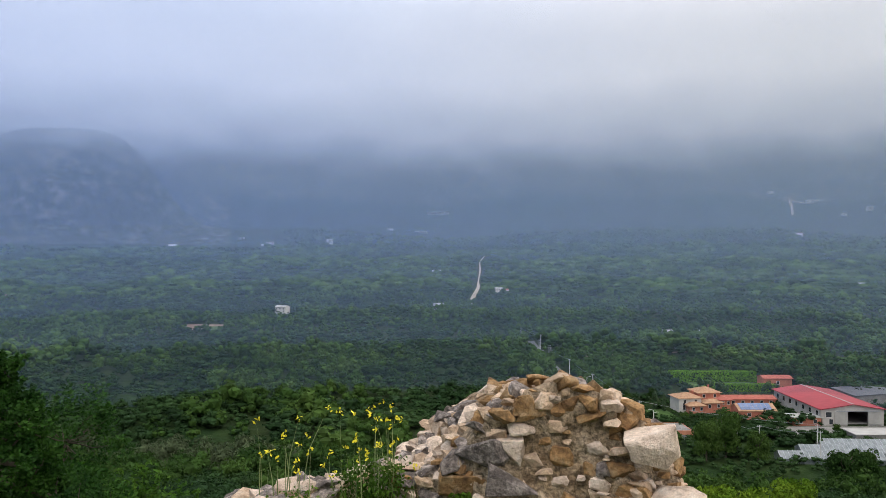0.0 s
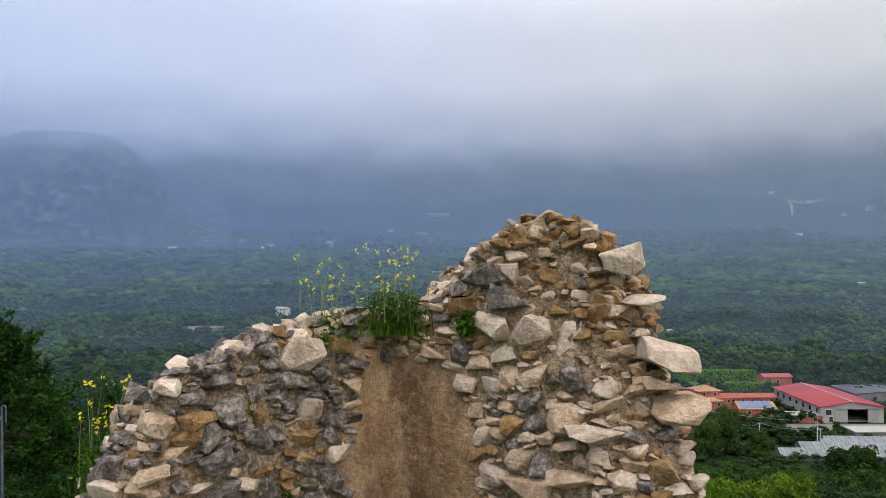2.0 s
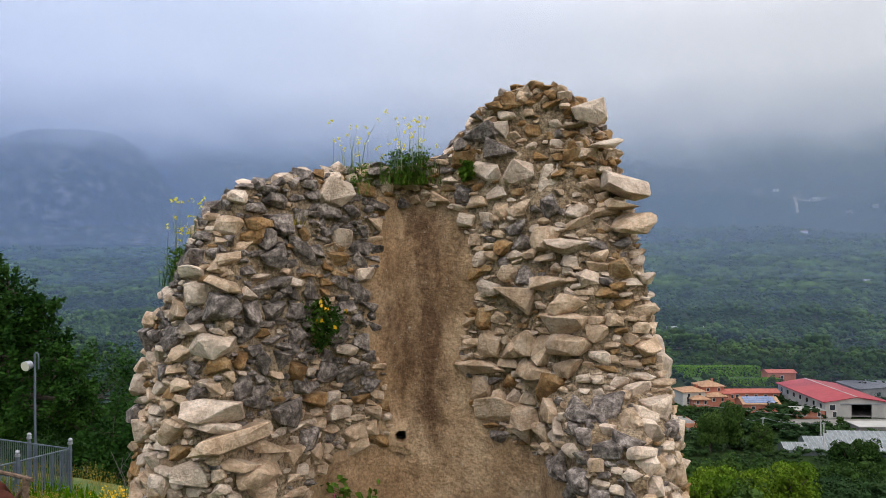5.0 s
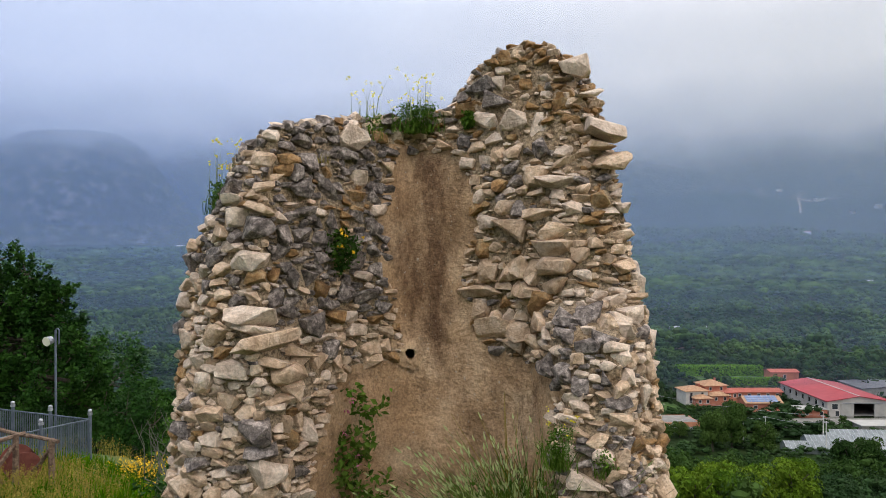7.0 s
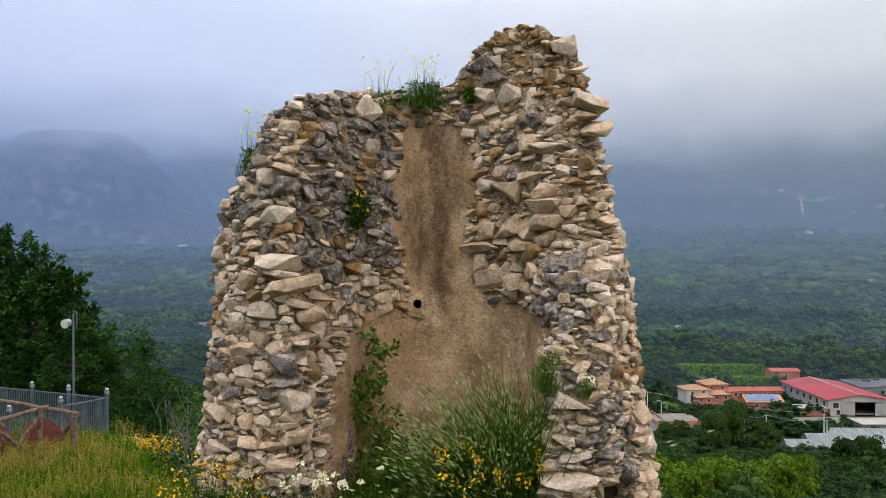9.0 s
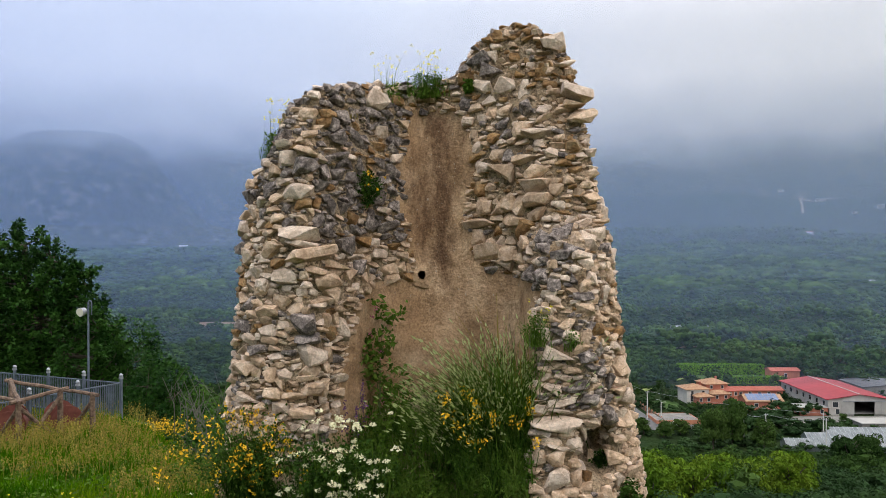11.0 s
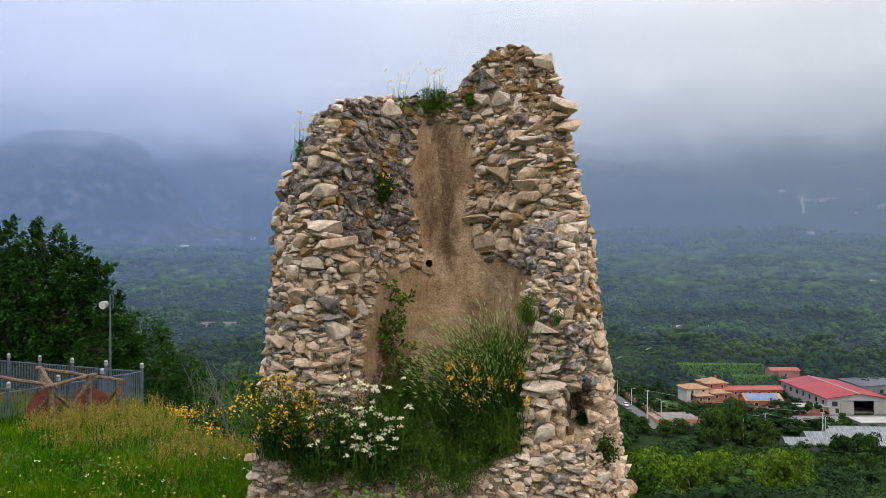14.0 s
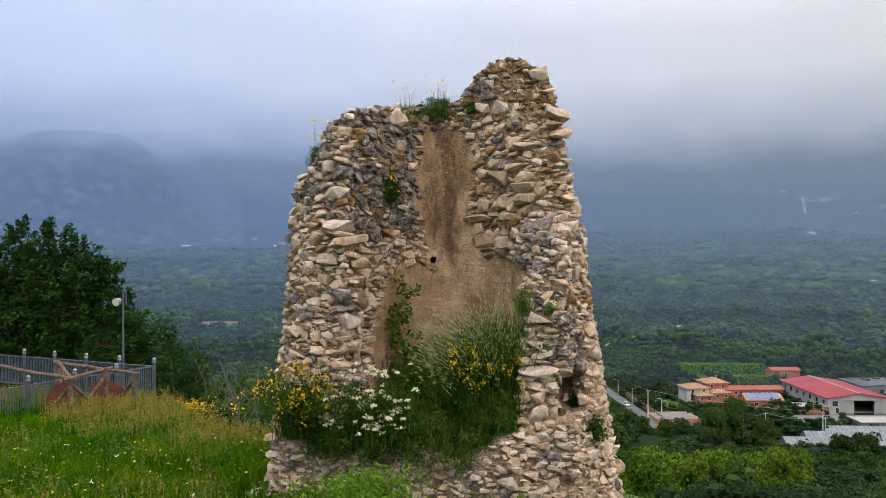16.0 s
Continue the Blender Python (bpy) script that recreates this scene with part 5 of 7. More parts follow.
def gable(w, d, z, rise, over=0.5, th=0.25, axis="y"):
    """Two roof slopes with thickness, the ridge along the y axis (or x)."""
    bm = bmesh.new()
    W, D = (w, d) if axis == "y" else (d, w)
    a, b = W / 2 + over, D / 2 + over
    drop = over * rise / (W / 2)
    prof = [(-a, z - drop), (0, z + rise), (a, z - drop), (a, z - drop + th), (0, z + rise + th), (-a, z - drop + th)]
    ring = []
    for y in (-b, b):
        ring.append([bm.verts.new((x, y, q) if axis == "y" else (y, x, q)) for x, q in prof])
    n = len(prof)
    for i in range(n):
        bm.faces.new((ring[0][i], ring[0][(i + 1) % n], ring[1][(i + 1) % n], ring[1][i]))
    for r in ring:
        bm.faces.new((r[0], r[1], r[4], r[5])); bm.faces.new((r[1], r[2], r[3], r[4]))
    bmesh.ops.recalc_face_normals(bm, faces=bm.faces)
    return bm


def gable_ends(w, d, z, rise, axis="y", th=0.3, end=0):
    bm = bmesh.new()
    W, D = (w, d) if axis == "y" else (d, w)
    for y in ([-D / 2 + th / 2, D / 2 - th / 2][end],):
        vs = []
        for q in (-th / 2, th / 2):
            vs.append([bm.verts.new((x, y + q, zz) if axis == "y" else (y + q, x, zz)) for x, zz in ((-W / 2, z), (W / 2, z), (0, z + rise))])
        bm.faces.new(vs[0]); bm.faces.new(vs[1])
        for i in range(3):
            bm.faces.new((vs[0][i], vs[0][(i + 1) % 3], vs[1][(i + 1) % 3], vs[1][i]))
    bmesh.ops.recalc_face_normals(bm, faces=bm.faces)
    return bm


def hip(w, d, z, rise, over=0.6, th=0.2):
    bm = bmesh.new()
    a, b = w / 2 + over, d / 2 + over
    k = min(a, b)
    e = [bm.verts.new(p) for p in ((-a, -b, z), (a, -b, z), (a, b, z), (-a, b, z))]
    f = [bm.verts.new((v.co.x, v.co.y, z - th)) for v in e]
    if a >= b:
        r = [bm.verts.new((-(a - k), 0, z + rise)), bm.verts.new((a - k + 0.01, 0, z + rise))]
        bm.faces.new((e[0], e[1], r[1], r[0])); bm.faces.new((e[2], e[3], r[0], r[1]))
        bm.faces.new((e[1], e[2], r[1])); bm.faces.new((e[3], e[0], r[0]))
    else:
        r = [bm.verts.new((0, -(b - k), z + rise)), bm.verts.new((0, b - k + 0.01, z + rise))]
        bm.faces.new((e[1], e[2], r[1], r[0])); bm.faces.new((e[3], e[0], r[0], r[1]))
        bm.faces.new((e[0], e[1], r[0])); bm.faces.new((e[2], e[3], r[1]))
    for i in range(4):
        bm.faces.new((f[i], f[(i + 1) % 4], e[(i + 1) % 4], e[i]))
    bm.faces.new(f[::-1])
    bmesh.ops.recalc_face_normals(bm, faces=bm.faces)
    return bm


def window(parent, x, y, z, w, h, face="s", arch=False):
    """A framed pane set on a wall that faces the viewer (s) or the left (w)."""
    bm = bmesh.new()
    if face == "s":
        box(bm, x, y - 0.04, z, w + 0.3, 0.12, h + 0.3, bevel=0.02)
    else:
        box(bm, x - 0.04, y, z, 0.12, w + 0.3, h + 0.3, bevel=0.02)
    fr = part("window", bm, M["frame"], parent)
    bm = bmesh.new()
    if face == "s":
        box(bm, x, y - 0.10, z, w, 0.06, h)
        if arch:
            bmesh.ops.create_cone(bm, cap_ends=True, segments=16, radius1=w / 2, radius2=w / 2, depth=0.06, matrix=Matrix.Translation((x, y - 0.10, z + h / 2)) @ Matrix.Rotation(radians(90), 4, 'X'))
    else:
        box(bm, x - 0.10, y, z, 0.06, w, h)
    part("pane", bm, M["glass"], fr)


def house(cx, cy, w, d, h, rise, wall, roof, label, rz=0.0, kind="gable", axis="x", panes=2, storeys=1, category="house", name="house", sink=0.0):
    ob = tagged(new(name), label, category)
    ob.matrix_world = pose(cx, cy, gz(cx, cy) - sink, 0, 0, rz)
    part("wall", walls(w, d, h), M[wall], ob)
    if kind == "gable":
        for e in (0, 1):
            part("gable_wall", gable_ends(w, d, h, rise, axis, end=e), M[wall], ob)
        part("roof", gable(w, d, h, rise, axis=axis), M[roof], ob)
    elif kind == "hip":
        part("roof", hip(w, d, h, rise), M[roof], ob)
    else:
        bm = bmesh.new()
        box(bm, 0, 0, h + 0.15, w + 0.6, d + 0.6, 0.3, bevel=0.04)
        part("roof", bm, M[roof], ob)
    for s in range(storeys):
        z = h / storeys * (s + 0.55)
        for i in range(panes):
            window(ob, -w / 2 + w * (i + 0.5) / panes, -d / 2, z, min(1.2, w / panes * 0.4), min(1.5, h / storeys * 0.45))
    return ob


# roads
ribbon("road", ROAD_FAR[:5], 5.0, "asphalt", "grey valley road running between trees and lamps", 0.3)
ribbon("road_2", ROAD_FAR[6:], [2.5, 6, 4.5, 2, 3, 1.5, 2.5], "dirt_road", "pale dirt track climbing straight through the woods", 0.6)
ribbon("road_3", [(70, 470), (110, 482), (170, 500), (260, 530)], 5.0, "soil", "brown lane crossing the valley between orchards", 0.5)
ribbon("road_4", [(1040, 2100), (1005, 2147), (985, 2090), (949, 2009)], 7.0, "dirt_road", "pale track winding up the far mountain side", 2.0)

# factory with the red roof: long side along y, gable towards the viewer
def factory():
    cx, cy, w, d, h, rise = 163.2, 316.0, 25.0, 42.0, 6.0, 1.9
    ob = tagged(new("factory"), "white industrial hall with a wide red pitched roof", "factory")
    ob.matrix_world = pose(cx, cy, gz(cx, cy))
    th = 0.3
    bm = bmesh.new()
    box(bm, -w / 2 + th / 2, 0, (h - 2) / 2, th, d, h + 2)
    box(bm, w / 2 - th / 2, 0, (h - 2) / 2, th, d, h + 2)
    box(bm, 0, d / 2 - th / 2, (h - 2) / 2, w - 2 * th, th, h + 2)
    part("wall", bm, M["white_wall"], ob)
    x0, x1, hd = -2.0, 6.2, 5.2
    bm = bmesh.new()
    box(bm, (-w / 2 + th + x0) / 2, -d / 2 + th / 2, (h - 2) / 2, x0 + w / 2 - th, th, h + 2)
    box(bm, (w / 2 - th + x1) / 2, -d / 2 + th / 2, (h - 2) / 2, w / 2 - th - x1, th, h + 2)
    box(bm, (x0 + x1) / 2, -d / 2 + th / 2, (hd + h) / 2, x1 - x0, th, h - hd)
    part("front_wall", bm, M["white_wall"], ob)
    for e in (0, 1):
        part("gable_wall", gable_ends(w, d, h, rise, end=e), M["white_wall"], ob)
    part("roof", gable(w, d, h, rise, 0.8), M["red_roof"], ob, "red sheet metal roof")
    bm = bmesh.new()
    box(bm, 0, 0, h + rise + 0.32, 0.7, d + 1.6, 0.12)
    part("ridge_cap", bm, M["white_sheet"], ob)
    bm = bmesh.new()
    box(bm, 0, 0, 0.05, w - 2 * th, d - 2 * th, 0.1)
    part("floor", bm, M["concrete"], ob)
    bm = bmesh.new()
    box(bm, 2.0, -d / 2 - 0.35, hd + 0.15, 17.0, 0.5, 0.3)
    part("door_rail", bm, M["metal"], ob)
    for xa in (-4.6, 8.8):
        bm = bmesh.new()
        box(bm, xa, -d / 2 - 0.2, hd / 2, 5.2, 0.15, hd)
        leaf = part("sliding_door", bm, M["white_sheet"], ob, "white sliding door")
        for k in range(5):
            bm = bmesh.new()
            box(bm, xa - 2.1 + k * 1.05, -d / 2 - 0.30, hd / 2, 0.06, 0.05, hd - 0.2)
            part("rib", bm, M["white_sheet"], leaf)
    for k in range(7):
        window(ob, -w / 2, -d / 2 + 3.0 + k * 5.8, 4.0, 1.7, 1.9, "w")
    window(ob, -9.5, -d / 2, 3.9, 2.2, 2.0)
    window(ob, -8.6, -d / 2, 1.1, 1.4, 2.0)
    return ob


factory()

# villa with stepped hipped roofs
def villa():
    cx, cy = 110.8, 321.0
    ob = tagged(new("villa"), "salmon villa with stepped ochre tiled roofs", "house")
    ob.matrix_world = pose(cx, cy, gz(cx, cy), 0, 0, 8)
    for i, (x, y, w, d, h, rise, wm) in enumerate(((-5.5, 1.0, 10, 9, 6.0, 1.7, "pale_wall"), (4.5, 3.5, 10, 9, 7.6, 1.9, "orange_wall"),
                                                   (-4.0, -4.5, 7, 5, 3.4, 1.3, "orange_wall"), (4.0, -3.5, 8, 5, 4.2, 1.3, "orange_wall"), (9.8, -1.0, 5, 8, 5.2, 0.8, "orange_wall"))):
        bm = walls(w, d, h)
        bmesh.ops.translate(bm, verts=bm.verts, vec=(x, y, 0))
        wl_ = part("wall", bm, M[wm], ob)
        bm = hip(w, d, h, rise, 0.7)
        bmesh.ops.translate(bm, verts=bm.verts, vec=(x, y, 0))
        part("roof", bm, M["tile_roof" if i < 4 else "brick_roof"], ob)
        for k in range(2):
            window(ob, x - w / 4 + k * w / 2, y - d / 2, h - 1.4, 1.0, 1.3)
    window(ob, -8.3, -3.5, 2.2, 1.1, 2.6, "s", True)
    for px, py, pz in ((-2.0, 1.5, 7.4), (6.5, 4.0, 9.2)):
        bm = bmesh.new()
        box(bm, px, py, pz, 0.7, 0.7, 1.4, bevel=0.04)
        box(bm, px, py, pz + 0.75, 0.95, 0.95, 0.14)
        part("chimney", bm, M["orange_wall"], ob)
    return ob


villa()

# low wing with the red roof behind, and the annex with solar panels
house(134.5, 331, 25, 8, 3.2, 1.0, "orange_wall", "brick_roof", "long salmon outbuilding with a low red roof", panes=6, name="outbuilding", category="building")
def solar_annex():
    cx, cy, w, d, h = 129.3, 308.5, 15.0, 9.0, 3.6
    ob = tagged(new("annex"), "salmon annex with blue solar panels on its roof", "building")
    ob.matrix_world = pose(cx, cy, gz(cx, cy))
    part("wall", walls(w, d, h), M["orange_wall"], ob)
    for e in (0, 1):
        part("gable_wall", gable_ends(w, d, h, 2.0, "x", end=e), M["orange_wall"], ob)
    part("roof", gable(w, d, h, 2.0, axis="x"), M["tile_roof"], ob)
    sl = math.degrees(math.atan2(2.0, d / 2))
    bm = bmesh.new()
    box(bm, 0, 0, 0, 1.75, 1.5, 0.08, bevel=0.02)
    me = bpy.data.meshes.new("solar_panel"); bm.to_mesh(me); bm.free(); me.materials.append(M["solar"])
    for i in range(7):
        for j in range(3):
            p = new("solar_panel", me)
            p.parent = ob
            yy = -d / 2 + 0.9 + j * 1.55 * math.cos(radians(sl))
            p.matrix_basis = pose(-5.9 + i * 1.86, yy, h + (yy + d / 2) * 2.0 / (d / 2) + 0.38, sl, 0, 0)
    for k in range(2):
        window(ob, -3.5 + 6.5 * k, -d / 2, 2.0, 1.4, 1.3)
    return ob


solar_annex()
house(131, 298, 7, 4.5, 2.3, 0.4, "orange_wall", "brick_roof", "small salmon lean-to with a flat red roof", kind="flat", panes=1, name="lean_to", category="building")
house(145.5, 298.5, 11.5, 7, 3.0, 0.4, "orange_wall", "white_sheet", "small salmon store with a white flat roof", kind="flat", panes=2, name="store", category="building")
house(167, 373, 14, 8, 4.6, 1.0, "orange_wall", "brick_roof", "salmon pavilion with a red roof and arched window", panes=1, name="pavilion")
house(195, 338, 24, 20, 4.2, 0.9, "concrete", "dark_roof", "dark roofed shed beside the red hall", panes=0, name="shed", category="building", axis="y")
house(170, 277, 36, 9, 2.4, 0.3, "concrete", "white_sheet", "long low shed with a pale sheet roof", kind="flat", panes=0, name="shed", category="building")


def greenhouse(cx, cy, w, d, rz):
    ob = tagged(new("greenhouse"), "old glasshouse with milky panes and white ribs", "greenhouse", "greenhouses in a row")
    ob.matrix_world = pose(cx, cy, gz(cx, cy), 0, 0, rz)
    part("wall", walls(w, d, 1.7, 0.15), M["glasshouse"], ob)
    for e in (0, 1):
        part("gable_wall", gable_ends(w, d, 1.7, 1.9, "y", 0.12, end=e), M["glasshouse"], ob)
    part("roof", gable(w, d, 1.7, 1.9, 0.1, 0.1), M["glasshouse"], ob)
    n = int(d / 1.6)
    me = None
    for k in range(n + 1):
        for s in (-1, 1):
            if me is None:
                bm = bmesh.new()
                box(bm, 0, 0, 0, math.hypot(w / 2, 1.9), 0.14, 0.08)
                me = bpy.data.meshes.new("rib"); bm.to_mesh(me); bm.free(); me.materials.append(M["metal"])
            r = new("rib", me)
            r.parent = ob
            r.matrix_basis = pose(s * w / 4, -d / 2 + k * d / n, 1.7 + 0.95 + 0.16, 0, s * math.degrees(math.atan2(1.9, w / 2)), 0)
    return ob


for k in range(3):
    greenhouse(130 + 10.5 * k, 249 + 7.2 * k, 6.4, 34, 86)

# court, lawn, hedges, field
def court():
    """A terrace with a grey paved top behind an orange retaining wall."""
    x, y, w, d, h = 86.5, 288.0, 17.0, 13.0, 1.4
    ob = tagged(new("terrace_court"), "grey paved terrace court with an orange retaining wall", "terrace")
    ob.matrix_world = pose(x, y, gz(x, y), 0, 0, 3)
    bm = bmesh.new()
    box(bm, 0, 0, h - 0.15, w - 0.6, d - 0.6, 0.3)
    part("paving", bm, M["concrete"], ob)
    bm = walls(w, d, h + 0.1)
    part("retaining_wall", bm, M["court"], ob, "orange painted retaining wall")
    for k in range(9):
        bm = bmesh.new()
        box(bm, -w / 2 + 0.4 + k * (w - 0.8) / 8, -d / 2 + 0.15, h + 0.6, 0.12, 0.12, 1.0)
        part("rail_post", bm, M["metal"], ob)
    bm = bmesh.new()
    box(bm, 0, -d / 2 + 0.15, h + 1.12, w, 0.08, 0.08)
    part("rail", bm, M["metal"], ob)


court()
patch("yard_2", 83, 277, 18, 6, 5, "asphalt", "grey asphalt parking before the terrace", 0.22)
patch("yard", 150, 286, 60, 14, 0, "concrete", "pale concrete yard before the red hall", 0.25)
patch("lawn", 92, 313, 10, 16, 5, "lawn", "mown garden lawn beside the villa", 0.22)
patch("lawn", 142, 373, 34, 22, 0, "lawn", "mown lawn between clipped hedges", 0.22)
patch("field", -212, 650, 34, 46, 8, "soil", "bare brown field among the woods", 0.6)
patch("field", -196, 640, 22, 26, 8, "lawn", "small green field among the woods", 0.7)
patch("field", 387, 1518, 26, 46, 0, "lawn", "pale green clearing on the wooded slope", 2.5)


def leafy_box(name, w, d, h, material, seed, label, at, rz=0.0, category="hedge", cards=1500, size=0.35):
    """A clipped hedge: a dark body clad in leaves."""
    rng = np.random.default_rng(seed)
    ob = tagged(new(name), label, category)
    ob.matrix_world = pose(at[0], at[1], gz(*at), 0, 0, rz)
    bm = bmesh.new()
    box(bm, 0, 0, h / 2 - 0.5, w * 0.97, d * 0.85, h + 0.6, bevel=0.3)
    part("body", bm, M["woods_d"], ob)
    face = rng.integers(0, 4, cards)
    U, W = rng.uniform(-0.5, 0.5, cards), rng.uniform(0, 1, cards)
    P = np.zeros((cards, 3)); N = np.zeros((cards, 3))
    f = face < 2
    P[f] = np.stack([U[f] * w, np.full(f.sum(), -d / 2), W[f] * h], -1); N[f] = (0, -1, 0.2)
    g = face == 2
    P[g] = np.stack([U[g] * w, (W[g] - 0.5) * d, np.full(g.sum(), h)], -1); N[g] = (0, 0, 1)
    e = face == 3
    P[e] = np.stack([np.sign(U[e]) * w / 2, (W[e] - 0.5) * d, np.abs(U[e]) * 2 * h], -1); N[e] = (1, 0, 0.2)
    P += rng.normal(0, 0.12, P.shape)
    V, F = rand_quads(rng, P, N, size)
    part_np("foliage", V, F, M[material], ob)
    return ob


leafy_box("hedge", 40, 5, 5.2, "hedge", 31, "tall clipped bright green hedge", (143, 388), 0, cards=2600, size=0.5)
leafy_box("hedge", 33, 3, 3.6, "hedge", 32, "clipped bright green hedge along a lawn", (144, 360), 0, cards=1900, size=0.45)
leafy_box("hedge", 9, 5, 6.0, "hedge", 33, "rounded bright green hedge end", (122, 384), 0, cards=800, size=0.5)


def cypress(x, y, h, seed):
    rng = np.random.default_rng(seed)
    ob = tagged(new("cypress_tree"), "slim dark cypress beside the villa garden", "tree", "cypresses by the villa")
    ob.matrix_world = pose(x, y, gz(x, y))
    bm = bmesh.new()
    tube(bm, (0, 0, -0.3), (0, 0, h * 0.9), 0.22, 0.05)
    part("trunk", bm, M["bark"], ob)
    n = 420
    t = rng.uniform(0.05, 1, n)
    a = rng.uniform(0, 6.28, n)
    r = h * 0.13 * np.sin(np.clip(t * 1.05, 0, 1) * 2.6 + 0.35).clip(0.08) * rng.uniform(0.7, 1.1, n)
    P = np.stack([r * np.cos(a), r * np.sin(a), t * h], -1)
    V, F = rand_quads(rng, P, np.stack([np.cos(a), np.sin(a), np.full(n, 0.8)], -1), 0.42)
    part_np("crown", V, F, M["cypress"], ob)


for k, (x, y, h) in enumerate(((92, 322, 9.0), (95, 318, 7.5), (80, 340, 6.0), (86, 344, 6.5))):
    cypress(x, y, h, 50 + k)


# poles, lamps, wires
def utility_pole(x, y, h, label="pale concrete power pole in the orchards"):
    ob = tagged(new("utility_pole"), label, "pole", "power poles in the valley")
    ob.matrix_world = pose(x, y, gz(x, y))
    bm = bmesh.new()
    tube(bm, (0, 0, -1), (0, 0, h), 0.26, 0.15)
    part("shaft", bm, M["pole_grey"], ob)
    bm = bmesh.new()
    box(bm, 0, 0, h - 0.5, 1.6, 0.12, 0.14)
    part("crossarm", bm, M["metal"], ob)
    for s in (-0.6, 0.6):
        bm = bmesh.new()
        tube(bm, (s, 0, h - 0.43), (s, 0, h - 0.1), 0.1, 0.06)
        part("insulator", bm, M["pole_grey"], ob)


def street_lamp(x, y, h, rz):
    ob = tagged(new("street_lamp"), "grey street lamp along the valley road", "street lamp", "lamps along the road")
    ob.matrix_world = pose(x, y, gz(x, y), 0, 0, rz)
    bm = bmesh.new()
    tube(bm, (0, 0, -0.5), (0, 0, h), 0.16, 0.1)
    tube(bm, (0, 0, h - 0.05), (1.2, 0, h + 0.2), 0.08)
    part("post", bm, M["pole_grey"], ob)
    bm = bmesh.new()
    box(bm, 1.5, 0, h + 0.2, 0.9, 0.35, 0.2, bevel=0.06)
    part("lamp_head", bm, M["white_sheet"], ob)


POLES = [(101, 254, 11.5), (112, 262, 9), (126, 247, 11), (131, 259, 10), (76, 286, 12), (70, 346, 11), (67, 392, 11), (63, 440, 11), (61, 470, 12), (68, 515, 10), (59, 560, 10)]
for x, y, h in POLES:
    utility_pole(x, y, h)
for k, (x, y) in enumerate(((82, 288), (83, 292), (76, 312), (74, 330), (70, 360), (60, 420), (60, 455), (70, 480))):
    street_lamp(x, y, 7.0, 180 if k % 2 else 0)
for k in range(len(POLES) - 1):
    if abs(POLES[k][1] - POLES[k + 1][1]) > 70:
        continue
    (x0, y0, h0), (x1, y1, h1) = POLES[k], POLES[k + 1]
    bm = bmesh.new()
    a, b = Vector((x0, y0, gz(x0, y0) + h0 - 0.1)), Vector((x1, y1, gz(x1, y1) + h1 - 0.1))
    prev = a
    for i in range(1, 9):
        t = i / 8
        q = a.lerp(b, t) - Vector((0, 0, 4 * t * (1 - t) * 1.2))
        tube(bm, prev, q, 0.035, n=4, caps=False)
        prev = q
    tagged(part("power_line", bm, M["metal"]), "slack power line between two poles", "cable", "power lines in the valley")


# boundary wall along the road, parked and passing cars
def road_wall():
    ob = tagged(new("boundary_wall"), "brown panelled garden wall along the valley road", "wall")
    n = 16
    for k in range(n):
        y = 284 + k * 3.4
        x = float(road_x(y)) + 5.0
        z = gz(x, y)
        bm = bmesh.new()
        box(bm, x, y, z + 0.9, 0.25, 3.0, 1.9, bevel=0.03)
        part("panel", bm, M["soil"], ob)
        bm = bmesh.new()
        box(bm, x, y + 1.7, z + 1.1, 0.4, 0.4, 2.4, bevel=0.05)
        part("pillar", bm, M["court"], ob)


road_wall()


def car(x, y, rz, label):
    ob = tagged(new("car"), label, "car")
    ob.matrix_world = pose(x, y, gz(x, y) + 0.3, 0, 0, rz)
    bm = bmesh.new()
    box(bm, 0, 0, 0.65, 1.75, 4.2, 0.6, bevel=0.15)
    part("body", bm, M["car_white"], ob)
    bm = bmesh.new()
    r = bmesh.ops.create_cube(bm, size=1.0, matrix=Matrix.Translation((0, 0.2, 1.2)) @ Matrix.Diagonal((1.55, 2.4, 0.6, 1)))
    for v in r["verts"]:
        if v.co.z > 1.3:
            v.co.y = 0.2 + (v.co.y - 0.2) * 0.65; v.co.x *= 0.85
    part("cabin", bm, M["glass"], ob)
    bm = bmesh.new()
    box(bm, 0, 0.2, 1.52, 1.25, 1.5, 0.05, bevel=0.02)
    part("roof", bm, M["car_white"], ob)
    for sx in (-0.82, 0.82):
        for sy in (-1.3, 1.3):
            bm = bmesh.new()
            tube(bm, (sx - 0.1, sy, 0.32), (sx + 0.1, sy, 0.32), 0.32, n=14)
            w = part("wheel", bm, M["tyre"], ob)
            bm = bmesh.new()
            tube(bm, (sx - 0.11, sy, 0.32), (sx + 0.11, sy, 0.32), 0.18, n=10)
            part("rim", bm, M["metal"], w)


car(72.8, 309, 4, "white car driving along the valley road")
car(85, 279, 80, "white car parked beside the orange court")
car(84, 277.5, 85, "white car parked beside the orange court")

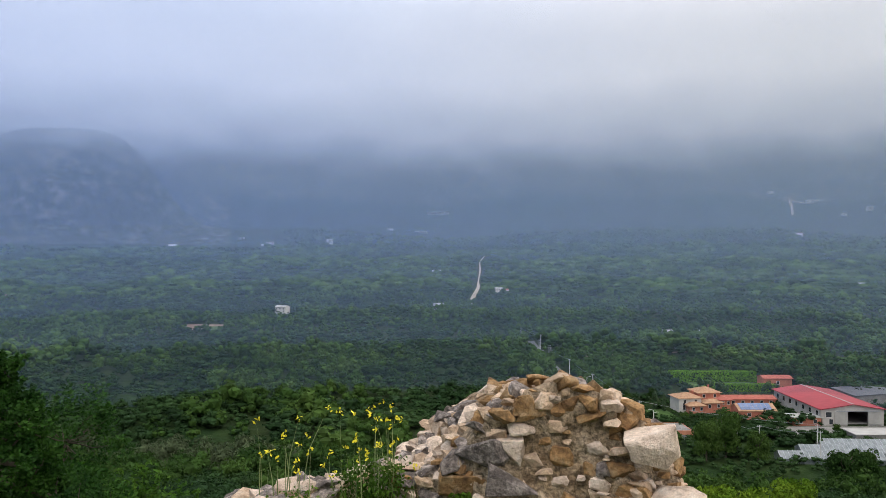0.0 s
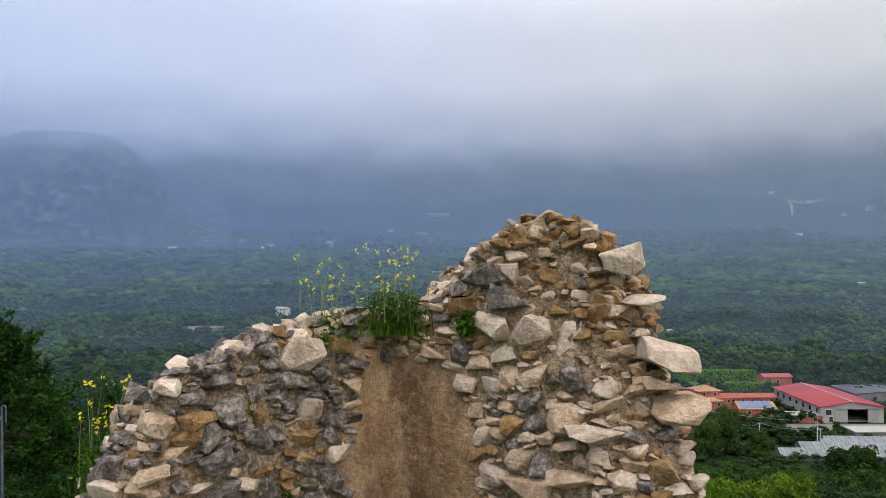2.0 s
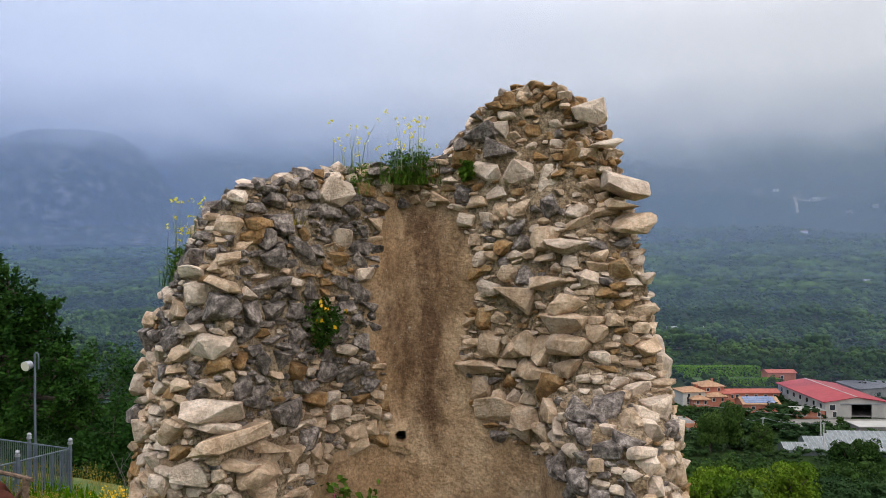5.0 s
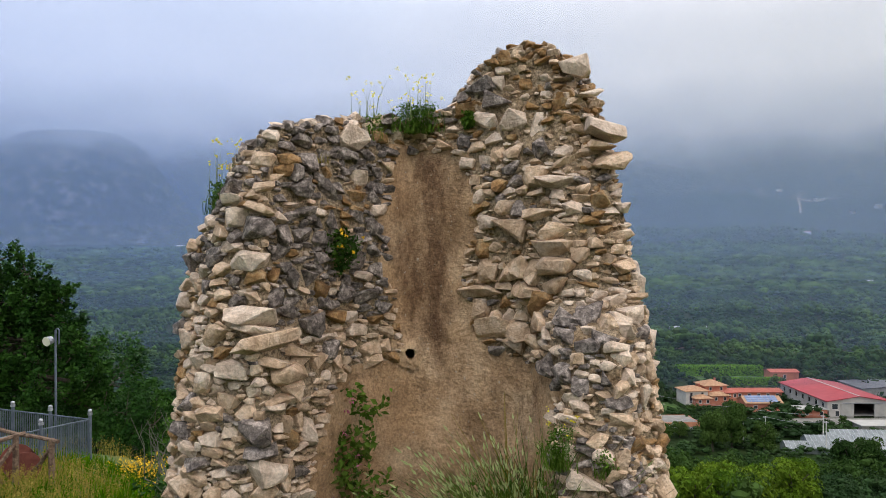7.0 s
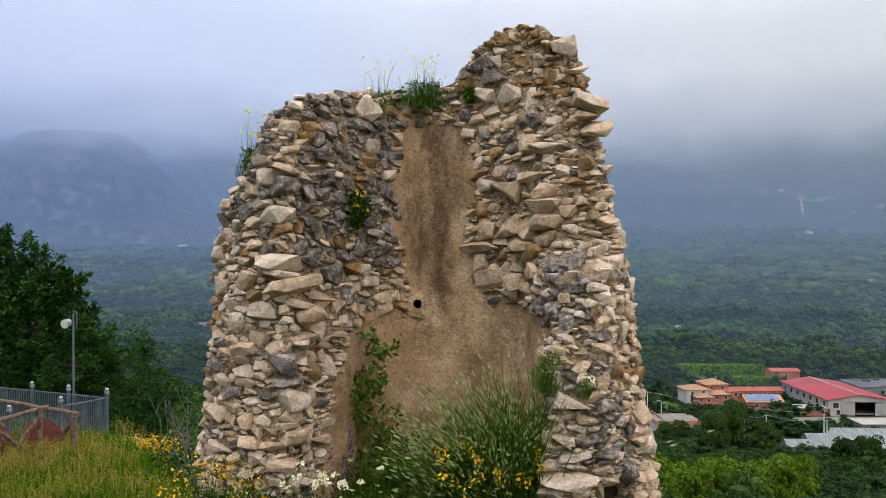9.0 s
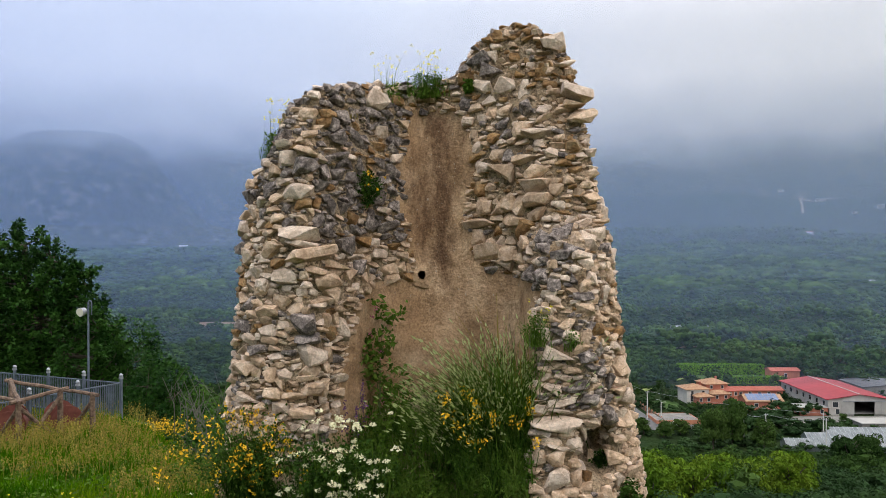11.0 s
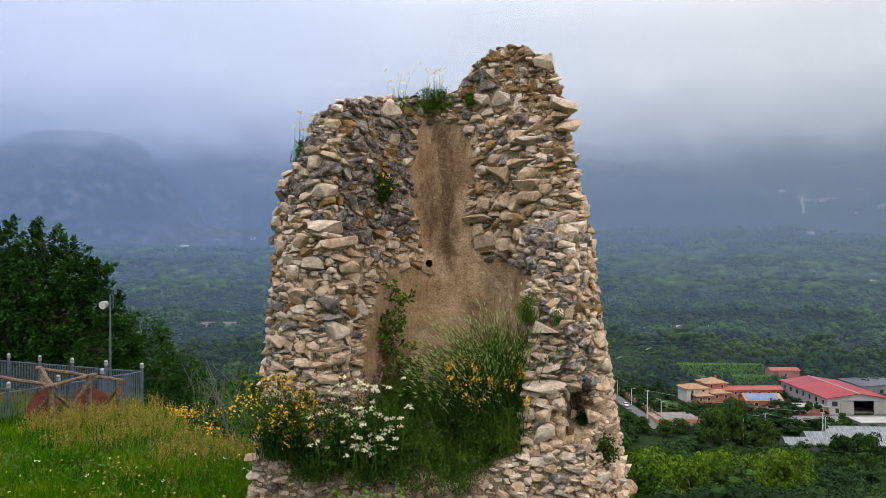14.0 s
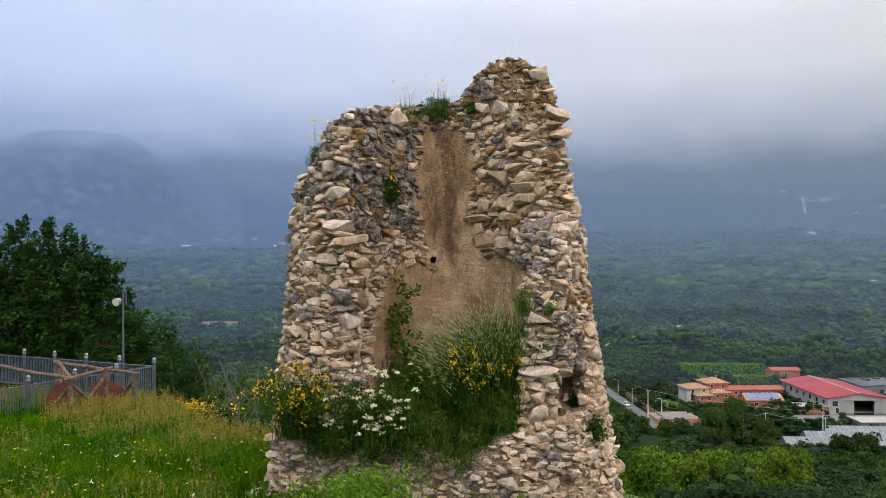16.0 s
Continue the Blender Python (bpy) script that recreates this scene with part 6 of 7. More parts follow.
# far houses among the woods: x, y, width, depth, height
FAR = [(-164, 756, 12, 9, 6), (-5, 799, 9, 8, 5), (72, 961, 9, 7, 6), (82, 968, 6, 6, 4), (83, 860, 12, 7, 3.5), (-9, 1246, 17, 8, 4),
       (-274, 1790, 15, 10, 9), (-415, 1718, 13, 8, 5), (-414, 1774, 16, 8, 5), (-503, 1849, 13, 8, 4), (-616, 1685, 18, 8, 5)]
FAR_2 = [(-63, 2128, 34, 9, 5), (-152, 2117, 18, 8, 5), (846, 1758, 15, 9, 6), (1050, 2108, 40, 10, 7), (1060, 1956, 13, 8, 5), (978, 2208, 16, 8, 5),
         (551, 976, 12, 6, 3), (-494, 838, 11, 6, 3), (-195, 1197, 8, 7, 4), (1120, 1943, 16, 9, 8)]
for k, (x, y, w, d, h) in enumerate(FAR + FAR_2):
    far_roof = "white_sheet" if k % 5 != 3 else "brick_roof"
    house(x, y, w, d, h, h * 0.22, "pale_wall", far_roof, "pale house standing alone among wooded slopes", panes=3, storeys=1 if h < 6 else 2, rz=(k * 37) % 40 - 20, sink=-1.0)
house(-16, 2292, 66, 10, 7, 1.5, "pale_wall", "white_sheet", "long pale building high on the wooded slope", panes=12, storeys=2, sink=-1.0, name="long_building", category="building")
house(193, 597, 31, 8, 3.0, 0.9, "concrete", "white_sheet", "long low greenhouse tunnel with a pale roof", panes=0, name="tunnel_shed", category="building")


# ---------------------------------------------------------------- the hilltop: fence, rail, lamp, trees, plants
M.update({
    "fence": mat("blue_grey_fence_paint", [(0.08, 0.10, 0.128), (0.13, 0.152, 0.185)], 4.0, 0.5, 0.1, 40, metal=0.3),
    "log": mat("weathered_log_wood", [(0.07, 0.042, 0.028), (0.14, 0.09, 0.06), (0.20, 0.14, 0.095)], 12, 0.85, 0.5, 40),
    "twig": mat("grey_dead_twigs", [(0.07, 0.07, 0.055), (0.12, 0.115, 0.09)], 6, 0.9, 0),
    "rust": mat("rust_red_steel", [(0.11, 0.032, 0.022), (0.17, 0.055, 0.038)], 5, 0.8, 0.2, 40),
    "lamp_glass": mat("cream_lamp_lens", [(0.62, 0.60, 0.48)], 3.0, 0.4, 0),
    "leaf_dark": mat("dark_walnut_leaves", [(0.010, 0.036, 0.005), (0.020, 0.058, 0.008), (0.035, 0.088, 0.012)], 0.9, 0.55, 0, vary=0.35, trans=0.3, spec=0.07),
    "leaf_mid": mat("green_leaves", [(0.026, 0.068, 0.008), (0.046, 0.108, 0.012), (0.075, 0.145, 0.018)], 1.3, 0.6, 0, vary=0.35, trans=0.3, spec=0.07),
    "herb_dark": mat("dark_herb_leaves", [(0.018, 0.046, 0.006), (0.034, 0.078, 0.010), (0.062, 0.112, 0.016)], 5.0, 0.6, 0, vary=0.4, trans=0.3, spec=0.07),
    "herb": mat("herb_leaves", [(0.045, 0.098, 0.009), (0.080, 0.148, 0.016), (0.125, 0.188, 0.03)], 5.0, 0.6, 0, vary=0.35, trans=0.35, spec=0.07),
    "herb_mid": mat("weed_leaves", [(0.028, 0.066, 0.007), (0.052, 0.105, 0.012), (0.09, 0.145, 0.022)], 5.0, 0.6, 0, vary=0.4, trans=0.3, spec=0.07),
    "bright_herb": mat("bright_weed_leaves", [(0.09, 0.19, 0.014), (0.15, 0.27, 0.022)], 5.0, 0.6, 0, vary=0.3, trans=0.4, spec=0.07),
    "stalk": mat("pale_green_stalks", [(0.12, 0.16, 0.05), (0.20, 0.23, 0.10)], 6.0, 0.7, 0, vary=0.3, trans=0.2),
    "seed": mat("tan_seed_heads", [(0.20, 0.16, 0.02), (0.30, 0.235, 0.045)], 2.0, 0.8, 0, vary=0.3, trans=0.3),
    "spike": mat("silvery_flower_spikes", [(0.33, 0.39, 0.14), (0.45, 0.50, 0.23)], 6.0, 0.8, 0, vary=0.25, trans=0.3),
    "yellow": mat("yellow_petals", [(0.80, 0.44, 0.010), (0.85, 0.54, 0.02)], 20.0, 0.6, 0, vary=0.15, trans=0.3),
    "lemon": mat("lemon_petals", [(0.68, 0.58, 0.02), (0.76, 0.66, 0.04)], 20.0, 0.6, 0, vary=0.15, trans=0.3),
    "umbel": mat("creamy_white_petals", [(0.66, 0.62, 0.38), (0.80, 0.76, 0.52)], 20.0, 0.7, 0, vary=0.1, trans=0.2),
    "pink": mat("pink_petals", [(0.50, 0.12, 0.22), (0.60, 0.20, 0.30)], 20.0, 0.6, 0, vary=0.2, trans=0.2),
    "purple": mat("purple_petals", [(0.09, 0.035, 0.10), (0.16, 0.07, 0.17)], 20.0, 0.7, 0, vary=0.3, trans=0.2),
})


def blades(rng, X, Y, Z, h, lean, w):
    """Curved tapering blades: (V, F) of triangles."""
    n = len(X)
    a, f = rng.uniform(0, 6.283, n), rng.uniform(0, 6.283, n)
    dx, dy = np.cos(a) * lean, np.sin(a) * lean
    wx, wy = np.cos(f) * w / 2, np.sin(f) * w / 2
    h = np.broadcast_to(h, n)
    B = np.stack([X, Y, Z], -1)
    mid = B + np.stack([dx * h * 0.35, dy * h * 0.35, h * 0.6], -1)
    tip = B + np.stack([dx * h, dy * h, h * (1 - 0.25 * np.broadcast_to(lean, n) ** 2)], -1)
    W = np.stack([wx, wy, 0 * wx], -1)
    V = np.stack([B - W, B + W, mid - W * 0.8, mid + W * 0.8, tip], 1).reshape(-1, 3)
    i = np.arange(n)[:, None] * 5
    F = np.concatenate([i + [0, 1, 3], i + [0, 3, 2], i + [2, 3, 4]])
    return V, F, tip


def cards(rng, C, spread, per, size, up=0.0, flat=1.0):
    """Clusters of leaf cards round the centres C."""
    P = np.repeat(C, per, 0) + rng.normal(0, 1, (len(C) * per, 3)) * np.array([spread, spread, spread * flat])
    N = rng.normal(0, 1, P.shape)
    N[:, 2] = np.abs(N[:, 2]) + up
    N /= np.linalg.norm(N, axis=1, keepdims=True)
    return rand_quads(rng, P, N, size)


def inside(rng, n, c, r):
    P = rng.normal(0, 1, (n, 3))
    P /= np.linalg.norm(P, axis=1, keepdims=True)
    return np.array(c) + P * (rng.uniform(0.25, 1, (n, 1)) ** 0.5) * np.array(r)


def limb(bm, rng, a, b, r0, r1, n=4, wob=0.12):
    a, b = Vector(a), Vector(b)
    prev, L = a, (b - a).length
    for k in range(1, n + 1):
        t = k / n
        q = a.lerp(b, t) + Vector(rng.normal(0, wob * L / n, 3)) * (1 if k < n else 0)
        tube(bm, prev, q, r0 + (r1 - r0) * (t - 1 / n), r0 + (r1 - r0) * t, 7)
        prev = q


def tree(at, lobes, trunk_r, label, leaf="leaf_dark", clusters=60, per=120, size=0.12, seed=1, name="tree", group="", category="tree"):
    """A trunk with limbs that reach into each lobe, and a crown of leaf clusters with gaps."""
    rng = np.random.default_rng(seed)
    ob = tagged(new(name), label, category, group)
    z0 = gz(*at)
    ob.location = (at[0], at[1], z0)
    o = np.array([at[0], at[1], z0])
    L = [(np.array(c) - o, np.array(r)) for c, r in lobes]
    fork = Vector((0, 0, max(0.3, (L[0][0][2] - L[0][1][2] * 0.8))))
    bm = bmesh.new()
    limb(bm, rng, (0, 0, -0.4), fork, trunk_r, trunk_r * 0.75)
    part("trunk", bm, M["bark"], ob)
    vol = np.array([np.prod(r) ** 0.67 for _, r in L])
    Cs = []
    for (c, r), v in zip(L, vol):
        C = inside(rng, max(5, int(clusters * v / vol.sum())), c, r)
        Cs.append(C)
        bm = bmesh.new()
        limb(bm, rng, fork, c, trunk_r * 0.55, trunk_r * 0.22)
        for q in C[::3]:
            limb(bm, rng, c, q, trunk_r * 0.18, trunk_r * 0.05, 3)
        part("limb", bm, M["bark"], ob)
    C = np.concatenate(Cs)
    mid = np.concatenate([np.repeat(c[None], len(q), 0) for q, (c, _) in zip(Cs, L)])
    big = np.concatenate([np.full(len(c), min(r)) for c, (_, r) in zip(Cs, L)])[:, None]
    # each cluster is a spray that points outwards and up
    D = (C - mid) / big + np.array([0, 0, 0.55]) + rng.normal(0, 0.35, C.shape)
    D /= np.linalg.norm(D, axis=1, keepdims=True)
    q = rng.uniform(-0.6, 1.0, (len(C) * per, 1))
    s = np.repeat(big * 0.12 + 0.10, per, 0)
    P = np.repeat(C, per, 0) + np.repeat(D, per, 0) * q * s * 2.4 + rng.normal(0, 1, (len(C) * per, 3)) * s * (0.75 - 0.5 * q.clip(0))
    V, F = rand_quads(rng, P, np.array([0, -0.2, 0.8]) + rng.normal(0, 0.5, P.shape), size)
    part_np("crown", V, F, M[leaf], ob)
    return ob


# big dark tree behind the fence, and its smaller neighbours
tree((-19.5, 28.5), [((-18.2, 28.0, 0.8), (2.4, 2.0, 1.4)), ((-19.2, 28.2, 2.4), (2.2, 1.8, 1.3)), ((-19.1, 28.0, 4.2), (0.8, 0.8, 1.0)), ((-20.6, 28.0, 4.0), (0.7, 0.8, 1.1)),
                     ((-17.9, 28.0, 3.5), (0.7, 0.8, 0.9)), ((-16.6, 27.8, 2.9), (0.6, 0.7, 0.9)), ((-16.5, 27.8, 1.7), (0.9, 0.9, 0.8)), ((-21.9, 28.4, 3.0), (1.4, 1.4, 1.2)),
                     ((-15.4, 27.3, 0.5), (0.8, 0.9, 0.8)), ((-14.9, 27.2, -0.8), (0.9, 1.0, 1.1)), ((-14.4, 27.6, -2.2), (1.3, 1.2, 1.3)), ((-17.5, 27.8, -1.1), (2.6, 2.2, 1.5)), ((-21.5, 28.4, 0.2), (2.6, 2.4, 2.4))],
     0.32, "tall dark green broadleaf tree behind the metal fence", clusters=545, per=84, size=0.10, seed=3)
tree((-12.3, 25.5), [((-12.6, 25.5, -1.6), (1.1, 1.1, 1.3)), ((-11.4, 25.2, -2.0), (0.8, 0.8, 1.2)), ((-11.9, 25.0, -3.2), (1.5, 1.3, 1.3))], 0.12,
     "small dark green tree on the slope beyond the fence", "leaf_dark", clusters=80, per=70, size=0.09, seed=4)
tree((-9.0, 24.0), [((-9.0, 24.0, -4.0), (1.8, 1.6, 1.8)), ((-7.6, 22.5, -4.4), (1.5, 1.3, 1.4))], 0.10,
     "leafy shrub on the steep slope below the meadow", "leaf_mid", clusters=80, per=60, size=0.09, seed=5, name="shrub", category="shrub")
tree((-6.2, 14.0), [((-6.2, 14.0, -1.3), (0.9, 0.8, 0.9)), ((-5.4, 13.0, -1.6), (0.8, 0.7, 0.7))], 0.05,
     "scrubby bush with bare twigs at the meadow's edge", "leaf_dark", clusters=36, per=40, size=0.07, seed=6, name="bush", category="bush")
tree((-4.3, 10.2), [((-4.3, 10.2, -0.9), (0.9, 0.8, 0.8)), ((-3.3, 9.6, -1.2), (0.8, 0.7, 0.7))], 0.05,
     "dark scrubby bush beside the ruin", "leaf_mid", clusters=36, per=40, size=0.07, seed=7, name="bush", category="bush")
tree((-20.5, 40), [((-20.5, 40, -3.2), (3.4, 3.0, 2.6)), ((-17.4, 39, -8.0), (2.8, 2.5, 2.0)), ((-22.5, 39, -1.8), (2.0, 2.0, 1.6))], 0.25,
     "green broadleaf tree standing below the hilltop fence", "leaf_dark", clusters=190, per=80, size=0.12, seed=10)
tree((-24, 34), [((-24, 34, -1.5), (4.0, 3.4, 4.0)), ((-21, 33, -3.5), (3.0, 2.6, 2.6))], 0.25,
     "dark broadleaf tree on the slope behind the fence", clusters=150, per=70, size=0.12, seed=8)
tree((-14.5, 34), [((-14.5, 34, -6.0), (3.2, 2.8, 2.6)), ((-11.5, 33, -7.0), (2.6, 2.4, 2.2))], 0.22,
     "green broadleaf tree low on the slope", "leaf_mid", clusters=150, per=70, size=0.12, seed=9)


def bare_twigs(at, h, seed):
    rng = np.random.default_rng(seed)
    ob = tagged(new("dead_shrub"), "leafless grey twigs of a dead shrub", "shrub", "dead shrubs on the slope")
    ob.location = (at[0], at[1], gz(*at))
    for k in range(7):
        bm = bmesh.new()
        a = rng.uniform(0, 6.28)
        tip = Vector((math.cos(a) * h * 0.35, math.sin(a) * h * 0.25, h * rng.uniform(0.7, 1.1)))
        limb(bm, rng, (0, 0, -0.1), tip, 0.025, 0.006, 4, 0.2)
        for j in range(3):
            q = tip * rng.uniform(0.4, 0.8)
            limb(bm, rng, q, q + Vector(rng.normal(0, 0.25, 3)) * h * 0.5 + Vector((0, 0, h * 0.2)), 0.010, 0.004, 3, 0.2)
        part("branch", bm, M["twig"], ob)


bare_twigs((-5.4, 11.8), 2.0, 1)
bare_twigs((-7.0, 15.0), 2.4, 2)


def broom_shrub(at, r, label, seed=11):
    rng = np.random.default_rng(seed)
    ob = tagged(new("broom_shrub"), label, "shrub")
    z = -2.35
    ob.location = (at[0], at[1], z)
    n = 900
    V, F, tip = blades(rng, rng.normal(0, r * 0.3, n), rng.normal(0, r * 0.3, n), np.zeros(n), rng.uniform(0.7, 1.5, n) * r, rng.uniform(0.1, 0.8, n), 0.02)
    part_np("stem_bunch", V, F, M["herb_dark"], ob)
    V, F = cards(rng, tip[:280] * np.array([1, 1, 0.95]), 0.06, 4, 0.032)
    part_np("blossom", V, F, M["yellow"], ob, "dull yellow blossom")


broom_shrub((-8.7, 17.4), 0.85, "rounded broom shrub in yellow flower beside the fence")


# metal fence
def build_fence():
    ob = tagged(new("metal_fence"), "blue-grey steel bar fence with capped posts", "fence")
    bm = bmesh.new(); tube(bm, (0, 0, -0.6), (0, 0, 1.22), 0.045, n=10)
    post_me = bpy.data.meshes.new("post"); bm.to_mesh(post_me); bm.free(); post_me.materials.append(M["fence"])
    bm = bmesh.new()
    bmesh.ops.create_uvsphere(bm, u_segments=10, v_segments=6, radius=0.06, matrix=Matrix.Translation((0, 0, 1.31)))
    tube(bm, (0, 0, 1.2), (0, 0, 1.26), 0.065, n=10)
    cap_me = bpy.data.meshes.new("cap"); bm.to_mesh(cap_me); bm.free(); cap_me.materials.append(M["metal"])
    bm = bmesh.new(); tube(bm, (0, 0, 0.08), (0, 0, 1.1), 0.013, n=5)
    bar_me = bpy.data.meshes.new("bar"); bm.to_mesh(bar_me); bm.free(); bar_me.materials.append(M["fence"])

    def put(name, me, m, parent=ob):
        o = new(name, me); o.parent = parent; o.matrix_basis = m
        return o
    runs = [((-10.0, 17.3, -1.1), (-24.0, 22.9, -1.1), 10), ((-10.0, 17.3, -1.1), (-13.4, 11.2, -1.02), 5)]
    for r, (a, b, n) in enumerate(runs):
        a, b = Vector(a), Vector(b)
        for k in range(n + 1):
            if r and not k:
                continue
            p = a.lerp(b, k / n)
            q = put("post", post_me, Matrix.Translation(p))
            put("cap", cap_me, Matrix.Identity(4), q)
        for k in range(n):
            p, q = a.lerp(b, k / n), a.lerp(b, (k + 1) / n)
            for h in (0.10, 1.08):
                bm = bmesh.new()
                tube(bm, p + Vector((0, 0, h)), q + Vector((0, 0, h)), 0.02, n=6)
                part("rail", bm, M["fence"], ob)
            m = 20
            for j in range(1, m):
                put("bar", bar_me, Matrix.Translation(p.lerp(q, j / m)))


build_fence()


# log rail with braces, and the rust-red troughs beside it
def build_rail():
    ob = tagged(new("log_rail"), "rustic brown log railing with crossed braces", "railing")
    rng = np.random.default_rng(4)
    posts = {"a": (-13.6, 14.2), "b": (-10.25, 12.5), "c": (-9.72, 13.35), "d": (-9.0, 13.5), "e": (-11.75, 14.7)}
    top = {"a": 0.52, "b": 0.42, "c": 0.52, "d": 0.38, "e": 0.50}
    for k, (x, y) in posts.items():
        bm = bmesh.new()
        limb(bm, rng, (x, y, gz(x, y) - 0.3), (x, y, top[k] + 0.04), 0.075, 0.065, 4, 0.03)
        part("post", bm, M["log"], ob)
    for p, q in (("a", "b"), ("b", "c"), ("e", "d"), ("e", "b")):
        a, b = Vector((*posts[p], top[p])), Vector((*posts[q], top[q]))
        e = (b - a).normalized() * 0.2
        bm = bmesh.new()
        limb(bm, rng, a - e, b + e, 0.052, 0.046, 5, 0.03)
        part("rail", bm, M["log"], ob)
        for s in (0, 1):
            bm = bmesh.new()
            u = a if s == 0 else b
            w = b if s == 0 else a
            limb(bm, rng, u - Vector((0, 0, 0.15)), u.lerp(w, min(0.9, 0.75 / (b - a).length)) - Vector((0, 0, 0.95)), 0.05, 0.045, 4, 0.03)
            part("brace", bm, M["log"], ob)


build_rail()


def trough(x, y, rz, label):
    ob = tagged(new("trough"), label, "trough", "rust-red troughs by the railing")
    ob.matrix_world = pose(x, y, gz(x, y) + 0.05, 0, 0, rz)
    bm = bmesh.new()
    n, L = 14, 0.45
    for r, flip in ((0.36, 1), (0.34, -1)):
        vs = [[bm.verts.new((r * math.cos(a), s * L, 0.42 + r * math.sin(a))) for a in np.linspace(-2.6, 0.6, n)] for s in (-1, 1)]
        for i in range(n - 1):
            f = (vs[0][i], vs[0][i + 1], vs[1][i + 1], vs[1][i])
            bm.faces.new(f if flip > 0 else f[::-1])
    part("shell", bm, M["rust"], ob, smooth=True)
    for s in (-1, 1):
        bm = bmesh.new()
        tube(bm, (0, s * L, 0.42), (0, s * (L + 0.02), 0.42), 0.36, n=20)
        part("end_plate", bm, M["rust"], ob)


trough(-10.9, 13.3, 25, "rust-red steel trough leaning beside a log railing")
trough(-10.0, 14.0, 40, "rust-red steel trough behind the log railing")


def build_lamp():
    x, y = -11.4, 18.15
    ob = tagged(new("lamp_post"), "slim grey lamp post with a round cream floodlight", "lamp post")
    z = gz(x, y)
    ob.location = (x, y, 0)
    bm = bmesh.new()
    tube(bm, (0, 0, z - 0.3), (0, 0, 2.34), 0.036, 0.030, 10)
    prev = Vector((0, 0, 2.34))
    for k in range(1, 6):
        a = k / 5 * math.pi
        q = Vector((0.05 - 0.05 * math.cos(a), 0, 2.34 + 0.05 * math.sin(a)))
        tube(bm, prev, q, 0.02, n=6); prev = q
    tube(bm, prev, prev - Vector((0, 0, 0.4)), 0.02, n=6)
    part("post", bm, M["fence"], ob)
    bm = bmesh.new()
    tube(bm, (-0.20, -0.12, 2.03), (-0.15, 0.05, 2.06), 0.14, 0.11, 20)
    head = part("lamp_head", bm, M["metal"], ob)
    bm = bmesh.new()
    tube(bm, (-0.203, -0.132, 2.028), (-0.20, -0.12, 2.03), 0.128, n=20)
    part("lens", bm, M["lamp_glass"], head, "cream lens")
    bm = bmesh.new()
    tube(bm, (0, 0, 2.06), (-0.15, 0.03, 2.06), 0.018, n=6)
    part("bracket", bm, M["metal"], ob)


build_lamp()


# ---------------------------------------------------------------- plants of the ruin
def plant(name, label, category, at=(0, 0, 0)):
    ob = tagged(new(name), label, category)
    ob.location = at
    return ob, np.array(at, float)


def tuft(name, label, at, n, h, spread, material, stems=0, stem_h=0.5, flower="", seed=1, lean=0.5, w=0.008, bushy=0, side=0.0):
    rng = np.random.default_rng(seed)
    ob, o = plant(name, label, "plant", at)
    V, F, tip = blades(rng, rng.normal(0, spread, n), rng.normal(0, spread * 0.7, n), np.full(n, -0.10), rng.uniform(0.4, 1.2, n) * h, rng.uniform(0.05, 1.0, n) * lean, w)
    part_np("foliage", V, F, M[material], ob)
    if bushy:
        C = inside(rng, bushy, (0, 0, h * 0.36), (spread * 1.9, spread * 1.5, h * 0.55))
        V, F = cards(rng, C, 0.028, 14, 0.014)
        part_np("foliage", V, F, M["herb_mid" if bushy > 100 else "herb"], ob)
    if stems:
        V, F, tip = blades(rng, rng.normal(0, spread, stems), rng.normal(0, spread * 0.6, stems), np.zeros(stems), rng.uniform(0.45, 1.1, stems) * stem_h, rng.uniform(0, 0.35, stems), 0.007)
        part_np("stalk_bunch", V, F, M["stalk"], ob)
        if flower:
            V, F = cards(rng, tip, 0.010, 5, 0.012)
            part_np("blossom", V, F, M[flower], ob)
    return ob


tuft("grass_tuft", "green grass tuft with yellow flowers on the wall top", (-0.40, 4.26, 5.84), 420, 0.21, 0.13, "herb", 30, 0.46, "lemon", 1, 1.5, 0.006, 120)
tuft("wild_flower", "thin yellow wild flowers in the wall top", (-0.86, 4.15, 5.74), 200, 0.18, 0.09, "herb", 16, 0.55, "lemon", 2, 0.8, 0.006, 40)
tuft("wild_flower", "spindly yellow flowering weed on the broken wall", (-2.02, 3.42, 5.02), 260, 0.20, 0.07, "herb_mid", 22, 0.52, "lemon", 3, 0.9, 0.007, 70)
tuft("grass_tuft", "small dry grass tuft in the masonry", (-1.35, 3.55, 5.48), 90, 0.10, 0.08, "seed", 0, 0, "", 4)
tuft("grass_tuft", "small green tuft in a ledge of the pier", (1.08, 3.25, 4.05), 70, 0.11, 0.06, "herb", 5, 0.2, "", 5, 1.2)
tuft("grass_tuft", "leafy green tuft on the pier face", (0.72, 2.58, 3.06), 110, 0.26, 0.06, "herb", 8, 0.36, "lemon", 7, 1.1, 0.008, 26)
tuft("grass_tuft", "small green tuft in the pier masonry", (1.08, 2.50, 3.02), 50, 0.16, 0.04, "herb", 0, 0, "", 8, 1.1, 0.008, 10)


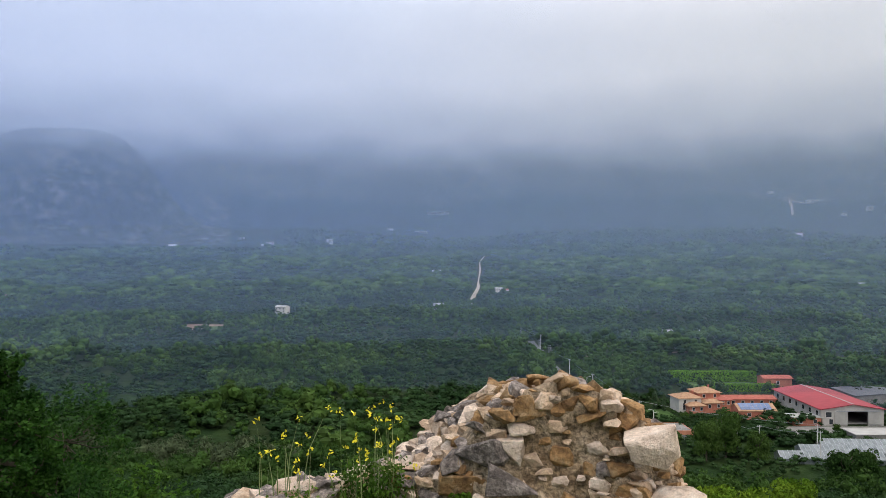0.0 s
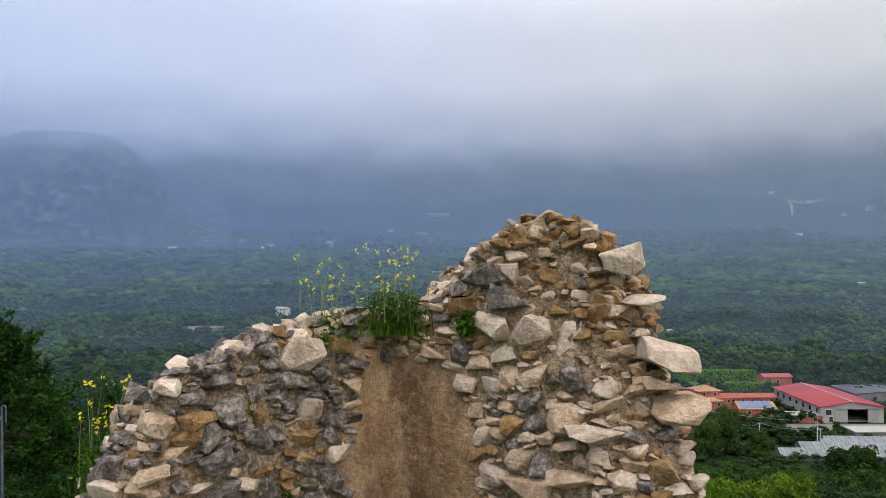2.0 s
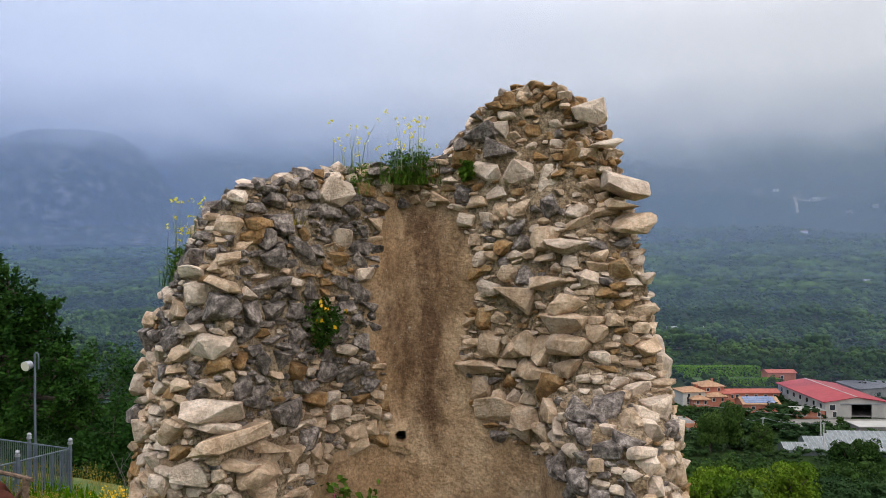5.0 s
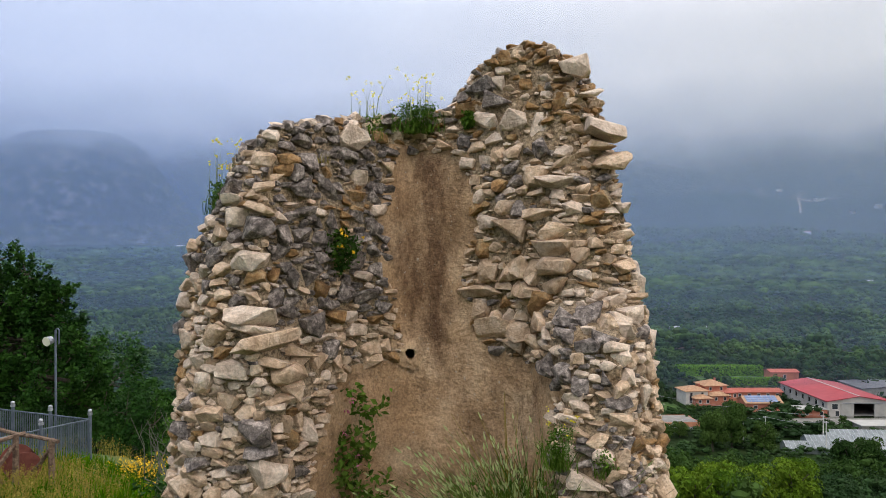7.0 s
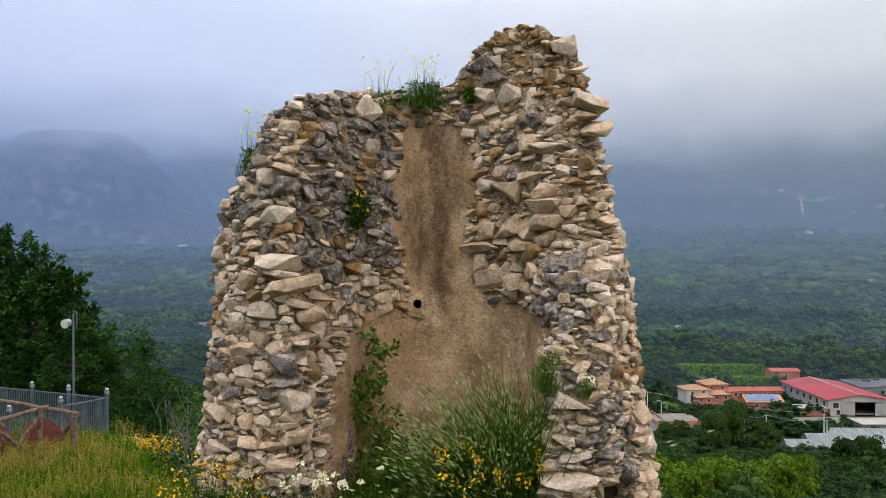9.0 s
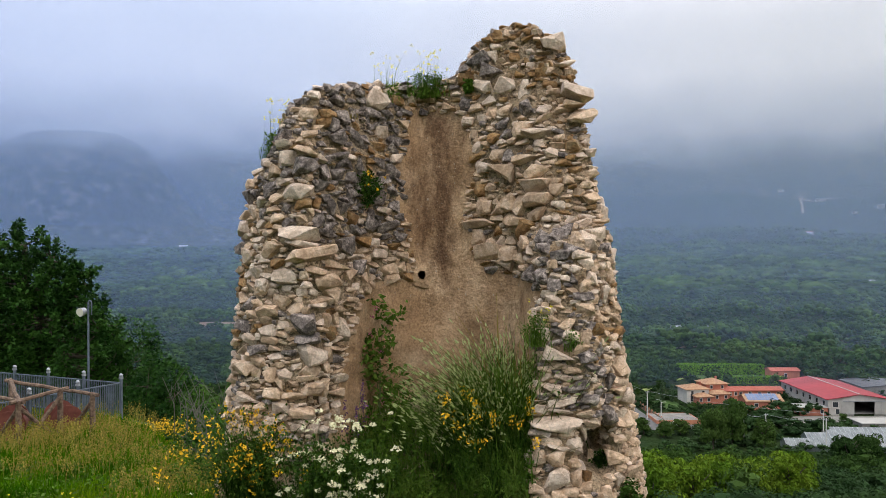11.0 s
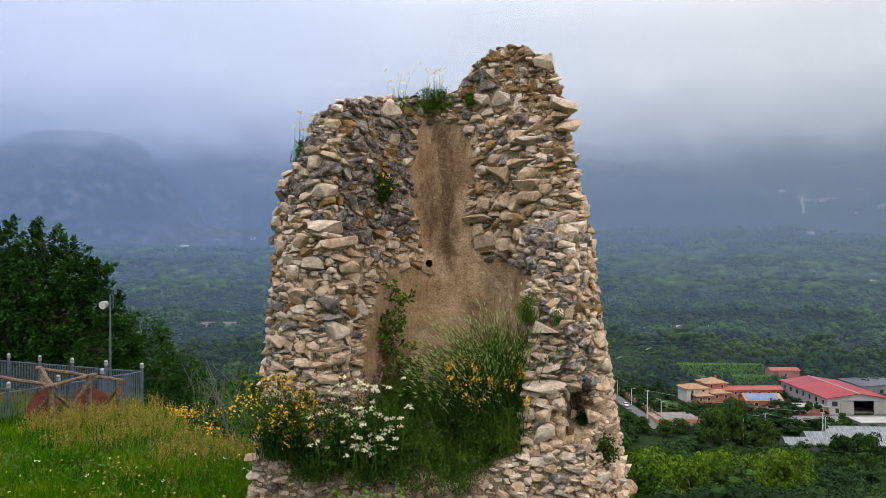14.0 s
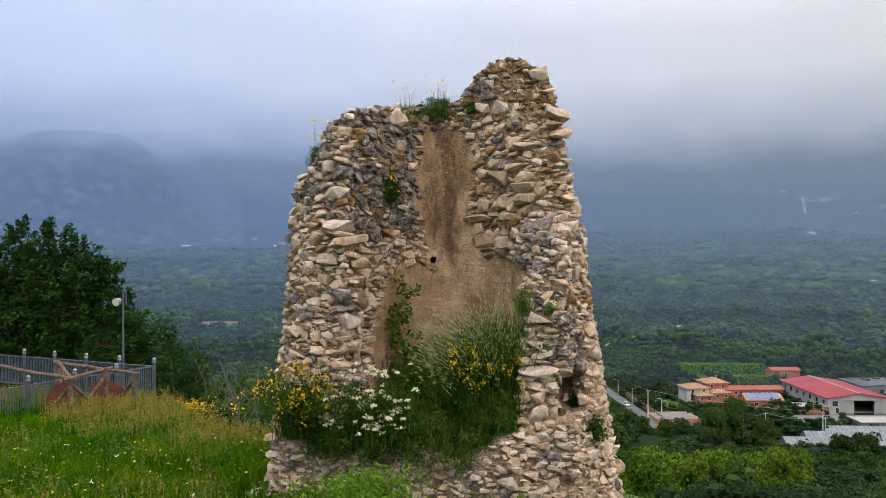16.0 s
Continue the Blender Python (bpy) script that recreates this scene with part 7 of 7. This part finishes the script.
def hanging_bush(at, r, label, seed, flower="", material="herb_dark"):
    rng = np.random.default_rng(seed)
    ob, o = plant("wall_plant", label, "plant", at)
    C = inside(rng, 40, (0, 0, 0), (r, r * 0.7, r * 1.15))
    V, F = cards(rng, C, r * 0.22, 26, 0.022)
    part_np("foliage", V, F, M[material], ob)
    if flower:
        V, F = cards(rng, inside(rng, 7, (r * 0.6, -r * 0.7, r * 0.3), (r, r * 0.3, r * 0.8)), 0.01, 5, 0.018)
        part_np("blossom", V, F, M[flower], ob)


hanging_bush((-1.08, 3.70, 4.62), 0.16, "dark green wall plant with a few yellow flowers", 1, "yellow")
hanging_bush((1.62, 2.78, 1.42), 0.15, "dark green plant rooted beside the fallen hollow", 2)
hanging_bush((1.42, 2.85, 1.72), 0.12, "dark green plant in the hollow of the pier", 3)
hanging_bush((0.10, 4.02, 5.84), 0.06, "mossy cushion at the top of the plaster", 4, "", "herb")


def undergrowth():
    rng = np.random.default_rng(12)
    ob, o = plant("undergrowth", "dense green weeds over the rubble in the niche", "plants")
    tagged(ob, kind="stuff")
    n = 900
    x = rng.uniform(-2.0, 0.75, n)
    y = rng.uniform(2.35, 3.8, n) - 0.25 * (x + 1)
    keep = []
    for a, b in zip(x, y):
        hit = core_tree.ray_cast(Vector((a, b, 2.6)), Vector((0, 0, -1)))
        keep.append(hit[0].z if hit[0] else -9)
    z = np.array(keep)
    ok = (z > 1.05) & (z < 2.5) & ~((x > 0.2) & (y < 2.4)) & ~((x < -1.2) & (z > 1.75))
    x, y, z = x[ok], y[ok], z[ok]
    C = np.stack([x, y, z + rng.uniform(0.02, 0.34, len(x)) * (0.6 + 0.5 * np.sin(x * 3) ** 2)], -1)
    V, F = cards(rng, C, 0.06, 12, 0.028)
    part_np("foliage", V, F, M["herb_mid"], ob)
    V, F = cards(rng, C[::2] + np.array([0, -0.05, 0.08]), 0.06, 13, 0.024)
    part_np("foliage", V, F, M["herb"], ob)
    k = rng.integers(0, len(x), 2600)
    V, F, tip = blades(rng, x[k] + rng.normal(0, 0.05, 2600), y[k] + rng.normal(0, 0.05, 2600), z[k] - 0.02, rng.uniform(0.2, 0.55, 2600), rng.uniform(0.05, 0.6, 2600), 0.010)
    part_np("grass_bunch", V, F, M["herb"], ob)


undergrowth()


def leafy_front():
    """The lit, leafy front of the weeds, hanging over the stump of the low wall."""
    rng = np.random.default_rng(22)
    ob, o = plant("leafy_weeds", "tangled leafy weeds hanging over the low wall", "plants")
    tagged(ob, kind="stuff")
    n = 620
    x = rng.uniform(-2.15, 0.62, n)
    top = 1.55 + 0.30 * np.interp(x, [-2.2, -1.5, -0.8, 0.0, 0.6], [0.6, 0.5, 0.9, 1.6, 1.9]) + 0.12 * np.sin(x * 11)
    z = 1.14 + rng.uniform(0, 1, n) ** 0.8 * (top - 1.14)
    y = 2.78 - 0.25 * (x + 2.15) + 0.62 * (z - 1.2) + rng.normal(0, 0.07, n)
    ok = ~((x > 0.05) & (z < 1.5)) & (fbm(x * 2.0, z * 2.0, 9) > -0.32)
    x, y, z = x[ok], y[ok], z[ok]
    n = len(x)
    C = np.stack([x, y, z], -1)
    pick = vnoise(x * 2.3, z * 3.1, 4)
    for lo, hi, m, size in ((-9, -0.30, "herb_dark", 0.018), (-0.30, 0.20, "herb_mid", 0.016), (0.20, 9, "herb", 0.014)):
        k = (pick > lo) & (pick <= hi)
        if k.any():
            V, F = cards(rng, C[k], 0.055, 34, size)
            part_np("foliage", V, F, M[m], ob)
    k = rng.integers(0, n, 1500)
    V, F, _ = blades(rng, x[k], y[k] - 0.03, z[k] - 0.08, rng.uniform(0.10, 0.30, 1500), rng.uniform(0.2, 1.1, 1500), 0.009)
    part_np("grass_bunch", V, F, M["herb"], ob)


leafy_front()


def spikes(rng, P, D, length, w):
    """A slender diamond (crossed pair) at each point P, lying along D."""
    D = D / (np.linalg.norm(D, axis=1, keepdims=True) + 1e-9)
    A = np.cross(D, rng.normal(0, 1, D.shape)); A /= np.linalg.norm(A, axis=1, keepdims=True) + 1e-9
    Vs, Fs = [], []
    n = len(P)
    L = length * rng.uniform(0.7, 1.25, (n, 1))
    for k, S in enumerate((A, np.cross(D, A))):
        Vs.append(np.stack([P, P + D * L * 0.35 + S * w, P + D * L, P + D * L * 0.35 - S * w], 1).reshape(-1, 3))
        i = np.arange(n)[:, None] * 4 + k * n * 4
        Fs.append(np.concatenate([i + [0, 1, 2], i + [0, 2, 3]]))
    return np.concatenate(Vs), np.concatenate(Fs)


def arching(rng, n, x, y, z, h, out, w):
    """Stems that rise and then bow outwards in the plan direction out (n, 2): (V, F), tips and end directions."""
    B = np.stack([x, y, z], -1)
    q = np.linalg.norm(out, axis=1)
    d = np.column_stack([out, np.zeros(n)])
    up = np.array([0, 0, 1.0])
    pts = [B + d * h[:, None] * t ** 1.6 + up * (h * (t - 0.28 * q * t * t))[:, None] for t in (0, 0.35, 0.7, 1.0)]
    f = rng.uniform(0, 6.283, n)
    W = np.stack([np.cos(f), np.sin(f), 0 * f], -1) * w / 2
    rows = []
    for k, p in enumerate(pts):
        s = (1, 0.9, 0.65, 0.25)[k]
        rows += [p - W * s, p + W * s]
    V = np.stack(rows, 1).reshape(-1, 3)
    i = np.arange(n)[:, None] * 8
    F = np.concatenate([np.concatenate([i + [k, k + 1, k + 3], i + [k, k + 3, k + 2]]) for k in (0, 2, 4)])
    return V, F, pts[3], pts[3] - pts[2], pts[2]


def green_broom():
    """The big clump with silvery spikes in front of the plaster, bowing away from the pier."""
    rng = np.random.default_rng(14)
    ob, o = plant("broom_clump", "tall green broom clump with silvery seed spikes", "shrub", (0.26, 2.95, 1.75))
    tips = []
    for n, mat_, zz, w in ((1100, "herb_dark", -0.15, 0.012), (1000, "herb", 0.0, 0.012)):
        x, y = rng.normal(0.10, 0.25, n), rng.normal(0, 0.16, n)
        out = np.stack([rng.normal(-0.22, 0.38, n), rng.normal(-0.15, 0.30, n)], -1)
        h = rng.uniform(0.45, 1.30, n) * np.clip(1.0 + 0.65 * x, 0.6, 1.25)
        V, F, tip, D, low = arching(rng, n, x, y, np.full(n, zz), h, out, w)
        part_np("stem_bunch", V, F, M[mat_], ob)
        tips.append((tip, D, low))
    tip, D, low = (np.concatenate(q) for q in zip(*tips))
    k = rng.permutation(len(tip))[:820]
    P = np.concatenate([tip[k], (tip[k] + low[k]) / 2])
    DD = np.concatenate([D[k], D[k] + rng.normal(0, 0.08, (len(k), 3))])
    V, F = spikes(rng, P, DD + np.array([0, 0, 0.02]), 0.075, 0.0105)
    part_np("seed_spike_bunch", V, F, M["spike"], ob, "silvery flower spikes")
    # fine leaves between the stems
    V, F = cards(rng, low[::4], 0.05, 3, 0.020)
    part_np("foliage", V, F, M["herb_mid"], ob)
    Y = tip[(tip[:, 1] < 0.05) & (tip[:, 2] < 0.80) & (tip[:, 0] > -0.45)]
    Y = Y[rng.permutation(len(Y))[:34]]
    V, F = cards(rng, Y + np.array([0, -0.15, 0]), 0.03, 14, 0.017)
    part_np("blossom", V, F, M["yellow"], ob, "bright yellow broom flowers")
    # long arching dry stalks
    n3 = 22
    V, F, tip, D, low = arching(rng, n3, rng.uniform(0.1, 0.6, n3), rng.normal(0, 0.1, n3), np.full(n3, 0.2), rng.uniform(1.0, 1.55, n3), rng.normal(0, 0.3, (n3, 2)), 0.012)
    part_np("dry_stalk_bunch", V, F, M["seed"], ob)


green_broom()


def yellow_broom():
    rng = np.random.default_rng(15)
    ob, o = plant("yellow_broom", "dark broom shrub with bright yellow flowers", "shrub", (-2.18, 2.95, 1.35))
    n = 900
    out = rng.normal(0, 0.42, (n, 2)) + np.array([0.0, -0.15])
    V, F, tip, D, low = arching(rng, n, rng.normal(0, 0.12, n), rng.normal(0, 0.10, n), np.full(n, -0.05), rng.uniform(0.35, 1.05, n), out, 0.010)
    part_np("stem_bunch", V, F, M["herb_dark"], ob)
    V, F = cards(rng, np.concatenate([low[::2], tip[::3]]), 0.045, 7, 0.020)
    part_np("foliage", V, F, M["herb_mid"], ob)
    T = tip[rng.choice(n, 120, False)]
    T = T[T[:, 1] < 0.2][:74]
    V, F = cards(rng, T + np.array([0, -0.06, 0]), 0.028, 12, 0.019, flat=1.5)
    part_np("blossom", V, F, M["yellow"], ob, "bright yellow pea flowers")


yellow_broom()


def umbels():
    rng = np.random.default_rng(16)
    ob, o = plant("white_umbels", "creamy white flat-topped wild flowers", "plant", (-1.32, 2.50, 1.42))
    n = 84
    x, y = rng.normal(0.12, 0.25, n), rng.normal(0, 0.12, n)
    h = rng.uniform(0.15, 1.02, n)
    V, F, tip = blades(rng, x, y, np.full(n, -0.1), h, rng.uniform(0, 0.25, n), 0.009)
    part_np("stalk_bunch", V, F, M["herb"], ob)
    C = np.repeat(tip, 26, 0)
    r, a = np.sqrt(rng.uniform(0, 1, len(C))) * np.repeat(rng.uniform(0.025, 0.055, n), 26), rng.uniform(0, 6.28, len(C))
    P = C + np.stack([r * np.cos(a), r * np.sin(a), 0.012 - 6.0 * r * r + rng.normal(0, 0.009, len(C))], -1)
    V, F = rand_quads(rng, P, np.tile([0, -0.5, 0.8], (len(P), 1)) + rng.normal(0, 0.35, P.shape), 0.013, 0.9)
    part_np("blossom", V, F, M["umbel"], ob, "creamy white flower heads")
    C = np.stack([rng.normal(0.05, 0.34, 200), rng.normal(0, 0.14, 200), rng.uniform(-0.1, 0.6, 200)], -1)
    V, F = cards(rng, C, 0.05, 14, 0.022)
    part_np("foliage", V, F, M["herb_dark"], ob)


umbels()


def climber():
    rng = np.random.default_rng(17)
    ob, o = plant("climber", "leafy green climber with pink flowers on the plaster", "plant")
    t = rng.uniform(0, 1, 100)
    x = -0.93 + 0.05 * np.sin(t * 9) + rng.normal(0, 0.07 + 0.10 * (1 - t), 100)
    C = np.stack([x, np.full(100, 3.72) + 0.28 * np.clip(x + 1.0, 0, 0.6) + rng.normal(0, 0.03, 100), 2.0 + 1.35 * t], -1)
    V, F = cards(rng, C, 0.035, 6, 0.042)
    part_np("foliage", V, F, M["herb"], ob)
    V, F, _ = blades(rng, np.full(7, -0.93), np.full(7, 3.74), np.full(7, 1.9), rng.uniform(0.8, 1.45, 7), rng.uniform(0, 0.12, 7), 0.012)
    part_np("stem_bunch", V, F, M["stalk"], ob)
    V, F = cards(rng, C[rng.choice(100, 14, False)] + np.array([-0.06, -0.05, 0]), 0.02, 6, 0.018)
    part_np("blossom", V, F, M["pink"], ob, "pink flowers")
    ob2, o = plant("purple_spikes", "dark purple flower spikes beside the climber", "plant", (-1.15, 3.25, 2.0))
    for k, (dx, h) in enumerate(((-0.10, 0.52), (0.02, 0.72), (0.10, 0.55), (-0.02, 0.45))):
        V, F, tip = blades(rng, np.array([dx]), np.array([0.0]), np.array([-0.2]), np.array([h]), np.array([0.1]), 0.012)
        part_np("stalk", V, F, M["stalk"], ob2)
        q = rng.uniform(0, 1, 60)[:, None]
        P = tip - np.array([0, 0, 0.34]) * q + rng.normal(0, 1, (60, 3)) * np.array([0.018, 0.018, 0.01]) * (0.4 + q)
        V, F = rand_quads(rng, P, rng.normal(0, 1, P.shape), 0.015)
        part_np("blossom", V, F, M["purple"], ob2, "dark purple flowers")


climber()


# ---------------------------------------------------------------- the meadow
def meadow():
    rng = np.random.default_rng(18)

    def spots(n, x0, x1, y0, y1):
        x, y = rng.uniform(x0, x1, n), rng.uniform(y0, y1, n)
        e = np.maximum((y - np.interp(x, EDGE_X, EDGE_Y)) * 0.75, x - 3.0)
        stand = (x > -2.75) & (x < 2.35) & (y > 2.9 - 0.26 * (x + 2.6)) & (y < 6.2)
        ok = (e < 2.5) & ~stand
        return x[ok], y[ok]
    # density falls with distance from the open end of the meadow
    X, Y = [], []
    for n, x0, x1, y0, y1 in ((14000, -10, 4, -12, -1.5), (26000, -9, 3, -1.5, 4), (26000, -12, -2, 4, 10), (16000, -16, -4, 10, 18), (5000, -26, -14, 12, 24)):
        x, y = spots(n, x0, x1, y0, y1)
        X.append(x); Y.append(y)
    X, Y = np.concatenate(X), np.concatenate(Y)
    c = fbm(X / 1.3, Y / 1.3, 21)
    h = rng.uniform(0.15, 0.40, len(X)) * (1 + 0.6 * c)
    V, F, _ = blades(rng, X, Y, ground_z(X, Y) - 0.03, h, rng.uniform(0.1, 0.7, len(X)), rng.uniform(0.012, 0.026, len(X)) * (1 + 0.03 * Y.clip(0)))
    tagged(part_np("meadow_grass", V, F, M["blade"]), "long bright green meadow grass on the hilltop", "grass", kind="stuff")
    # flowering grasses, tan and pinkish, thick along the brow
    X, Y = [], []
    for n, x0, x1, y0, y1, lim in ((1500, -10, -1, 1, 8, 0.40), (7500, -13, -3, 6, 15, 0.10), (4200, -20, -9, 11, 20, 0.05)):
        x, y = spots(n, x0, x1, y0, y1)
        k = fbm(x / 2.2, y / 2.2, 31) > lim
        X.append(x[k]); Y.append(y[k])
    X, Y = np.concatenate(X), np.concatenate(Y)
    z = ground_z(X, Y)
    h = rng.uniform(0.35, 0.66, len(X))
    V, F, tip = blades(rng, X, Y, z - 0.03, h, rng.uniform(0.05, 0.45, len(X)), 0.008)
    P = np.concatenate([tip - np.array([0, 0, 0.035 * k]) for k in range(4)]) + rng.normal(0, 0.012, (4 * len(tip), 3))
    V2, F2 = rand_quads(rng, P, rng.normal(0, 1, P.shape) * np.array([1, 1, 0.3]), 0.024, 0.5)
    V, F = np.concatenate([V, V2]), np.concatenate([F, F2 + len(V)])
    tagged(part_np("seed_grass", V, F, M["seed"]), "tan flowering grasses standing above the meadow", "grass", kind="stuff")
    # leafy weeds
    X, Y = spots(2600, -10, 2.4, -1, 9)
    C = np.stack([X, Y, ground_z(X, Y) + rng.uniform(0.05, 0.28, len(X))], -1)
    V, F = cards(rng, C, 0.07, 10, 0.035)
    tagged(part_np("meadow_weeds", V, F, M["herb"]), "low leafy weeds among the meadow grass", "plants", kind="stuff")
    X, Y = spots(420, -8, 2.2, -0.5, 6)
    C = np.stack([X, Y, ground_z(X, Y) + rng.uniform(0.3, 0.48, len(X))], -1)
    V, F = cards(rng, C[:36], 0.02, 8, 0.014, up=1.5, flat=0.3)
    tagged(part_np("meadow_umbels", V, F, M["umbel"]), "small pale flower heads among the grass", "flowers", kind="stuff")
    V, F = cards(rng, C[190:330], 0.008, 4, 0.018, up=1.5, flat=0.3)
    tagged(part_np("meadow_flowers", V, F, M["lemon"]), "small yellow flowers among the grass", "flowers", kind="stuff")


meadow()


def bright_weed():
    rng = np.random.default_rng(19)
    x, y = -1.15, 0.9
    ob, o = plant("leafy_weed", "fresh bright green leafy weed before the ruin", "plant", (x, y, gz(x, y)))
    n = 520
    V, F, tip = blades(rng, rng.normal(0, 0.16, n), rng.normal(0, 0.12, n), np.full(n, -0.05), rng.uniform(0.35, 0.95, n), rng.uniform(0.05, 0.6, n), 0.015)
    part_np("stem_bunch", V, F, M["bright_herb"], ob)
    V, F = cards(rng, tip * np.array([1, 1, 0.85]), 0.05, 8, 0.028)
    part_np("foliage", V, F, M["bright_herb"], ob)


bright_weed()


def field_stone(x, y, s, k):
    ob = new("field_stone", rock_mesh(k, M["white"]))
    tagged(ob, "pale limestone block lying in the grass", "stone", "loose stones in the meadow")
    ob.matrix_basis = pose(x, y, gz(x, y) + s * 0.25, 8, 5, k * 50) @ Matrix.Diagonal((s, s * 0.8, s * 0.6, 1))


for k, (x, y, s) in enumerate(((-1.55, 0.35, 0.15), (-3.55, 2.2, 0.12), (-4.6, 3.0, 0.10), (-2.9, 3.2, 0.14), (0.9, 1.2, 0.16), (-0.4, 1.6, 0.12))):
    field_stone(x, y, s, k)


# tall single trees standing before the farm and on the lower slope
def single_trees():
    made = {}
    spots = [(89, 250, 6.2, 9.2, "m"), (97, 254, 6.6, 10.0, "m"), (105, 247, 5.2, 6.8, "m"), (111, 205, 5.8, 7.0, "m"), (120, 210, 6.2, 7.6, "m"), (129, 208, 5.8, 6.6, "m"), (138, 213, 6.0, 7.0, "m"),
             (24, 84, 4.0, 4.6, "y"), (31, 92, 4.4, 5.0, "y"), (18, 88, 3.6, 4.4, "y"), (38, 104, 4.6, 5.4, "y"), (28, 108, 4.4, 5.2, "y"), (46, 118, 5.0, 5.6, "m"),
             (21, 96, 4.0, 4.8, "y"), (36, 96, 4.2, 4.8, "y"), (44, 106, 4.4, 5.0, "y"), (33, 118, 4.6, 5.2, "y"), (52, 110, 4.6, 5.2, "y"), (24, 118, 4.4, 5.0, "y"), (58, 122, 4.8, 5.4, "y"),
             (76, 264, 4.4, 3.8, "m"), (83, 267, 4.2, 3.6, "m"), (70, 268, 4.2, 4.0, "m"), (66, 279, 4.0, 4.0, "m"), (98, 301, 2.6, 2.6, "m"), (113, 302, 2.2, 2.4, "m"), (137, 298, 2.0, 2.0, "m"), (152, 285, 2.2, 2.2, "m"), (82, 330, 3.0, 3.4, "m"), (78, 352, 3.4, 4.0, "m"), (96, 340, 3.0, 3.6, "m"), (120, 345, 3.2, 3.6, "m")]
    for k, (x, y, r, h, kind) in enumerate(spots):
        if kind not in made:
            rng = np.random.default_rng(60 + len(made))
            lab = "full green broadleaf tree among low orchards" if kind == "m" else "yellow-green young broadleaf tree on the hillside"
            ob = tagged(new("tree"), lab, "tree", "single trees below the hill")
            bm = bmesh.new()
            limb(bm, rng, (0, 0, -0.3), (0.05, 0, 0.9), 0.07, 0.045)
            for j in range(5):
                a = j * 1.26
                limb(bm, rng, (0.05, 0, 0.75), (0.5 * math.cos(a), 0.5 * math.sin(a), 1.35), 0.03, 0.01)
            part("trunk", bm, M["bark"], ob)
            V, F = crown(rng, 34, 3400, 0.060, 1.0, rr=(0.17, 0.32))
            part_np("crown", V + np.array([0, 0, 0.04]), F, M["woods_l" if kind == "m" else "leaf_lime"], ob)
            made[kind] = ob
            ob.matrix_basis = pose(x, y, gz(x, y), 0, 0, k * 77) @ Matrix.Diagonal((r, r, h, 1))
        else:
            c = copy_thing(made[kind], pose(x, y, gz(x, y), 0, 0, k * 77))
            c.matrix_basis = pose(x, y, gz(x, y), 0, 0, k * 77) @ Matrix.Diagonal((r, r, h, 1))


M["leaf_lime"] = mat("yellow_green_leaves", [(0.040, 0.090, 0.006), (0.078, 0.140, 0.010), (0.12, 0.178, 0.014)], 0.12, 0.7, 0, vary=0.45, trans=0.25, spec=0.05)
single_trees()
